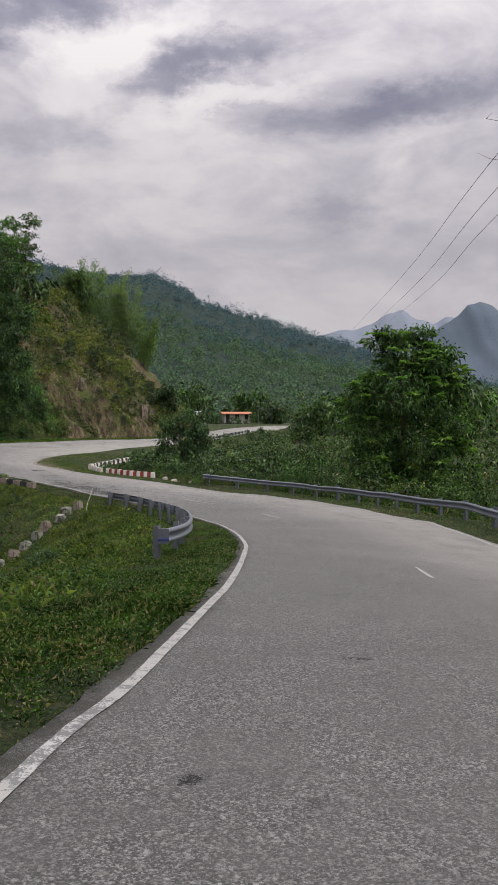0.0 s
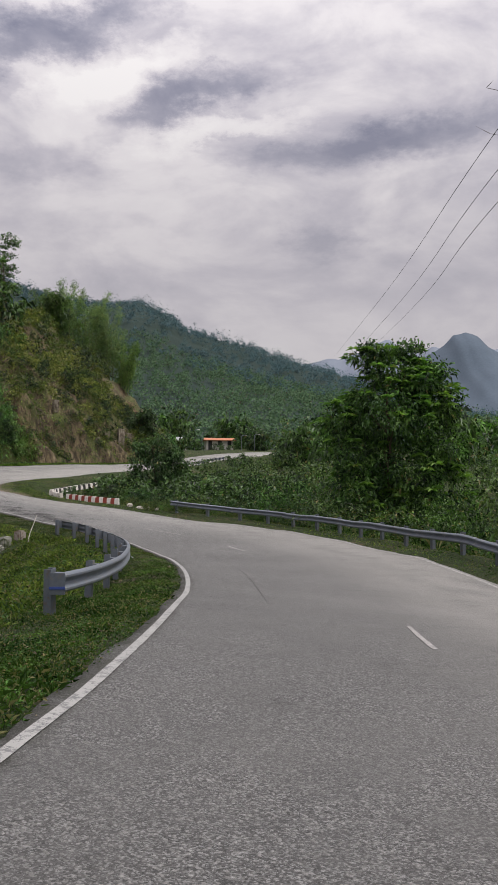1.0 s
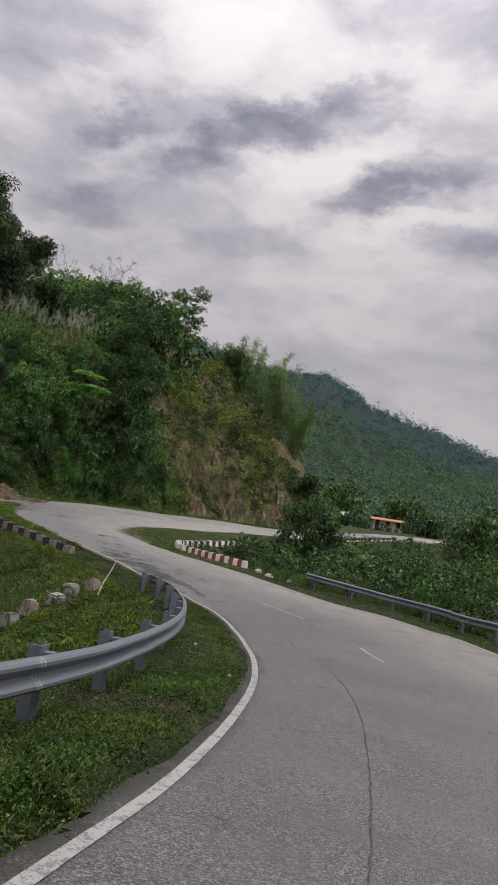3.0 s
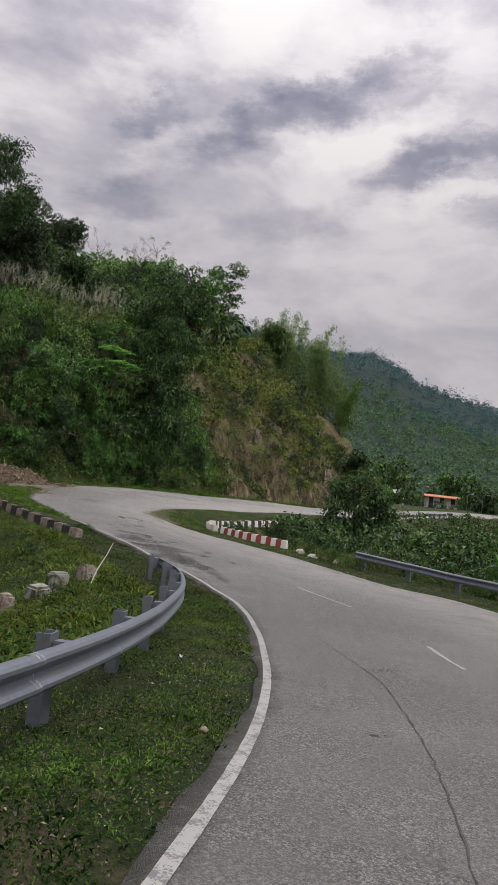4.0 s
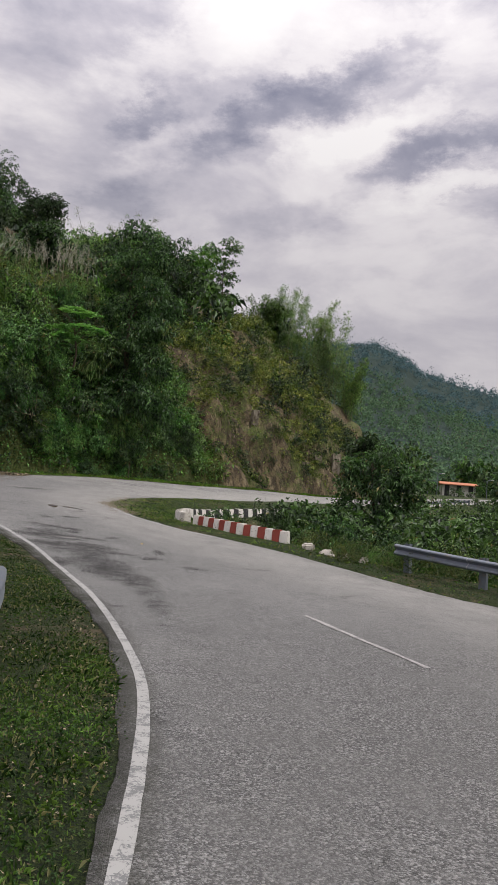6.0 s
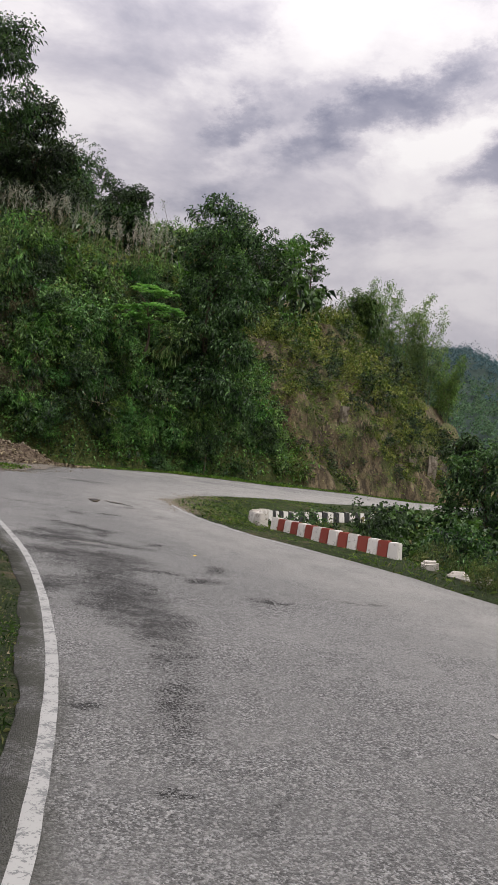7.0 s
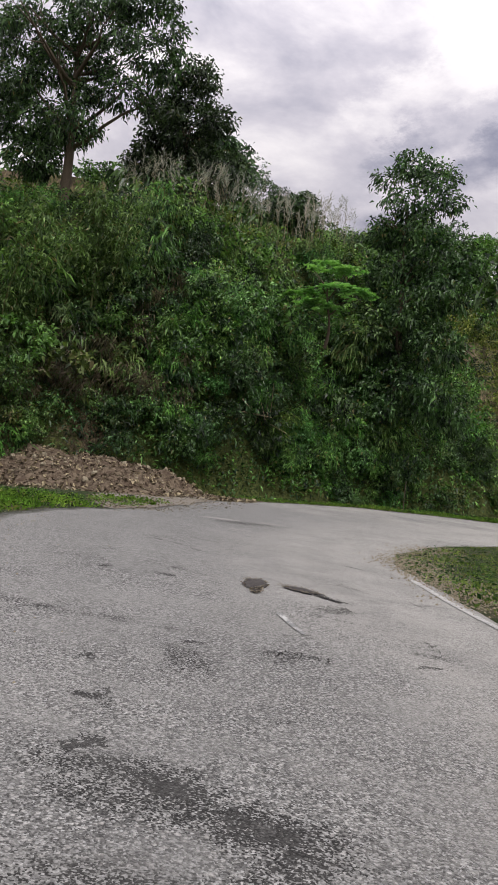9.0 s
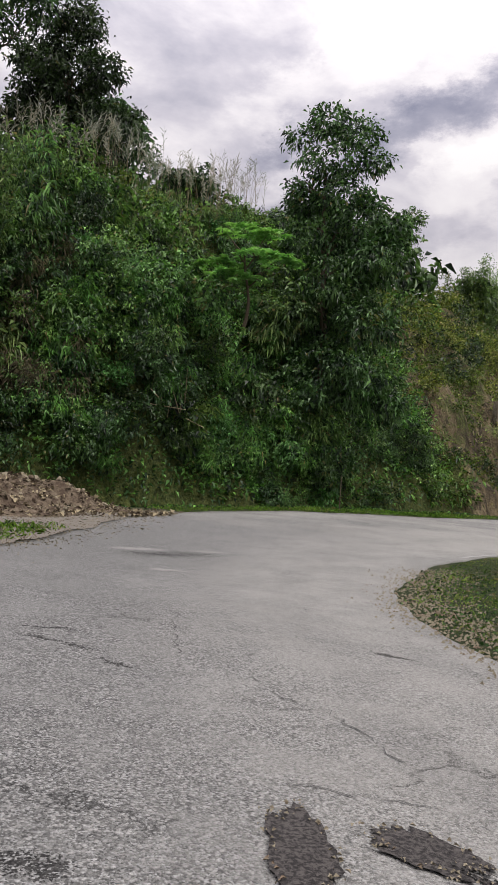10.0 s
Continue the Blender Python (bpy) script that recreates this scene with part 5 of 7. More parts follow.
# scrub over the shoulder behind the cut
for y in np.arange(98, 140, 1.1):
    for q in np.arange(1.35, 2.7, 0.22):
        if RNG.random() < 0.5:
            continue
        x_, y_, z_ = on_slope(y, q, 0.8)
        plant(RNG.choice(["olive", "yellow", "scrub"], p=[0.35, 0.4, 0.25]), x_, y_, z_ - 0.3, RNG.uniform(0.7, 1.5), 1.0, single=False)
# the crest and the wood behind it
for y in np.arange(52, 100, 1.2):
    for q in (1.3, 1.7, 2.3):
        x_, y_, z_ = on_slope(y, q, 0.9)
        plant(RNG.choice(["olive", "yellow", "scrub"]) if y < 84 else RNG.choice(["olive", "midfar", "hangfar"]), x_, y_, z_ - 0.4, RNG.uniform(0.7, 1.1) * (0.6 if 62 < y < 80 else 1.0), 1.1, single=False)
for y in np.arange(40, 57, 1.4):
    for q in (0.7, 1.0, 1.4, 1.9, 2.5):
        x_, y_, z_ = on_slope(y, q, 0.9)
        plant(RNG.choice(["olive", "midfar", "scrub"]), x_, y_, z_ - 0.4, RNG.uniform(0.9, 1.4), 1.0, single=False)
for q in range(80):
    x_, y_ = RNG.uniform(-75, -14), RNG.uniform(70, 170)
    z_, d_ = hill_z(np.array([x_]), np.array([y_]))
    if d_[0] > 14:
        plant(RNG.choice(["darkfar", "midfar", "darkfar"]), x_, y_, float(z_[0]) - 0.5, RNG.uniform(1.2, 2.0), 1.2, single=False)



def carpet(label, n, ys, reach_, mats, length, width):
    """Small growth covering the face of the hill: leaves on its surface, in clumps."""
    share = RNG.choice(len(mats), n)
    y = RNG.uniform(*ys, n)
    q = RNG.uniform(-0.02, reach_, n)
    i = np.clip(np.searchsorted(foot_y[: int(np.argmax(foot_y))], y), 0, len(foot_y) - 1)
    p = HILL_FOOT[i] + foot_n[i] * (q * HILL_RUN[i])[:, None] + RNG.normal(0, 0.45, (n, 2))
    keep = wave(p[:, 0], p[:, 1], 0.8, 2) + 0.8 * wave(p[:, 1], q * 6, 1.3, 4) > -0.75
    p, share = p[keep], share[keep]
    z, d = hill_z(p[:, 0], p[:, 1])
    lift = np.abs(RNG.normal(0, 0.22, len(p)))
    at = np.stack([p[:, 0] + lift * 0.5, p[:, 1] - lift * 0.3, z + lift], 1)
    at[:, 2] = np.maximum(at[:, 2], road_z(at[:, 0], at[:, 1]))
    way = RNG.normal(0, 0.7, at.shape) + [0.5, -0.35, 0.25]
    for k, mat in enumerate(mats):
        w = share == k
        s = RNG.uniform(0.6, 1.4, w.sum())
        thing("undergrowth", mesh_of("undergrowth", *leaf_mesh(at[w], way[w], length * s, width * s, 0.35), mat), label, "undergrowth", kind="stuff")


# dark leaf colour on the cliff stands in for shade between the shrubs
carpet("leafy undergrowth covering the green cliff", 34000, (56, 86), 1.1, [LEAF_DARK], 0.20, 0.095)
carpet("low leafy growth at the foot of the cliff", 9000, (64, 88), 0.32, [LEAF_MID], 0.24, 0.11)
carpet("dry undergrowth over the earth cut", 17000, (84, 124), 1.3, [LEAF_OLIVE, LEAF_YELLOW], 0.22, 0.10)
DEAD_LEAF = leaf_material("withered_leaves", (0.05, 0.035, 0.022), (0.16, 0.115, 0.07), (0.2, 0.16, 0.1), 0.2)
withered = [bush_mesh("withered_shrub", DEAD_LEAF, 500, random_lobes(7, 1.2, 1.8), 0.34, 0.05, 0.5, 8, 0.2, 0.7) for q in range(2)]
for q in range(26):
    x_, y_, z_ = on_slope(RNG.uniform(54, 67), RNG.uniform(0.1, 0.6), 0.4)
    thing("withered_shrub", withered[q % 2], "withered brown shrub hanging on the earth slope", "bush", pose(x_ + 0.3, y_ - 0.2, z_ - 0.3, RNG.uniform(-15, 15), RNG.uniform(-15, 15), RNG.uniform(0, 360)) @ Matrix.Diagonal((0.7, 0.7, 0.8, 1)), "withered shrubs")

# pale rock showing in the earth cut
for x_, y_, z_, w_, h_, d_, turn in ((-14.3, 105.3, 3.6, 1.5, 2.9, 0.8, -62), (-15.6, 102.6, 3.4, 0.8, 2.6, 0.7, -55), (-16.4, 100.6, 3.0, 1.2, 2.2, 0.8, -60), (-19.4, 97.8, 5.2, 0.9, 1.0, 0.8, -58), (-13.3, 107.3, 3.8, 0.8, 2.2, 0.7, -70), (-20.6, 96.6, 7.0, 0.5, 2.4, 0.6, -50)):
    bm = bmesh.new()
    bmesh.ops.create_cube(bm, size=1.0)
    bmesh.ops.subdivide_edges(bm, edges=bm.edges[:], cuts=3, use_grid_fill=True)
    for q in bm.verts:
        c = q.co
        k = 1.0 - 0.25 * abs(c.z) - 0.1 * math.sin(5 * c.x + 3 * c.z)
        q.co = Vector((c.x * w_ * k, c.y * d_ * k, (c.z + 0.5) * h_)) + Vector(RNG.uniform(-0.06, 0.06, 3))
    thing("rock", from_bm("rock", bm, ROCK), "pale weathered rock face standing out of the cut", "rock", pose(x_, y_, z_, RNG.uniform(-6, 6), RNG.uniform(-6, 6), turn), "rocks of the cut")

# ---- trees of the hill ----
shaped_tree("tall dark broadleaf tree draped with climbers", (-25.5, 78.0, 4.6), 15.2, 0.2,
            [(0.0, 0, 15.2, 1.3, 1.3, 0.9), (-1.5, 0, 14.7, 0.9, 0.9, 0.7), (1.5, 0.2, 14.4, 1.1, 1.2, 0.8), (2.2, 0.2, 13.0, 0.9, 1.0, 0.7), (0.4, 0, 13.2, 1.9, 1.6, 1.2), (0.8, 0, 11.4, 1.8, 1.6, 1.2), (-1.0, 0, 11.6, 1.3, 1.3, 1.1), (2.0, -0.2, 10.0, 1.6, 1.6, 1.3),
             (-0.6, 0, 9.4, 2.0, 1.7, 1.5), (2.6, -0.4, 8.0, 1.6, 1.6, 1.4), (0.8, -0.4, 7.2, 2.2, 1.9, 1.6), (-1.2, -0.5, 5.6, 2.0, 1.8, 1.6), (2.4, -0.6, 5.2, 1.9, 1.8, 1.6), (0.4, -1, 3.0, 2.2, 1.8, 1.6), (2.4, -1, 2.6, 1.9, 1.7, 1.5), (-1.4, -1, 2.0, 1.9, 1.6, 1.5)], LEAF_DARK, 24000, 0.25, 0.11, 0.4, hang=0.2)
shaped_tree("dark broadleaf tree standing on the crest", (-37.6, 73.6, hz(-37.6, 73.6) - 0.9), 8.5, 0.26,
            [(0, 0, 8.6, 1.7, 1.7, 1.1), (-1.6, 0, 7.4, 1.5, 1.5, 1.2), (1.5, 0.4, 7.0, 1.4, 1.4, 1.1), (0, 0, 6.0, 2.2, 2.0, 1.4), (2.6, 0.6, 4.2, 1.5, 1.4, 1.0), (-1.8, 0, 4.6, 1.8, 1.7, 1.3), (0.5, 0, 3.4, 2.3, 2.0, 1.4), (0, 0, 1.6, 2.2, 2.0, 1.4), (-2.3, 0, 8.4, 1.4, 1.4, 1.0), (-2.6, 0, 5.8, 1.4, 1.4, 1.1), (0.6, 0, 9.4, 1.3, 1.3, 0.9)],
            LEAF_DARK, 22000, 0.25, 0.12)
shaped_tree("wide feathery tree above the cliff", (-37.4, 65.0, hz(-37.4, 65.0) - 0.3), 11.0, 0.24,
            [(2.4, 0.6, 6.0, 1.8, 1.5, 0.9), (3.6, 1.0, 8.0, 1.8, 1.6, 1.1), (1.0, 0, 9.4, 2.2, 2.0, 1.1), (-1.5, 0, 8.0, 2.2, 2.0, 1.1), (3.0, 0.6, 10.6, 2.0, 1.8, 1.1), (-2.6, 0, 5.2, 2.2, 1.9, 1.1), (0.4, -0.4, 4.4, 2.0, 1.8, 1.0), (-0.5, 0, 11.6, 2.4, 2.2, 1.2),
             (2.6, 1.2, 12.4, 2.0, 1.8, 1.1), (-3.4, -0.6, 9.8, 2.2, 2.0, 1.2), (-3.6, -1.0, 7.0, 1.9, 1.8, 1.0), (-1.6, -0.4, 3.0, 1.9, 1.7, 0.9)],
            LEAF_DARK, 27000, 0.25, 0.095, 0.5, spread=4.5, count=16, blobs=(44, 0.4, 0.8))
shaped_tree("small broadleaf tree on the hilltop", (-42.0, 92.0, hz(-42.0, 92.0) - 0.5), 7.5, 0.2, [(0, 0, 7.0, 2.0, 2.0, 1.3), (1.5, 0, 5.6, 1.7, 1.7, 1.2), (-1.5, 0, 5.4, 1.9, 1.9, 1.3), (0, 0, 3.6, 2.3, 2.3, 1.6)], LEAF_DARK, 5000, 0.4, 0.18)
shaped_tree("broadleaf tree on the hilltop", (-44.5, 85.0, hz(-44.5, 85.0) - 0.5), 9, 0.22, [(0, 0, 8.4, 2.0, 2.0, 1.4), (1.6, 0, 6.4, 1.8, 1.8, 1.3), (-1.5, 0, 6.4, 2.1, 2.1, 1.4), (0, 0, 4.0, 2.7, 2.7, 2.0)], LEAF_DARK, 6000, 0.4, 0.18)


def hill_tree(label, x, y, top, wide, leaf, leaves, airy=False):
    """A broadleaf tree of the hilltop, whose crown ends at the height top."""
    g = hz(x, y) - 0.4
    h = top - g
    lobes = [(0.15 * wide, 0, h - 0.16 * wide, 0.42 * wide, 0.42 * wide, 0.22 * wide)]
    steps = max(3, int(h / (0.30 * wide)))
    for k in range(steps):
        u = (k + 0.6) / steps
        a = k * 2.4 + x
        r = (0.22 if airy else 0.34) * wide * math.sin(math.pi * min(1.0, 0.25 + 0.7 * u)) + 0.1 * wide
        lobes.append((0.30 * wide * math.cos(a), 0.30 * wide * math.sin(a), h * (0.22 + 0.72 * u), r, r, r * (0.55 if airy else 0.75)))
    return shaped_tree(label, (x, y, g), h * 0.92, 0.16, lobes, leaf, leaves, 0.42, 0.17, spread=0.4 * wide, blobs=(22, 0.10 * wide, 0.20 * wide))


hill_tree("slender leafy tree standing free on the skyline", -41.2, 144.5, 43.6, 5.0, LEAF_MID, 4200, True)
hill_tree("slender leafy tree standing free on the skyline", -45.0, 146.0, 42.8, 4.6, LEAF_MID, 3800, True)
for x_, y_, top_, wide_, mat_ in ((-85.5, 138, 57.0, 11.0, LEAF_DARK), (-76.5, 134, 50.5, 9.0, LEAF_DARK), (-66.5, 129, 44.5, 7.0, LEAF_DARK), (-71.0, 133, 44.0, 8.0, LEAF_MID), (-92.0, 132, 57.0, 11.0, LEAF_DARK)):
    hill_tree("dark broadleaf tree on the hilltop wood's edge", x_, y_, top_, wide_, mat_, 6500)
for x_, y_, top_, wide_, mat_ in ((-60.5, 132, 39.5, 7.5, LEAF_MID), (-55.0, 127, 37.6, 7.0, LEAF_BAMBOO), (-50.5, 125, 36.6, 6.5, LEAF_DARK), (-46.2, 124, 36.0, 6.5, LEAF_MID), (-42.2, 122, 35.2, 6.0, LEAF_DARK), (-38.6, 124, 34.4, 5.5, LEAF_BAMBOO), (-36.0, 112, 28.6, 5.5, LEAF_DARK), (-41.5, 112, 29.6, 6.0, LEAF_MID), (-47.0, 114, 31.6, 6.5, LEAF_DARK), (-53.0, 116, 33.4, 7.0, LEAF_MID)):
    hill_tree("leafy tree in the wood above the cliff", x_, y_, top_, wide_, mat_, 4600)
hill_tree("small round dark tree beside the upper road", -12.6, 114.5, 9.4, 3.6, LEAF_DARK, 3600)


def bare_tree(at, height, label):
    root = tagged(new("tree"), label, "tree")
    pieces, ends = limbs(height, height * 0.32, 14, 0.09, (0.2, 0), 0.3)
    for e in ends:
        for _ in range(4):
            d = unit(RNG.normal(0, 0.7, 3) + [0, 0, 0.7])
            pieces.append(tube(e + d * np.linspace(0, 1, 3)[:, None] * RNG.uniform(0.5, 1.2), (0.012, 0.009, 0.005), 3))
    part("trunk", mesh_of("trunk", *joined(pieces), PALE_BARK, True), root)
    lobes = [(*e, 0.5, 0.5, 0.4) for e in ends]
    part("crown", bush_mesh("crown", LEAF_PALE, 500, lobes, 0.22, 0.09), root, "few thin pale leaves")
    root.matrix_world = pose(*at)
    return root


# reeds with pale plumes along the crest
PLUME = leaf_material("reed_plumes", (0.34, 0.31, 0.26), (0.56, 0.51, 0.44), (0.44, 0.37, 0.27), 0.1, 0.8, 0.4, 0.05, (1.0, 1.0, 0.95), even=True)
stalks, at, way = [], [], []
for q in range(190):
    x_, y_, z_ = on_slope(RNG.uniform(64.5, 79), RNG.uniform(0.98, 1.45), 0.5)
    h_ = RNG.uniform(2.2, 3.7)
    bend = RNG.normal(0, 0.22, 2)
    u = np.linspace(0, 1, 4)[:, None]
    c = np.array([x_, y_, z_]) + np.hstack([bend * u ** 2 * h_ * 0.5, u * h_])
    stalks.append(tube(c, (0.006, 0.006, 0.005, 0.003), 3))
    for k in range(16):
        f_ = k / 16
        at.append(c[-1] - (c[-1] - c[-2]) * 0.75 * (1 - f_))
        way.append((RNG.normal(bend[0], 0.45), RNG.normal(bend[1], 0.45), 0.8))
thing("reeds", mesh_of("reeds", *joined(stalks), DRY), "thin dry reed stalks along the crest", "reeds", kind="stuff")
thing("reed_plumes", mesh_of("reed_plumes", *leaf_mesh(np.array(at), np.array(way), 0.32 * RNG.uniform(0.6, 1.2, len(at)), 0.022, 0.15), PLUME), "pale feathery plumes of reeds along the crest", "reeds", kind="stuff")

for x_, y_, top_ in ((-56.7, 146.0, 49.6), (-59.5, 145.0, 47.6), (-70.1, 150.0, 50.2), (-67.0, 149.0, 48.0), (-49.5, 147.0, 44.5)):
    bare_tree((x_, y_, hz(x_, y_) - 0.3), top_ - hz(x_, y_), "nearly bare slender tree on the hilltop")


def bamboo(label, at, height, canes, spread, leaf, sprays=70, size=0.55):
    """A clump of arching canes with sprays of leaves."""
    root = tagged(new("bamboo_clump"), label, "bamboo")
    pieces, pts, ways = [], [], []
    for q in range(canes):
        a, r = RNG.uniform(0, 2 * np.pi), spread * 0.35 * RNG.random() ** 0.5
        h = height * RNG.uniform(0.6, 1.0)
        out = spread * RNG.uniform(0.2, 0.8)
        s = np.linspace(0, 1, 9)
        c = np.stack([(r + out * s ** 2.5) * math.cos(a), (r + out * s ** 2.5) * math.sin(a), h * (s - 0.10 * s ** 4)], 1)
        pieces.append(tube(c, 0.05 * (1.15 - s), 5))
        for w in range(sprays):
            u = RNG.uniform(0.2, 1.0)
            p = np.array([np.interp(u, s, c[:, k]) for k in range(3)])
            d = unit(np.array([math.cos(a), math.sin(a), 0.2]) * 0.3 + RNG.normal(0, 0.8, 3))
            e = p + d * RNG.uniform(0.2, 1.3) * (1.2 - 0.7 * u)
            k = 7
            pts.append(e + RNG.normal(0, 0.22, (k, 3)))
            ways.append(RNG.normal(0, 0.6, (k, 3)) + d * 0.5 - [0, 0, 0.3])
    for piece in pieces:
        part("cane", mesh_of("cane", *piece, CANE, True), root)
    pts, ways = np.vstack(pts), np.vstack(ways)
    part("leaves", mesh_of("leaves", *leaf_mesh(pts, ways, size * RNG.uniform(0.6, 1.2, len(pts)), 0.25 * size, 0.35), leaf), root)
    root.matrix_world = pose(*at)
    return root


for x_, y_, h_, n_, w_ in ((-31.0, 136.5, 32.5, 12, 3.6), (-28.0, 137.5, 35.6, 13, 3.8), (-24.5, 138.0, 34.8, 12, 3.8), (-21.5, 139.0, 31.5, 11, 3.2), (-18.6, 139.0, 25.0, 9, 2.6)):
    bamboo("tall airy bamboo clump on the spur", (x_, y_, hz(x_, y_) - 0.3), h_ - hz(x_, y_), n_, w_, LEAF_PALE if -30 < x_ < -20 else LEAF_BAMBOO, 80, 0.36)
bamboo("arching bamboo clump over the earth slope", (-34.8, 60.2, hz(-34.8, 60.2)), 6.0, 12, 5.0, LEAF_BAMBOO, 110, 0.26)
bamboo("arching bamboo clump over the earth slope", (-33.4, 64.6, hz(-33.4, 64.6)), 5.5, 12, 5.0, LEAF_BAMBOO, 110, 0.26)

# a light green sapling leaning out of the cliff
sap = tagged(new("sapling"), "sapling with layered bright green leaves on the cliff", "tree")
sx, sy, sz = -25.8, 71.0, 8.2
pieces, _ = limbs(3.2, 1.6, 6, 0.05, (0.4, -0.6), 0.3)
part("trunk", mesh_of("trunk", *joined(pieces), BARK, True), sap)
at, way = [], []
for cx, cy, cz, r in ((-1.3, 0, 2.5, 0.8), (-0.2, -0.2, 3.6, 0.95), (0.9, -0.2, 3.3, 0.8), (0.7, -0.4, 2.4, 1.15), (1.6, -0.3, 2.15, 0.8), (-0.5, -0.4, 1.9, 0.8), (0.3, -0.4, 1.5, 0.9)):
    for q in range(34):
        a, rr = RNG.uniform(0, 2 * np.pi), r * RNG.random() ** 0.5
        c = np.array([cx + rr * math.cos(a), cy + 0.8 * rr * math.sin(a), cz + 0.22 * (1 - (rr / r) ** 2) + RNG.normal(0, 0.05)])
        for k in range(7):
            b = k / 7 * 2 * np.pi + a
            at.append(c)
            way.append((math.cos(b), math.sin(b), RNG.uniform(-0.1, 0.25)))
at, way = np.array(at), np.array(way)
part("crown", mesh_of("crown", *leaf_mesh(at, way, 0.26 * RNG.uniform(0.7, 1.2, len(at)), 0.12, 0.2), LEAF_LIGHT), sap, "layered bright green leaves")
sap.matrix_world = pose(sx, sy, sz)

# ---- the big tree beyond the barrier, the dark shrub in the loop ----
gt = gz(8.4, 42.8)
shaped_tree("large leafy tree with bright green shoots beside the road", (8.4, 42.8, gt), 7.0 - gt, 0.2,
            [(-1.2, 0.1, 7.0 - gt, 0.9, 0.9, 0.6), (0.9, 0, 7.3 - gt, 1.0, 1.0, 0.6), (0, 0, 4.2 - gt, 2.9, 2.6, 2.3), (0.1, 0, 6.4 - gt, 1.7, 1.6, 1.2), (2.5, 0, 4.6 - gt, 1.5, 1.5, 1.3), (-2.2, 0, 3.7 - gt, 1.5, 1.5, 1.4), (2.8, 0.2, 2.4 - gt, 1.6, 1.6, 1.4), (-1.9, -0.2, 2.2 - gt, 1.5, 1.5, 1.3), (1.0, -0.6, 1.2 - gt, 2.2, 1.7, 1.5), (1.6, 0, 6.0 - gt, 1.2, 1.2, 1.0), (-1.6, -0.4, 0.3 - gt, 1.7, 1.5, 1.3), (2.6, -0.2, 0.3 - gt, 1.8, 1.6, 1.3), (0.4, -0.8, -0.8 - gt, 2.4, 1.6, 1.2)],
            LEAF_MID, 26000, 0.25, 0.10, 0.4, shoots=(LEAF_SHOOT, 300, 0.46, 0.15))
gb = gz(-6.2, 71.0)
shaped_tree("dark green shrubby tree inside the hairpin", (-6.2, 71.0, gb), 4.2 - gb, 0.13,
            [(0.6, 0, 3.9 - gb, 0.9, 0.9, 0.6), (-0.4, 0, 3.2 - gb, 1.1, 1.0, 0.8), (1.2, 0, 2.9 - gb, 1.1, 1.0, 0.8), (-1.2, 0, 2.0 - gb, 1.1, 1.0, 0.8), (0.3, -0.2, 2.0 - gb, 1.4, 1.2, 1.0), (2.0, 0, 1.8 - gb, 1.0, 0.9, 0.7), (-1.5, 0, 0.6 - gb, 1.0, 0.9, 0.8), (0.1, -0.3, 0.5 - gb, 1.4, 1.2, 1.1), (1.5, 0, 0.5 - gb, 1.1, 1.0, 0.9), (0.1, -0.2, -0.6 - gb, 1.5, 1.2, 1.0)],
            LEAF_DARK, 9000, 0.25, 0.11, 0.4, spread=1.4, blobs=(24, 0.3, 0.6))

# the sunken ground within the loop is filled with low dark growth
for q in range(150):
    x_, y_ = RNG.uniform(-10.5, 6.0), RNG.uniform(48.5, 82)
    d, _, sd = to_line(np.array([x_]), np.array([y_]), RIGHT_EDGE[::3])
    near_wall = float(to_line(np.array([x_]), np.array([y_]), np.vstack([front_row[::6], corner_row[::4], back_row[::8]]))[0][0])
    if sd[0] > 0 or d[0] < 2.4 or near_wall < 1.15:
        continue
    g_ = gz(x_, y_) - 0.15
    limit = 0.15 + 0.016 * max(0.0, y_ - 48) + RNG.uniform(-0.15, 0.12)
    size = float(np.clip((limit - g_) / 2.5, 0.2, 0.75))
    kind = RNG.choice(["dark", "field", "fieldolive"], p=[0.5, 0.32, 0.18]) if y_ < 57 else RNG.choice(["darkfar", "fieldfar"])
    plant(kind, x_, y_, g_, size, 1.0, single=y_ < 57)


# ---- the field ----
count = 0
while count < 210:
    if count < 95:
        i = int(RNG.uniform(0.10, 0.47) * len(RIGHT_EDGE))
        t_ = unit(RIGHT_EDGE[i] - RIGHT_EDGE[i - 1])
        p = RIGHT_EDGE[i] + RNG.uniform(2.6, 9.0) * np.array([t_[1], -t_[0]])
    else:
        p = np.array([RNG.uniform(-9, 34), RNG.uniform(48, 104)])
    d, _, sd = to_line(np.array([p[0]]), np.array([p[1]]), RIGHT_EDGE[::3])
    if sd[0] > 0 or d[0] < 2.3:
        continue
    if p[0] < -3 and float(to_line(p[:1], p[1:], np.vstack([front_row[::6], corner_row[::4], back_row[::8]]))[0][0]) < 1.0:
        continue
    count += 1
    big = RNG.uniform(0.75, 1.25) * (1.0 if d[0] < 5 else 1.25)
    if p[0] < 3 and 46 < p[1] < 84:
        big = RNG.uniform(0.5, 0.8)
    if -11.5 < p[0] < -2.5 and p[1] < 60:
        big = RNG.uniform(0.3, 0.55)
    kind = "field" if RNG.random() < 0.86 else "fieldolive"
    if p[1] > 62 or (p[0] > 14 and p[1] > 40):
        kind = "fieldfar"
    plant(kind, p[0], p[1], gz(*p) - 0.15, big, RNG.uniform(0.75, 1.15), single=kind != "fieldfar")
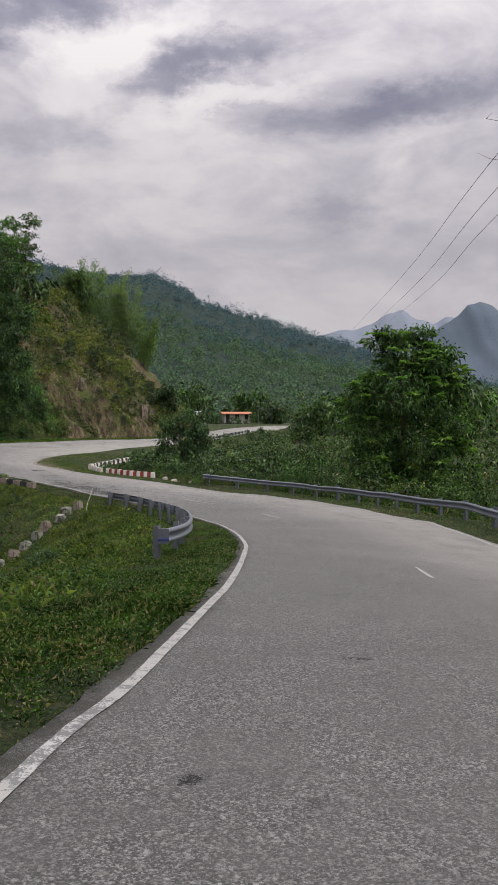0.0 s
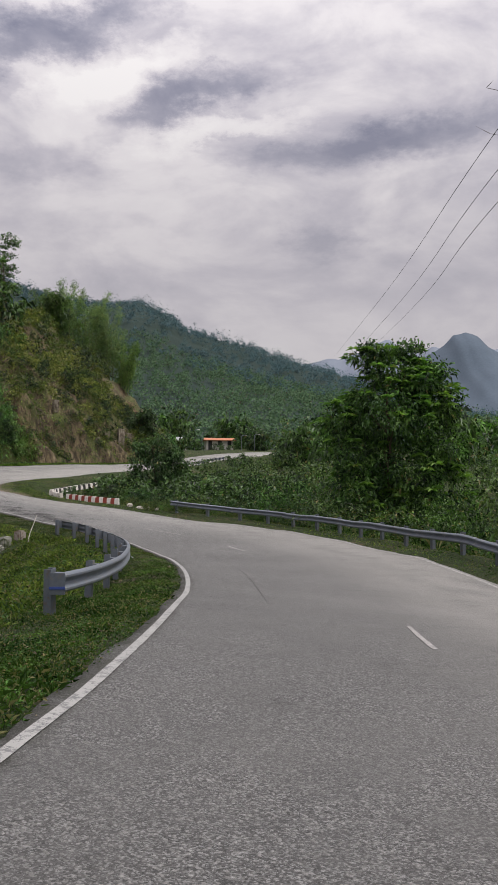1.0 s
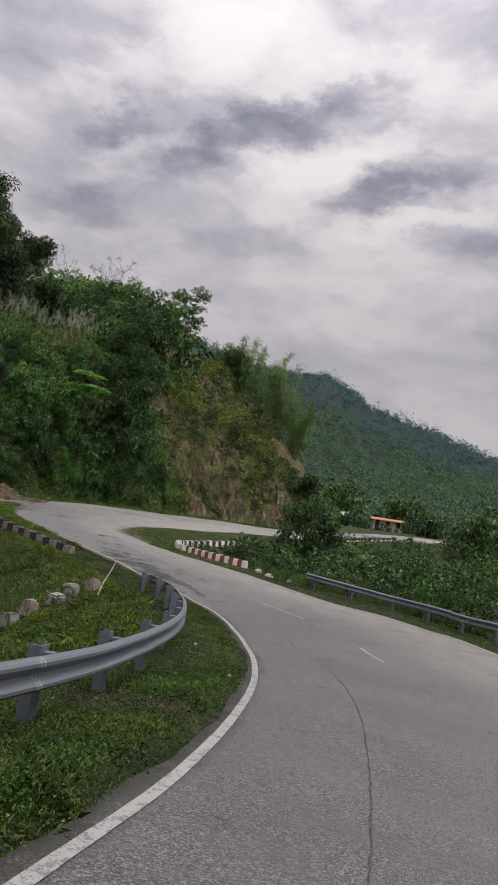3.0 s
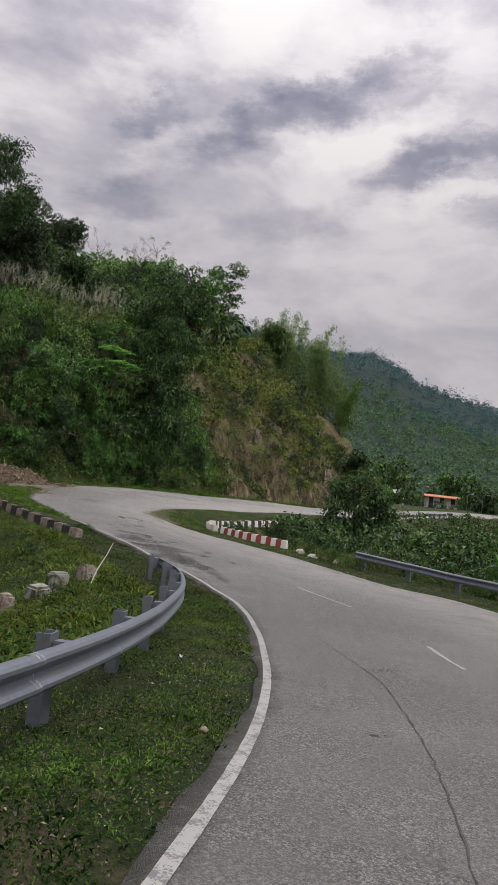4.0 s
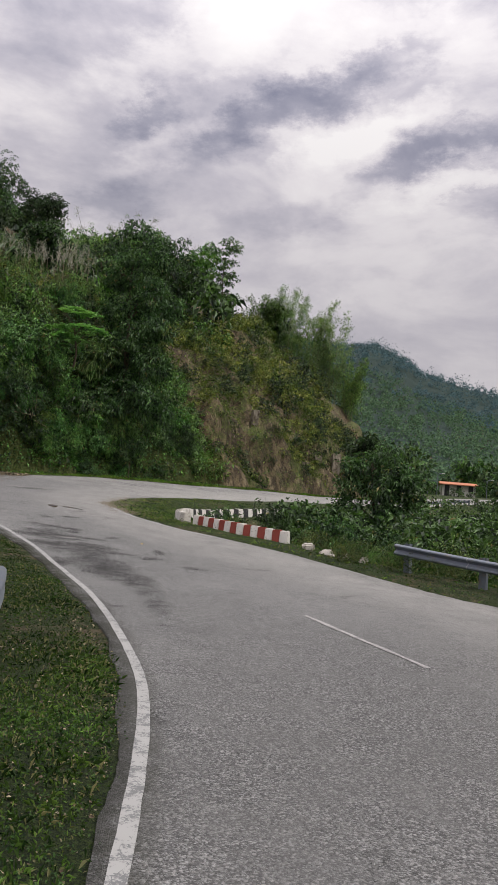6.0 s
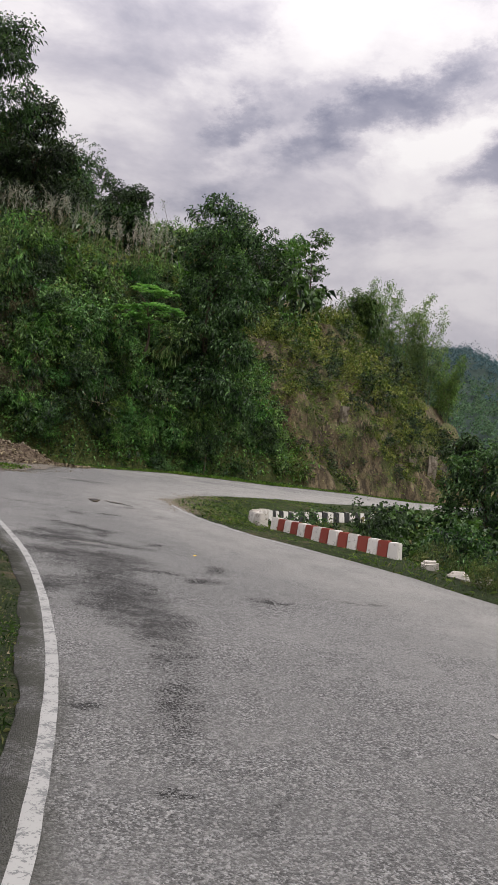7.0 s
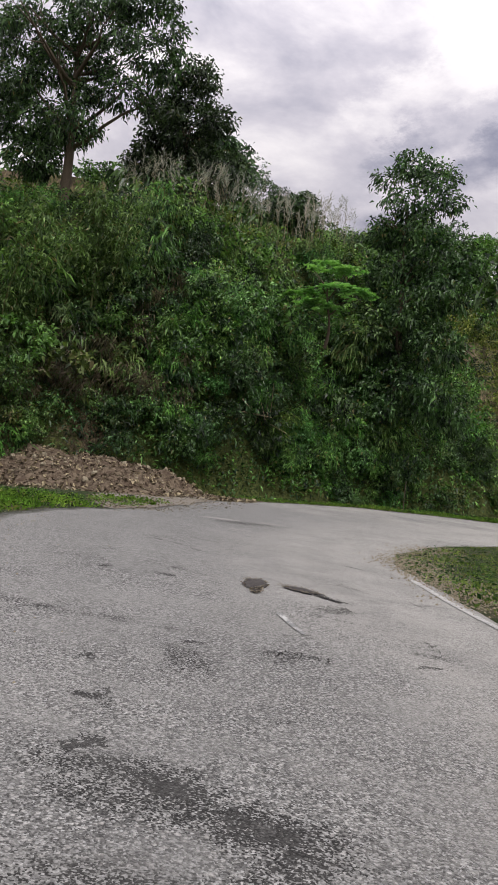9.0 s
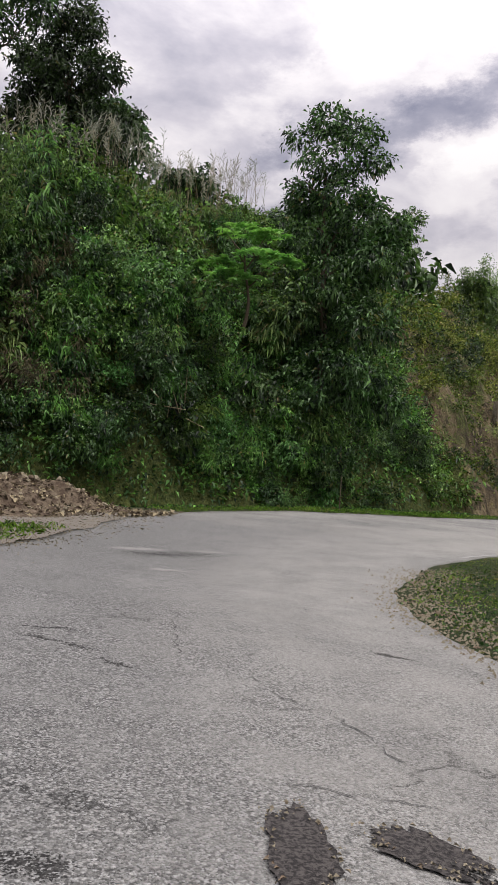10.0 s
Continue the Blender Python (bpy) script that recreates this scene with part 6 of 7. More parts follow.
# scrub along the lower side of the upper road
edge_ = RIGHT_EDGE[RIGHT_EDGE[:, 1] > 86]
for off_, lo, hi in ((-2.4, 0.30, 0.45), (-4.2, 0.45, 0.65), (-6.5, 0.5, 0.8)):
    for p in offset(edge_, off_)[::5]:
        x_, y_ = p + RNG.uniform(-0.6, 0.6, 2)
        grow = RNG.uniform(lo, hi) * (1.6 if x_ > 6 else 1.0)
        plant(RNG.choice(["fieldfar", "fieldfar", "darkfar"]), x_, y_, gz(x_, y_) - 0.2, grow, 0.9, single=False)
# far bushes and trees of the valley floor
for q in range(110):
    x_, y_ = RNG.uniform(-14, 70), RNG.uniform(104, 190)
    d, _, sd = to_line(np.array([x_]), np.array([y_]), RIGHT_EDGE[::3])
    d2, _, _ = to_line(np.array([x_]), np.array([y_]), LEFT_EDGE[::3])
    if d[0] < 4 or d2[0] < 5 or (-9 < x_ < 6 and y_ < 175):
        continue
    plant(RNG.choice(["fieldfar", "darkfar", "midfar"]), x_, y_, gz(x_, y_) - 0.3, RNG.uniform(1.2, 2.6), 1.2, single=False)
# the gully
for q in range(46):
    x_, y_ = RNG.uniform(-17, -8.2), RNG.uniform(29, 42)
    d2, _, s2 = to_line(np.array([x_]), np.array([y_]), LEFT_EDGE[::3])
    dw = float(to_line(np.array([x_]), np.array([y_]), west_row[::8])[0][0])
    if s2[0] < 0 or d2[0] < 3.2 or dw < 1.0:
        continue
    g_ = gz(x_, y_) - 0.15
    k_ = float(np.clip((float(np.interp(y_, ALONG, HEIGHT)) - 0.25 - g_) / 2.4, 0.22, 0.75))
    plant("dark" if q % 2 else "field", x_, y_, g_, k_, 1.0)
for q in range(120):
    x_, y_ = RNG.uniform(-22, -4), RNG.uniform(14, 41.5)
    d2, _, s2 = to_line(np.array([x_]), np.array([y_]), LEFT_EDGE[::3])
    if s2[0] < 0 or d2[0] < 4.2:
        continue
    plant("field" if RNG.random() < 0.6 else "dark", x_, y_, gz(x_, y_) - 0.2, RNG.uniform(0.3, 0.65) * (0.6 if d2[0] < 5.5 else 1.0), 0.8)

NAMES = {"scrub": "dark green scrub over the earth cut", "fresh": "bright leafy shrubs on the cliff", "dark": "thicket of dark green shrubs on the hill", "mid": "thicket of leafy green shrubs", "hang": "thicket of drooping bamboo on the hill", "olive": "olive scrub over the dry earth cut",
         "yellow": "yellowish scrub over the dry earth cut", "field": "overgrown bushes across the valley field", "fieldolive": "olive bushes across the valley field"}
for kind in ("dark", "mid", "hang", "field"):
    NAMES[kind + "far"] = "distant " + NAMES[kind]
for kind, members in HEAP.items():
    vs, fs, base = [], [], 0
    for me, m in members:
        co = np.empty(len(me.vertices) * 3, dtype=np.float32)
        me.vertices.foreach_get("co", co)
        ix = np.empty(len(me.loops), dtype=np.int32)
        me.loops.foreach_get("vertex_index", ix)
        mm = np.array(m)
        vs.append(co.reshape(-1, 3) @ mm[:3, :3].T + mm[:3, 3])
        tri = ix.reshape(-1, 2, 3) if len(ix) % 6 == 0 else ix.reshape(-1, 1, 3)
        if kind in ("mid", "dark", "hang", "fieldfar", "olive"):
            tri = tri[RNG.random(len(tri)) < 0.72]
        fs.append(tri.reshape(-1, 3) + base)
        base += len(me.vertices)
    thing("thicket", mesh_of("thicket", np.vstack(vs), np.vstack(fs), KIND[kind, 1].materials[0]), NAMES[kind], "scrub", kind="stuff")

# ---- weeds and grass of the verges ----


def verge_points(n, box, keep):
    x, y = RNG.uniform(box[0], box[1], n), RNG.uniform(box[2], box[3], n)
    dl, _, sl = to_line(x, y, LEFT_EDGE[::3])
    dr, _, sr = to_line(x, y, RIGHT_EDGE[::3])
    road = inside(x, y, ROAD_POLY)
    ok = ~road & keep(x, y, dl, dr)
    return x[ok], y[ok]


def weeds(name, label, x, y, blade, leaf, tall, blades=None):
    """Blades and small broad leaves growing from the given places."""
    z = ground_z(x, y)
    n = len(x)
    lush = 0.80 + 0.42 * wave(x, y, 1.5, 6) + 0.32 * wave(x, y, 0.45, 2)
    ok = lush > RNG.uniform(0.0, 0.60, n)
    x, y, z, lush = x[ok], y[ok], z[ok], np.clip(lush[ok], 0.62, 1.4)
    n = len(x)
    half = RNG.random(n) < 0.58 + 0.30 * wave(x, y, 2.2, 3)
    at = np.stack([x, y, z - 0.015], 1)
    w = RNG.normal(0, 0.55, (n, 3)) + [0, 0, 1.0]
    w[:, 2] = np.abs(w[:, 2])
    g = mesh_of(name, *leaf_mesh(at[half], w[half], blade * lush[half] * RNG.uniform(0.5, 1.4, half.sum()) * tall, 0.006 + 0.05 * blade, 0.35, 0.3), blades or GRASS)
    thing(name, g, label[0], "grass", kind="stuff")
    rest = ~half
    up = at[rest] + np.stack([RNG.normal(0, 0.03, rest.sum()), RNG.normal(0, 0.03, rest.sum()), RNG.uniform(0.0, 0.75, rest.sum()) * blade * tall * lush[rest]], 1)
    w2 = RNG.normal(0, 1, (rest.sum(), 3)) * [1, 1, 0.4] + [0, 0, 0.25]
    h = mesh_of("weeds", *leaf_mesh(up, w2, leaf * lush[rest] * RNG.uniform(0.6, 1.4, rest.sum()), leaf * 0.6, 0.2, 0.15), WEED)
    thing("weeds", h, label[1], "weeds", kind="stuff")


NEAR = ("short green grass on the road verge", "low broad-leaved weeds on the road verge")
x, y = verge_points(560000, (-12.5, 0.2, 0.0, 43.0), lambda x, y, dl, dr: (dl < dr) & (dl > 0.0) & (dl < 2.6))
weeds("grass", NEAR, x, y, 0.085, 0.021, 1.0)
x, y = verge_points(95000, (-4.2, 0.3, 4.0, 16.0), lambda x, y, dl, dr: (dl < dr) & (dl > 0.0) & (dl < 2.2))
weeds("grass", ("coarse grass at the road edge", "coarse low weeds at the road edge"), x, y, 0.10, 0.034, 1.1)
x, y = verge_points(180000, (-4.2, 0.1, 15.0, 34.0), lambda x, y, dl, dr: (dl < dr) & (dl > 0.02) & (dl < 1.9))
weeds("grass", ("fine short grass beside the crash barrier", "small creeping weeds beside the crash barrier"), x, y, 0.065, 0.018, 1.0, GRASS_BRIGHT)
x, y = verge_points(210000, (-18, -1.0, 0.0, 46), lambda x, y, dl, dr: (dl < dr) & (dl > 1.7) & (dl < 12))
weeds("grass", ("long grass in the gully", "rank green weeds in the gully"), x, y, 0.22, 0.07, 1.2, GRASS_BRIGHT)
x, y = verge_points(90000, (-18, 10, 10, 60), lambda x, y, dl, dr: (dr < dl) & (dr > 0.05) & (dr < 2.6))
weeds("grass", ("grass below the crash barrier", "weeds below the crash barrier"), x, y, 0.14, 0.075, 1.0, GRASS_BRIGHT)
x, y = verge_points(115000, (-17, -6, 46, 68), lambda x, y, dl, dr: (dr < dl) & (dr > 0.25) & (dr < 4.5))
weeds("grass", ("short trampled grass on the traffic island", "small weeds on the traffic island"), x, y, 0.09, 0.03, 0.8, GRASS_BRIGHT)
x, y = verge_points(520000, (-32, -8, 44, 108), lambda x, y, dl, dr: (dl < dr) & (dl > 0.08) & (dl < 1.7) & (np.hypot((x + 27.0) / 4.6, (y - 60.8) / 6.2) > 1))
weeds("grass", ("bright green grass at the foot of the hill", "green weeds at the foot of the hill"), x, y, 0.17, 0.06, 1.1, GRASS_FRESH)
x, y = verge_points(42000, (-10, 20, 14, 60), lambda x, y, dl, dr: (dr < dl) & (dr > 2.0) & (dr < 7))
weeds("grass", ("tall grass among the bushes", "tall weeds among the bushes"), x, y, 0.45, 0.14, 1.3)

# ---- the rubble heap at the bend ----


def heap_z(x, y):
    """A low spill of soil at the road's edge, climbing towards the slope behind it."""
    u, v = (x + 29.2) * 0.80 + (y - 61.2) * -0.6, (x + 29.2) * 0.6 + (y - 61.2) * 0.8
    lobes = 1 + 0.14 * np.sin(3 * np.arctan2(v, u) + 0.7) + 0.09 * np.sin(7 * np.arctan2(v, u)) + 0.05 * np.sin(13 * np.arctan2(v, u))
    r = np.hypot(u / 4.4, v / 5.6) / lobes
    q = np.clip(1 - r, 0, 1)
    rise = 0.75 * q ** 1.1 + 0.35 * smooth(q, 0.18, 0.42) + 1.5 * smooth(-u, 0.6, 4.0) * smooth(-v, -3.5, 2.5) * smooth(q, 0.02, 0.3)
    lumps = 0.16 * wave(x, y, 0.55, 4) + 0.13 * wave(x, y, 0.22, 9) + 0.07 * wave(x, y, 0.09, 3)
    return road_z(x, y) + 0.015 + rise + lumps * smooth(q, 0.0, 0.3) - 0.25 * (r > 1.02), r


v, f = sheet(np.arange(-36.5, -21.5, 0.14), np.arange(52, 71, 0.14), lambda x, y: heap_z(x, y)[0])
_, r = heap_z(v[:, 0], v[:, 1])
f = f[(r[f] < 1.04).all(axis=1)]
thing("earth_mound", mesh_of("earth_mound", v, f, GRAVEL, False), "low mound of brown stony soil from a small landslip", "earth mound")


def stone_mesh(size, mat, squash=0.7):
    bm = bmesh.new()
    bmesh.ops.create_icosphere(bm, subdivisions=1, radius=size)
    for q in bm.verts:
        q.co *= RNG.uniform(0.7, 1.2)
        q.co.z *= squash
    return from_bm("stone", bm, mat)


STONES = [stone_mesh(s, STONE if k % 2 else GRAVEL) for k, s in enumerate((0.05, 0.07, 0.10, 0.15))]
for q in range(290):
    a, r = RNG.uniform(0, 2 * np.pi), RNG.random() ** 0.5
    u, w = 4.3 * r * math.cos(a), 5.5 * r * math.sin(a)
    x_, y_ = -29.2 + 0.8 * u + 0.6 * w, 61.2 - 0.6 * u + 0.8 * w
    z_ = float(heap_z(np.array([x_]), np.array([y_]))[0][0])
    thing("stone", STONES[int(RNG.integers(4) if r < 0.8 else RNG.integers(2))], "angular pale brown stone on the earth mound", "stone", pose(x_, y_, z_ + 0.02, *RNG.uniform(0, 360, 3)), "stones of the earth mound")
# crumbs, splinters and dead leaves strewn over the mound
for mat, label, n_, lo, hi in ((STONE, "pale crumbs and splinters strewn over the mound", 4200, 0.03, 0.13), (DRY, "dead leaves and twigs strewn over the mound", 2600, 0.05, 0.20), (GRAVEL, "brown clods strewn over the mound", 3000, 0.05, 0.18)):
    a, r = RNG.uniform(0, 2 * np.pi, n_), RNG.random(n_) ** 0.5
    u, w = 4.9 * r * np.cos(a), 6.2 * r * np.sin(a)
    x, y = -29.2 + 0.8 * u + 0.6 * w, 61.2 - 0.6 * u + 0.8 * w
    at = np.stack([x, y, np.maximum(heap_z(x, y)[0], road_z(x, y)) + 0.01], 1)
    way = RNG.normal(0, 1, (n_, 3)) * [1, 1, 0.35] + [0, 0, 0.1]
    s_ = RNG.uniform(lo, hi, n_)
    thing("debris", mesh_of("debris", *leaf_mesh(at, way, s_, s_ * RNG.uniform(0.3, 0.9, n_), -0.1, 0.5), mat), label, "debris", kind="stuff")
# stony apron between the mound and the road
apron = OUTER[(OUTER[:, 1] > 53.5) & (OUTER[:, 1] < 66.5) & (np.arange(len(OUTER)) < 80)]
wide_ = 2.4 * np.sin(np.linspace(0.12, math.pi - 0.05, len(apron))) + 0.12 * np.sin(np.arange(len(apron)) * 2.1)
out_n = offset(apron, 1.0) - apron
rows = [apron - out_n * (0.10 + 0.10 * np.sin(np.arange(len(apron)) * 1.3) + RNG.uniform(-0.1, 0.1, len(apron)))[:, None]] + [apron + out_n * (wide_ * k_ / 4)[:, None] for k_ in range(5)]
P_ = np.stack(rows, 1).reshape(-1, 2)
z_ = np.maximum(road_z(P_[:, 0], P_[:, 1]) + 0.012 * wave(P_[:, 0], P_[:, 1], 1.1, 3) + 0.012, ground_z(P_[:, 0], P_[:, 1]) + 0.015) + 0.012 * np.abs(wave(P_[:, 0], P_[:, 1], 0.3, 2))
i, j = np.meshgrid(np.arange(len(apron) - 1), np.arange(5), indexing="ij")
k = i * 6 + j
thing("gravel_apron", mesh_of("gravel_apron", np.column_stack([P_, z_]), np.stack([k, k + 6, k + 7, k + 1], -1).reshape(-1, 4), APRON, True), "dusty gravel spread along the road edge", "gravel", kind="structure")
n_ = 3000
i_ = RNG.integers(0, len(apron) - 1, n_)
p_ = apron[i_] + out_n[i_] * (RNG.uniform(-0.5, 1.0, n_) * wide_[i_])[:, None] + RNG.normal(0, 0.25, (n_, 2))
s_ = RNG.uniform(0.015, 0.06, n_)
at = np.column_stack([p_, np.maximum(road_z(p_[:, 0], p_[:, 1]), ground_z(p_[:, 0], p_[:, 1])) + 0.035])
thing("debris", mesh_of("debris", *leaf_mesh(at, RNG.normal(0, 1, (n_, 3)) * [1, 1, 0.3] + [0, 0, 0.1], s_, s_ * 0.7, -0.1, 0.5), STONE), "loose stone chips on the gravel apron", "gravel", kind="stuff")
# loose chippings at the edges of the bend
n = 2600
i_ = RNG.integers(0, len(OUTER) - 45, n)
off = np.abs(RNG.normal(0, 0.8, n))
base = OUTER[i_] + RNG.normal(0, 0.3, (n, 2)) - off[:, None] * 0.0
nrm = offset(OUTER, 1.0) - OUTER
base = base + nrm[i_] * RNG.normal(0.1, 0.5, n)[:, None]
tip_i = RNG.integers(np.argmin(np.abs(RIGHT_EDGE[:, 1] - 50)), np.argmin(np.abs(RIGHT_EDGE[:, 1] - 60)), 3500)
tip_n = offset(RIGHT_EDGE, -1.0) - RIGHT_EDGE
base = np.vstack([base, RIGHT_EDGE[tip_i] + RNG.normal(0, 0.25, (3500, 2)) + tip_n[tip_i] * np.abs(RNG.normal(0.15, 0.40, 3500))[:, None]])
edge_i = RNG.integers(0, len(LEFT_LINE) - 3, 1500)
base = np.vstack([base, offset(LEFT_LINE, 0.33)[edge_i] + RNG.normal(0, 0.09, (1500, 2))])
n = len(base)
s = RNG.uniform(0.004, 0.016, n)
s[2600:6100] *= 1.7
s[6100:] *= 0.6
tet = np.array([(1, 0, -0.3), (-0.5, 0.87, -0.3), (-0.5, -0.87, -0.3), (0.1, 0.1, 0.7)])
z = np.maximum(road_z(base[:, 0], base[:, 1]), ground_z(base[:, 0], base[:, 1])) + 0.012
ang = RNG.uniform(0, 2 * np.pi, n)
rot = np.stack([np.stack([np.cos(ang), -np.sin(ang)], 1), np.stack([np.sin(ang), np.cos(ang)], 1)], 1)
flat = np.einsum("nij,kj->nki", rot, tet[:, :2]) * s[:, None, None]
v = np.concatenate([flat + base[:, None], (z[:, None] + tet[None, :, 2] * s[:, None])[..., None]], 2).reshape(-1, 3)
b = np.arange(n)[:, None] * 4
f = np.concatenate([b + [0, 1, 3], b + [1, 2, 3], b + [2, 0, 3]], 1).reshape(-1, 3)
thing("chippings", mesh_of("chippings", v, f, STONE), "loose pale chippings along the road edges", "gravel", kind="stuff")

# leafy weeds round the toppled kerb stones
for q in range(34):
    i_ = int(RNG.integers(np.argmin(np.abs(RIGHT_EDGE[:, 1] - 42)), np.argmin(np.abs(RIGHT_EDGE[:, 1] - 46.4))))
    p_ = RIGHT_EDGE[i_] + tip_n[i_] * RNG.uniform(0.75, 2.1)
    ob = thing("field_bush", KIND["fieldolive" if q % 3 else "field", q % 3], "yellowish leafy weed beside the kerb stones", "weed", group="weeds of the kerb")
    k_ = RNG.uniform(0.10, 0.26)
    ob.matrix_world = pose(p_[0], p_[1], gz(*p_) - 0.03, 0, 0, RNG.uniform(0, 360)) @ Matrix.Diagonal((k_, k_, k_ * 1.2, 1))

# ---- broken kerb stones, stick, litter ----
for x_, y_, w_, tz in ((-5.05, 46.95, 0.42, 12), (-4.45, 46.55, 0.50, -20), (-4.0, 46.45, 0.36, 30), (-3.45, 46.15, 0.30, 70)):
    me = box_mesh("kerb_stone", (w_ * 0.85, 0.20, 0.17), BLOCK_CHIPPED, 0.045, 0.045, 0.8)
    thing("kerb_stone", me, "toppled white painted kerb stone in the weeds", "kerb stone", pose(x_, y_, gz(x_, y_) - 0.02, RNG.uniform(-12, 12), RNG.uniform(-10, 10), tz), "toppled kerb stones")
for q in range(9):
    s_ = q / 8
    x_, y_ = -7.3 - 2.1 * s_ + RNG.uniform(-0.12, 0.12), 33.2 - 5.0 * s_
    me = box_mesh("concrete_block", (0.46, 0.36, 0.40 + RNG.uniform(-0.08, 0.08)), CONCRETE if q % 3 else BLOCK_OLD, 0.05, 0.04, 0.9)
    thing("concrete_block", me, "rough weathered concrete block in the gully", "concrete block", pose(x_, y_, gz(x_, y_) - 0.08, RNG.uniform(-6, 6), RNG.uniform(-6, 6), 65 + RNG.uniform(-14, 14)), "row of concrete blocks")
# the wall below the weathered kerb
wl = evenly(west_row, 14)
nr = offset(wl, 1.0) - wl
vv = []
for p, m_ in zip(wl, nr):
    zt = float(road_z(p[0], p[1])) - 0.06
    for w_, dz in ((-0.18, 0), (0.22, 0), (0.30, -3.2), (-0.18, -3.2)):
        vv.append((p[0] + m_[0] * w_, p[1] + m_[1] * w_, zt + dz))
i, j = np.meshgrid(np.arange(13), np.arange(4), indexing="ij")
ff = np.stack([i * 4 + j, i * 4 + (j + 1) % 4, (i + 1) * 4 + (j + 1) % 4, (i + 1) * 4 + j], -1).reshape(-1, 4)
ff = np.vstack([ff, [(3, 2, 1, 0), (52, 53, 54, 55)]])
thing("retaining_wall", mesh_of("retaining_wall", np.array(vv), ff, CONCRETE), "dark mossy concrete retaining wall above the gully", "retaining wall", kind="structure")

g_ = gz(-6.7, 32.6)
c = np.array([(-6.75, 32.4, g_ - 0.05), (-6.72, 32.6, g_ + 0.3), (-6.64, 32.85, g_ + 0.65), (-6.60, 33.0, g_ + 0.9)])
thing("stick", mesh_of("stick", *tube(c, (0.014, 0.013, 0.011, 0.008), 6), STICK, True), "bleached wooden stick leaning in the grass", "stick")
bm = bmesh.new()
bmesh.ops.create_icosphere(bm, subdivisions=3, radius=0.032)
for q in bm.verts:
    q.co += q.co.normalized() * 0.005 * math.sin(70 * q.co.x + 40 * q.co.y) - Vector((0, 0, 0.25 * q.co.z))
thing("stone", from_bm("stone", bm, STONE, True), "round pale stone in the verge grass", "stone", pose(-0.78, 22.05, gz(-0.78, 22.05) + 0.03))
bm = bmesh.new()
bmesh.ops.create_grid(bm, x_segments=5, y_segments=4, size=0.02)
for q in bm.verts:
    q.co.z += RNG.uniform(-0.012, 0.012)
thing("wrapper", from_bm("wrapper", bm, plain("foil_wrapper", (0.55, 0.60, 0.72), 0.35, 0.4, 20.0, 0.3)), "crumpled silvery wrapper in the grass", "litter", pose(-2.02, 25.06, gz(-2.02, 25.06) + 0.04, 25, 10, 30))

# a long sealed joint
seam = spline([(1.25, 16.2), (1.2, 18.0), (1.1, 19.8), (0.88, 22.2), (0.5, 24.3), (-0.05, 26.4), (-1.3, 29.5)], 0.15)
thing("sealed_crack", mesh_of("sealed_crack", *ribbon(seam + RNG.normal(0, 0.006, seam.shape), 0.012, 0.006, 0.004), TAR), "long dark sealed crack in the asphalt", "road damage", kind="structure")

# short jagged cracks in the bend
CRACKS = [[(-14.55, 50.3), (-14.3, 50.16), (-14.09, 49.96), (-13.8, 49.86), (-13.49, 49.67), (-13.2, 49.3)], [(-14.25, 49.75), (-14.0, 49.72), (-13.86, 49.88)], [(-15.19, 50.46), (-15.5, 50.9), (-15.9, 51.5), (-16.29, 52.23)],
          [(-15.74, 54.4), (-15.7, 54.0), (-15.5, 53.6)], [(-13.55, 48.7), (-13.2, 48.75), (-12.9, 48.9)], [(-9.1, 42.85), (-8.7, 43.0), (-8.4, 43.1)], [(-12.4, 47.2), (-12.0, 47.7), (-11.8, 48.3)], [(-7.87, 42.8), (-7.48, 42.29), (-7.18, 42.05), (-6.94, 41.8), (-6.65, 41.54)], [(-7.09, 41.07), (-6.91, 40.96), (-6.72, 41.14)]]
CRACK_SET = tagged(new("road_cracks"), "short jagged dark cracks in the asphalt", "road damage", kind="structure")
for run in CRACKS:
    jag = spline(run, 0.07)
    jag = jag + RNG.normal(0, 0.028, jag.shape)
    part("crack", mesh_of("crack", *ribbon(jag, 0.006, 0.006, 0.004), TAR), CRACK_SET)
# ragged places where the top course has broken out
BROKEN = plain("broken_road_base", (0.092, 0.082, 0.078), 0.95, 0.9, 22.0, 0.0, 0.02, (0.020, 0.018, 0.018), 0.52)


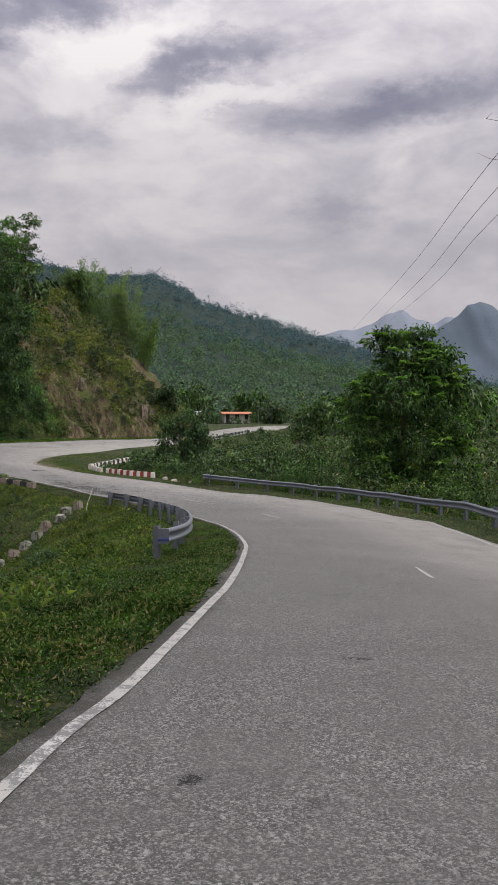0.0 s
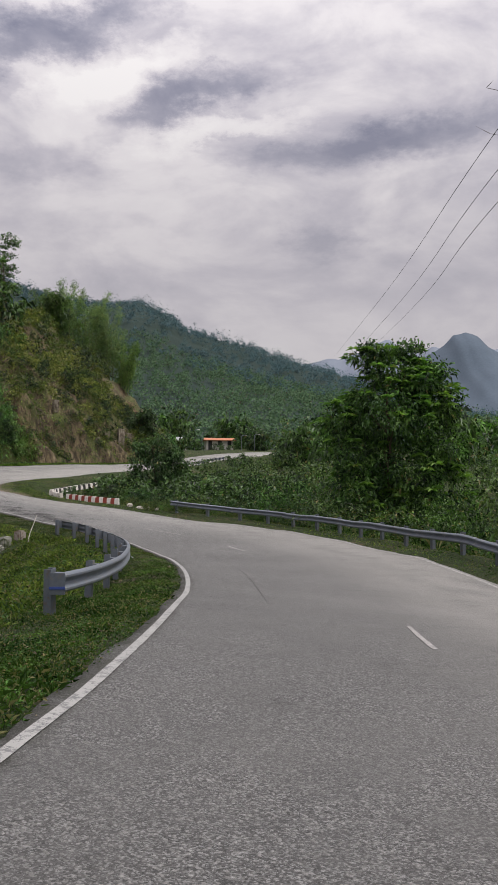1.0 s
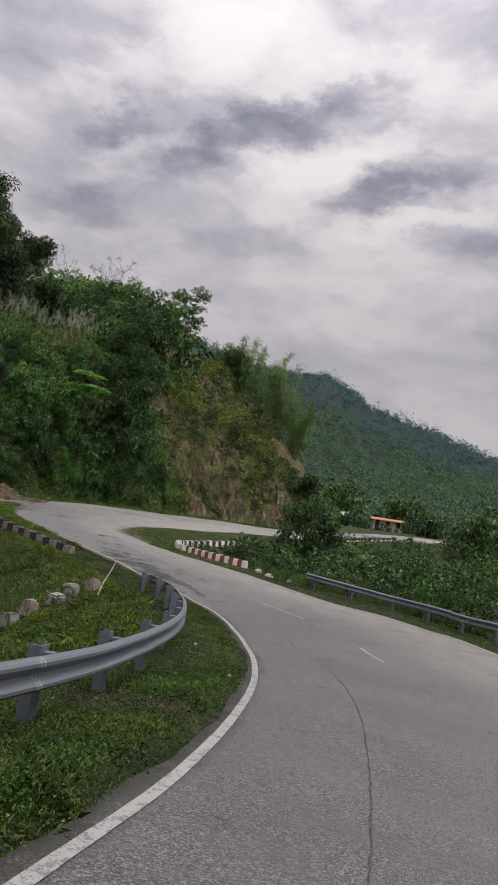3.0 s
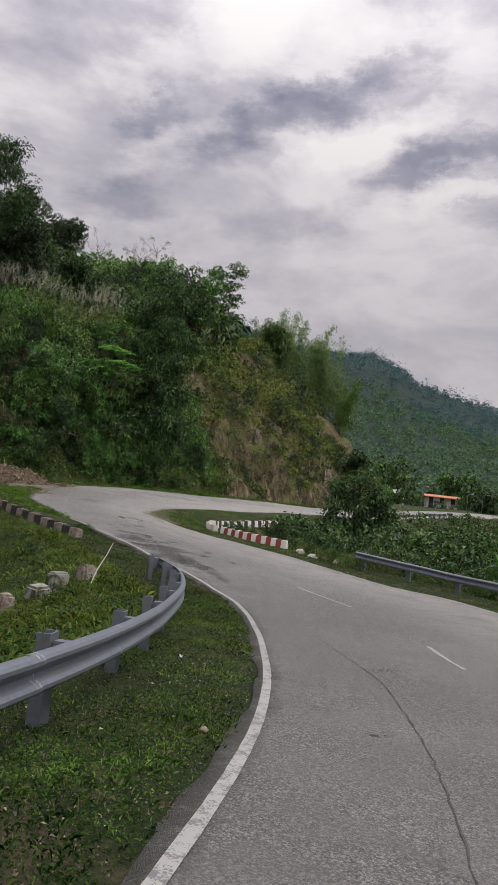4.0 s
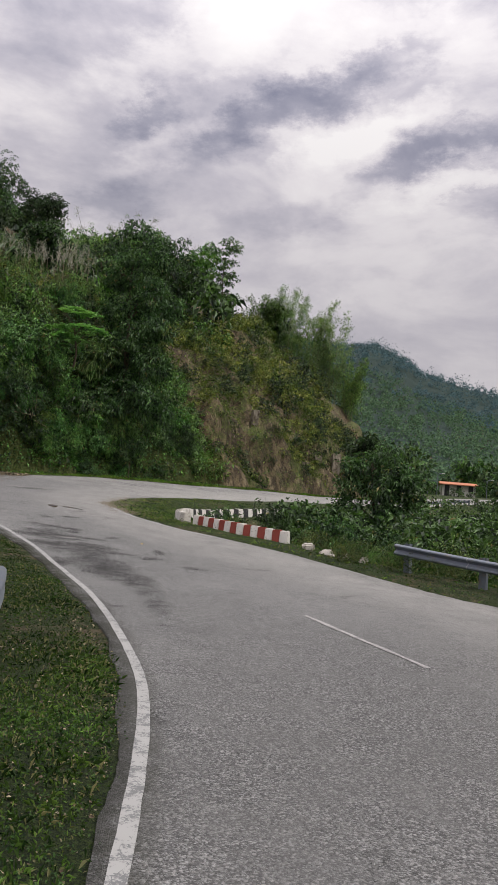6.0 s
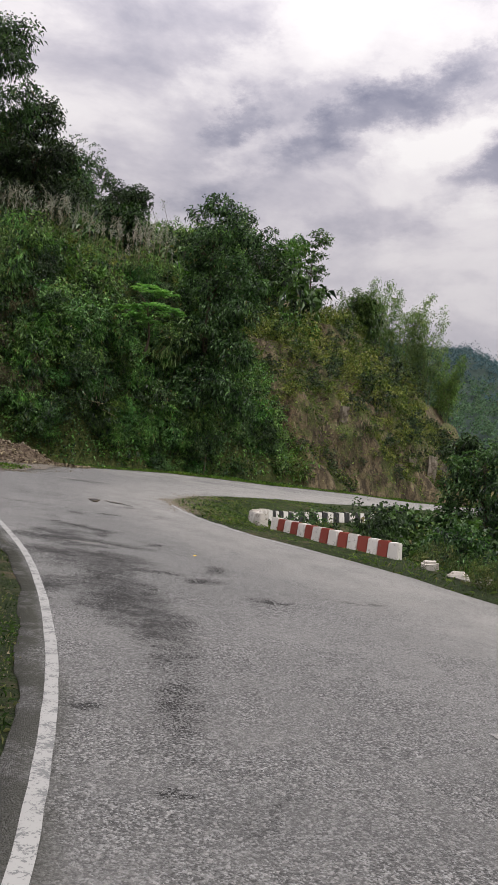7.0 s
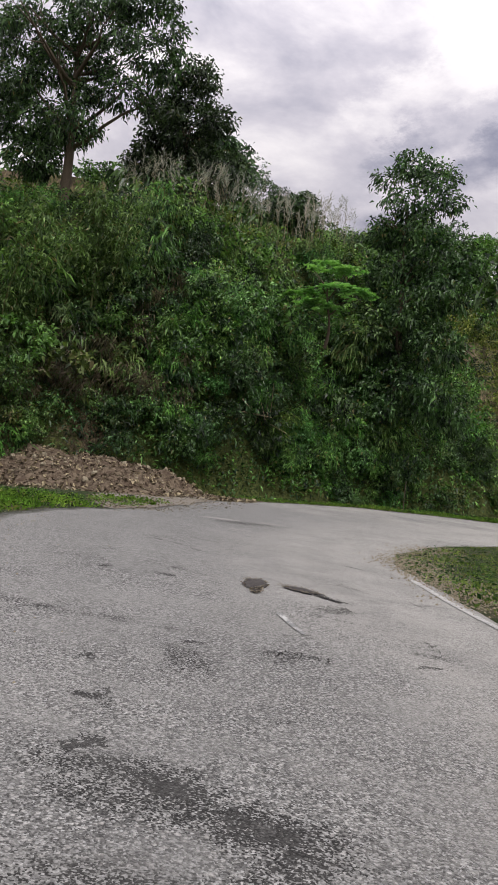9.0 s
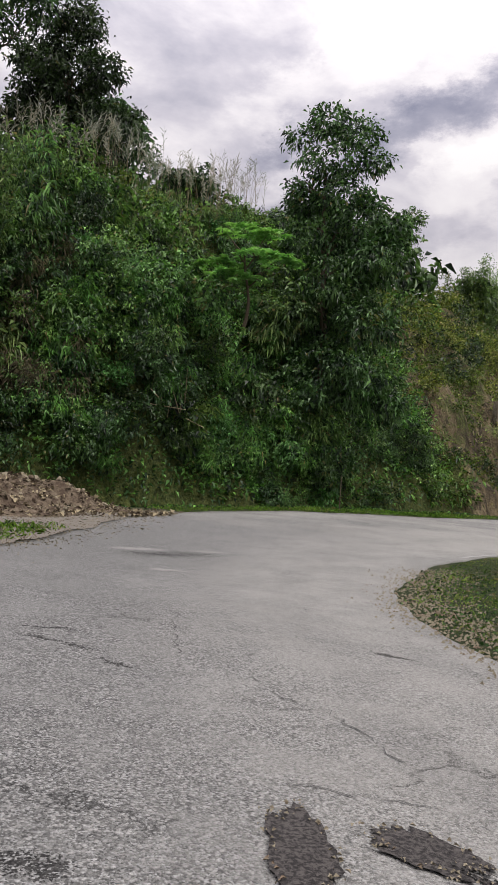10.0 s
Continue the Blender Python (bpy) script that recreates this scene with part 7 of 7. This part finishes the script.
def pothole(x, y, a, b, turn):
    n_, c_, s_ = 56, math.cos(math.radians(turn)), math.sin(math.radians(turn))
    ang = np.linspace(0, 2 * np.pi, n_, endpoint=False)
    rim = (np.abs(np.cos(ang)) ** 2.6 + np.abs(np.sin(ang)) ** 2.6) ** (-1 / 2.6) * (1 + 0.13 * np.sin(2 * ang + x * 5) + 0.07 * np.sin(5 * ang + y)) + RNG.normal(0, 0.09, n_)
    v = [(0.0, 0.0)]
    for k in (0.35, 0.7, 1.0):
        v += list(np.column_stack([a * k * rim * np.cos(ang), b * k * rim * np.sin(ang)]))
    v = np.array(v)
    px, py = x + v[:, 0] * c_ - v[:, 1] * s_, y + v[:, 0] * s_ + v[:, 1] * c_
    z = road_z(px, py) + 0.006
    i_ = np.arange(n_)
    j_ = (i_ + 1) % n_
    f = [np.stack([np.zeros(n_, int), 1 + i_, 1 + j_], 1)]
    for k in (0, 1):
        o_ = 1 + k * n_
        f += [np.stack([o_ + i_, o_ + n_ + i_, o_ + n_ + j_], 1), np.stack([o_ + i_, o_ + n_ + j_, o_ + j_], 1)]
    thing("pothole", mesh_of("pothole", np.column_stack([px, py, z]), np.vstack(f), BROKEN), "ragged dark pothole broken out of the asphalt", "road damage", kind="structure")
    # crumbs of the broken edge
    k = RNG.integers(len(v) - n_, len(v), 90)
    e = RNG.uniform(0.75, 1.25, 90)
    at = np.column_stack([x + (px[k] - x) * e, y + (py[k] - y) * e, z[k] + 0.004])
    s_ = RNG.uniform(0.008, 0.028, 90)
    thing("debris", mesh_of("debris", *leaf_mesh(at, RNG.normal(0, 1, (90, 3)) * [1, 1, 0.2], s_, s_ * 0.7, -0.1, 0.5), TAR if x > -12.6 else STONE), "loose crumbs of broken asphalt round a pothole", "debris", kind="stuff")


for row in ((-13.22, 48.12, 0.34, 0.12, 125), (-12.98, 47.78, 0.15, 0.04, 118), (-12.84, 48.42, 0.24, 0.13, -15), (-12.46, 48.27, 0.20, 0.035, -22), (-11.45, 46.02, 0.18, 0.08, 20)):
    pothole(*row)
# dead leaves, twigs and pebbles lying in the verge beside the barrier
for mat, label, n_, lo, hi, near in ((DRY, "bits of straw and dead leaves in the verge", 9000, 0.012, 0.04, 1.8), (STONE, "pale pebbles along the broken road edge", 26000, 0.008, 0.03, 0.28), (GRAVEL, "brown dead leaves in the verge grass", 30000, 0.012, 0.038, 1.8)):
    x, y = verge_points(n_, (-6.5, 0.2, 8.0, 38.0), lambda x, y, dl, dr: (dl < dr) & (dl > 0.0) & (dl < near))
    ok = wave(x, y, 0.9, 7) + 0.6 * wave(x, y, 0.3, 4) > RNG.uniform(-0.7, 0.9, len(x))
    x, y = x[ok], y[ok]
    s_ = RNG.uniform(lo, hi, len(x))
    at = np.column_stack([x, y, ground_z(x, y) + RNG.uniform(0.004, 0.035 if near > 1 else 0.012, len(x))])
    thing("debris", mesh_of("debris", *leaf_mesh(at, RNG.normal(0, 1, (len(x), 3)) * [1, 1, 0.25], s_, s_ * RNG.uniform(0.3, 0.8, len(x)), 0.1, 0.2), mat), label, "debris", kind="stuff")
LEAF_LITTER = plain("yellow_leaf", (0.62, 0.42, 0.05), 0.6, 0.2, 20.0)
at = np.array([(-8.09, 43.05, float(road_z(-8.09, 43.05)) + 0.03)])
thing("fallen_leaf", mesh_of("fallen_leaf", *leaf_mesh(at, np.array([(1.0, 0.5, 0.05)]), 0.075, 0.028, 0.02), LEAF_LITTER), "yellow fallen leaf on the asphalt", "leaf")

# ---- the bare tree beside the road, poles and wires ----
dead = tagged(new("tree"), "bare dead tree with thin twigs beside the road", "tree")
dx_, dy_ = 10.4, 24.6
dg = gz(dx_, dy_)
z = np.linspace(0, 1, 9)
stem = np.stack([dx_ + 0.3 * np.sin(z * 3), dy_ + 0.2 * z, dg + z * (11.2 - dg)], 1)
pieces = [tube(stem, 0.13 * (1.1 - z) + 0.012, 6)]
for q in range(13):
    u = RNG.uniform(0.55, 1.0)
    a0 = np.array([np.interp(u, z, stem[:, k]) for k in range(3)])
    d = unit(np.array([RNG.uniform(-1.0, 0.4), RNG.uniform(-0.6, 0.6), RNG.uniform(-0.1, 0.7)]))
    s = np.linspace(0, 1, 6)[:, None]
    limb = a0 + d * s * RNG.uniform(1.2, 2.9) + RNG.normal(0, 0.07, (6, 3)) * s
    pieces.append(tube(limb, np.linspace(0.03, 0.008, 6), 4))
    for k in range(4):
        b0 = limb[2 + k]
        e = unit(d + RNG.normal(0, 0.7, 3))
        pieces.append(tube(b0 + e * np.linspace(0, 1, 3)[:, None] * RNG.uniform(0.3, 0.8), (0.009, 0.007, 0.004), 3))
tips = [(7.5, 24.4, 10.3), (7.75, 24.3, 10.05), (7.4, 24.4, 11.55)]
for p in tips:
    a0 = np.array([10.6, 24.8, p[2] - 0.3])
    s = np.linspace(0, 1, 7)[:, None]
    limb = a0 + (np.array(p) - a0) * s + RNG.normal(0, 0.05, (7, 3)) * s * (1 - s) * 3
    pieces.append(tube(limb, np.linspace(0.03, 0.007, 7), 4))
    for k in range(7):
        b0 = limb[3 + k % 4]
        e = unit(np.array([-0.7, 0, 0.2]) + RNG.normal(0, 0.6, 3))
        pieces.append(tube(b0 + e * np.linspace(0, 1, 3)[:, None] * RNG.uniform(0.15, 0.5), (0.008, 0.006, 0.004), 3))
part("trunk", mesh_of("trunk", *joined(pieces), BARK, True), dead)

pole = tagged(new("utility_pole"), "concrete utility pole carrying three wires along the road", "utility pole")
px, py = 7.6, -4.0
pg = gz(px, py)
part("shaft", mesh_of("shaft", *tube([(px, py, pg - 0.5), (px, py, pg + 5), (px, py, 9.4)], (0.16, 0.13, 0.10), 8), CONCRETE, True), pole)
part("crossarm", box_mesh("crossarm", (2.4, 0.09, 0.09), POST_STEEL, 0.01), pole, at=pose(6.8, py - 0.12, 8.4))
for x0, z0_, a_, b_ in ((5.8, 8.55, (7.5, 24.3, 10.15), (9.25, 47.3, 11.5)), (6.6, 8.55, (7.75, 24.3, 9.4), (10.27, 47.3, 11.2)), (7.6, 8.55, (7.95, 24.3, 8.75), (11.06, 47.3, 10.9))):
    part("insulator", mesh_of("insulator", *tube([(x0, py - 0.12, z0_ - 0.12), (x0, py - 0.12, z0_ - 0.04), (x0, py - 0.12, z0_ + 0.06)], (0.05, 0.07, 0.03), 8), DARK, True), pole)
    far = np.array(b_) + (np.array(b_) - np.array(a_)) * 2.6 + [0, 0, 1.5]
    w = spline([(x0, py - 0.12, z0_ + 0.05), a_, b_, tuple(far)], 2.0)
    part("wire", mesh_of("wire", *tube(w, np.full(len(w), 0.009), 4), WIRE, True), pole)

# dry stalks and a marker post on the slope
pieces = []
for q in range(26):
    c = np.array([-28.4 + RNG.uniform(-1.6, 1.6), 69.2 + RNG.uniform(-1.0, 1.2), 4.2 + RNG.uniform(0, 1.4)])
    d = unit(np.array([RNG.uniform(-0.6, 0.6), -0.5, RNG.uniform(0.2, 1.0)]))
    pieces.append(tube(c + d * np.linspace(0, 1, 3)[:, None] * RNG.uniform(0.4, 0.9), (0.014, 0.012, 0.008), 4))
pieces.append(tube([(-30.2, 67.6, 4.9), (-28.6, 68.6, 4.95), (-27.2, 69.6, 4.8)], (0.022, 0.02, 0.014), 5))
thing("dry_stalks", mesh_of("dry_stalks", *joined(pieces), DRY, True), "dry pale stalks tangled on the slope", "dry stalks", kind="stuff")
mz = gz(-23.4, 75.9)
thing("marker_post", mesh_of("marker_post", *tube([(-23.4, 75.9, mz - 0.1), (-23.4, 75.9, mz + 0.7), (-23.38, 75.9, mz + 1.4)], (0.022, 0.02, 0.018), 6), BARK, True), "thin weathered wooden post on the verge", "post")

# ---- the houses across the valley ----


def house(label, x, y, width, depth, height, roof_mat, turn, rise=0.9):
    root = tagged(new("house"), label, "house")
    part("wall", box_mesh("wall", (width * 0.94, depth * 0.9, height), WALL, 0.02), root)
    bm = bmesh.new()
    w, d = width / 2 + 0.3, depth / 2 + 0.4
    pts = [(-w, -d, height), (w, -d, height), (w, d, height), (-w, d, height), (-w, 0, height + rise), (w, 0, height + rise)]
    vs = [bm.verts.new(p) for p in pts] + [bm.verts.new((p[0], p[1], p[2] + 0.12)) for p in pts]
    for q in ((0, 1, 5, 4), (2, 3, 4, 5), (6, 10, 11, 7), (8, 11, 10, 9), (0, 6, 7, 1), (3, 2, 8, 9), (0, 4, 10, 6), (4, 3, 9, 10), (1, 7, 11, 5), (5, 11, 8, 2)):
        bm.faces.new([vs[k] for k in q])
    part("roof", from_bm("roof", bm, roof_mat), root)
    n = max(2, int(width / 1.6))
    for q in range(n):
        xx = -width / 2 + width * (q + 0.5) / n
        win = part("window" if q % 3 else "door", box_mesh("opening", (0.8, 0.06, 1.0 if q % 3 else 1.9), DARK, 0.01), root, at=pose(xx, -depth * 0.45 - 0.02, 0.9 if q % 3 else 0.0))
        part("frame", box_mesh("frame", (0.95, 0.04, 0.08), WALL, 0.01), win, at=pose(0, -0.02, 1.0 if q % 3 else 1.9))
    root.matrix_world = pose(x, y, gz(x, y) - 0.1, 0, 0, turn)
    return root


house("small house with an orange sheet roof across the valley", -2.8, 168, 6.0, 4.5, 1.9, ROOF, 8, 0.5)
house("grey-roofed hut beside the far road", -11.0, 160, 3.6, 3.0, 1.8, GREY_ROOF, -20, 0.7)
for q in range(26):
    x_, y_ = RNG.uniform(-15, 6), RNG.uniform(161.5, 165.5)
    ob = thing("shrub", KIND["midfar" if q % 2 else "darkfar", q % 3], "green shrub before the far houses", "bush", group="bushes of the far houses")
    tall_ = RNG.uniform(0.25, 0.5) if -6.5 < x_ < 1 else RNG.uniform(0.7, 1.7)
    ob.matrix_world = pose(x_, y_ + (6 if -6.5 < x_ < 1 and q % 3 == 0 else 0) - (6 if x_ < -8 else 0), gz(x_, y_) - 0.2, 0, 0, RNG.uniform(0, 360)) @ Matrix.Diagonal((tall_, tall_, tall_, 1))
for x_, y_, h_ in ((-7.4, 158.6, 3.9), (-5.9, 158.7, 3.4), (1.9, 158.8, 3.0), (4.5, 160, 3.2)):
    lamp = tagged(new("street_lamp"), "thin grey street lamp beside the far road", "street lamp", "lamps of the far road")
    g_ = gz(x_, y_)
    part("pole", mesh_of("pole", *tube([(0, 0, -0.2), (0, 0, h_ * 0.6), (0, 0, h_ - 0.2), (0.25, 0, h_), (0.8, 0, h_ + 0.05)], (0.07, 0.06, 0.05, 0.045, 0.04), 6), POST_STEEL, True), lamp)
    part("lamp_head", box_mesh("lamp_head", (0.5, 0.18, 0.10), WALL, 0.03), lamp, at=pose(0.95, 0, h_))
    lamp.matrix_world = pose(x_, y_, g_, 0, 0, RNG.uniform(-40, 40))
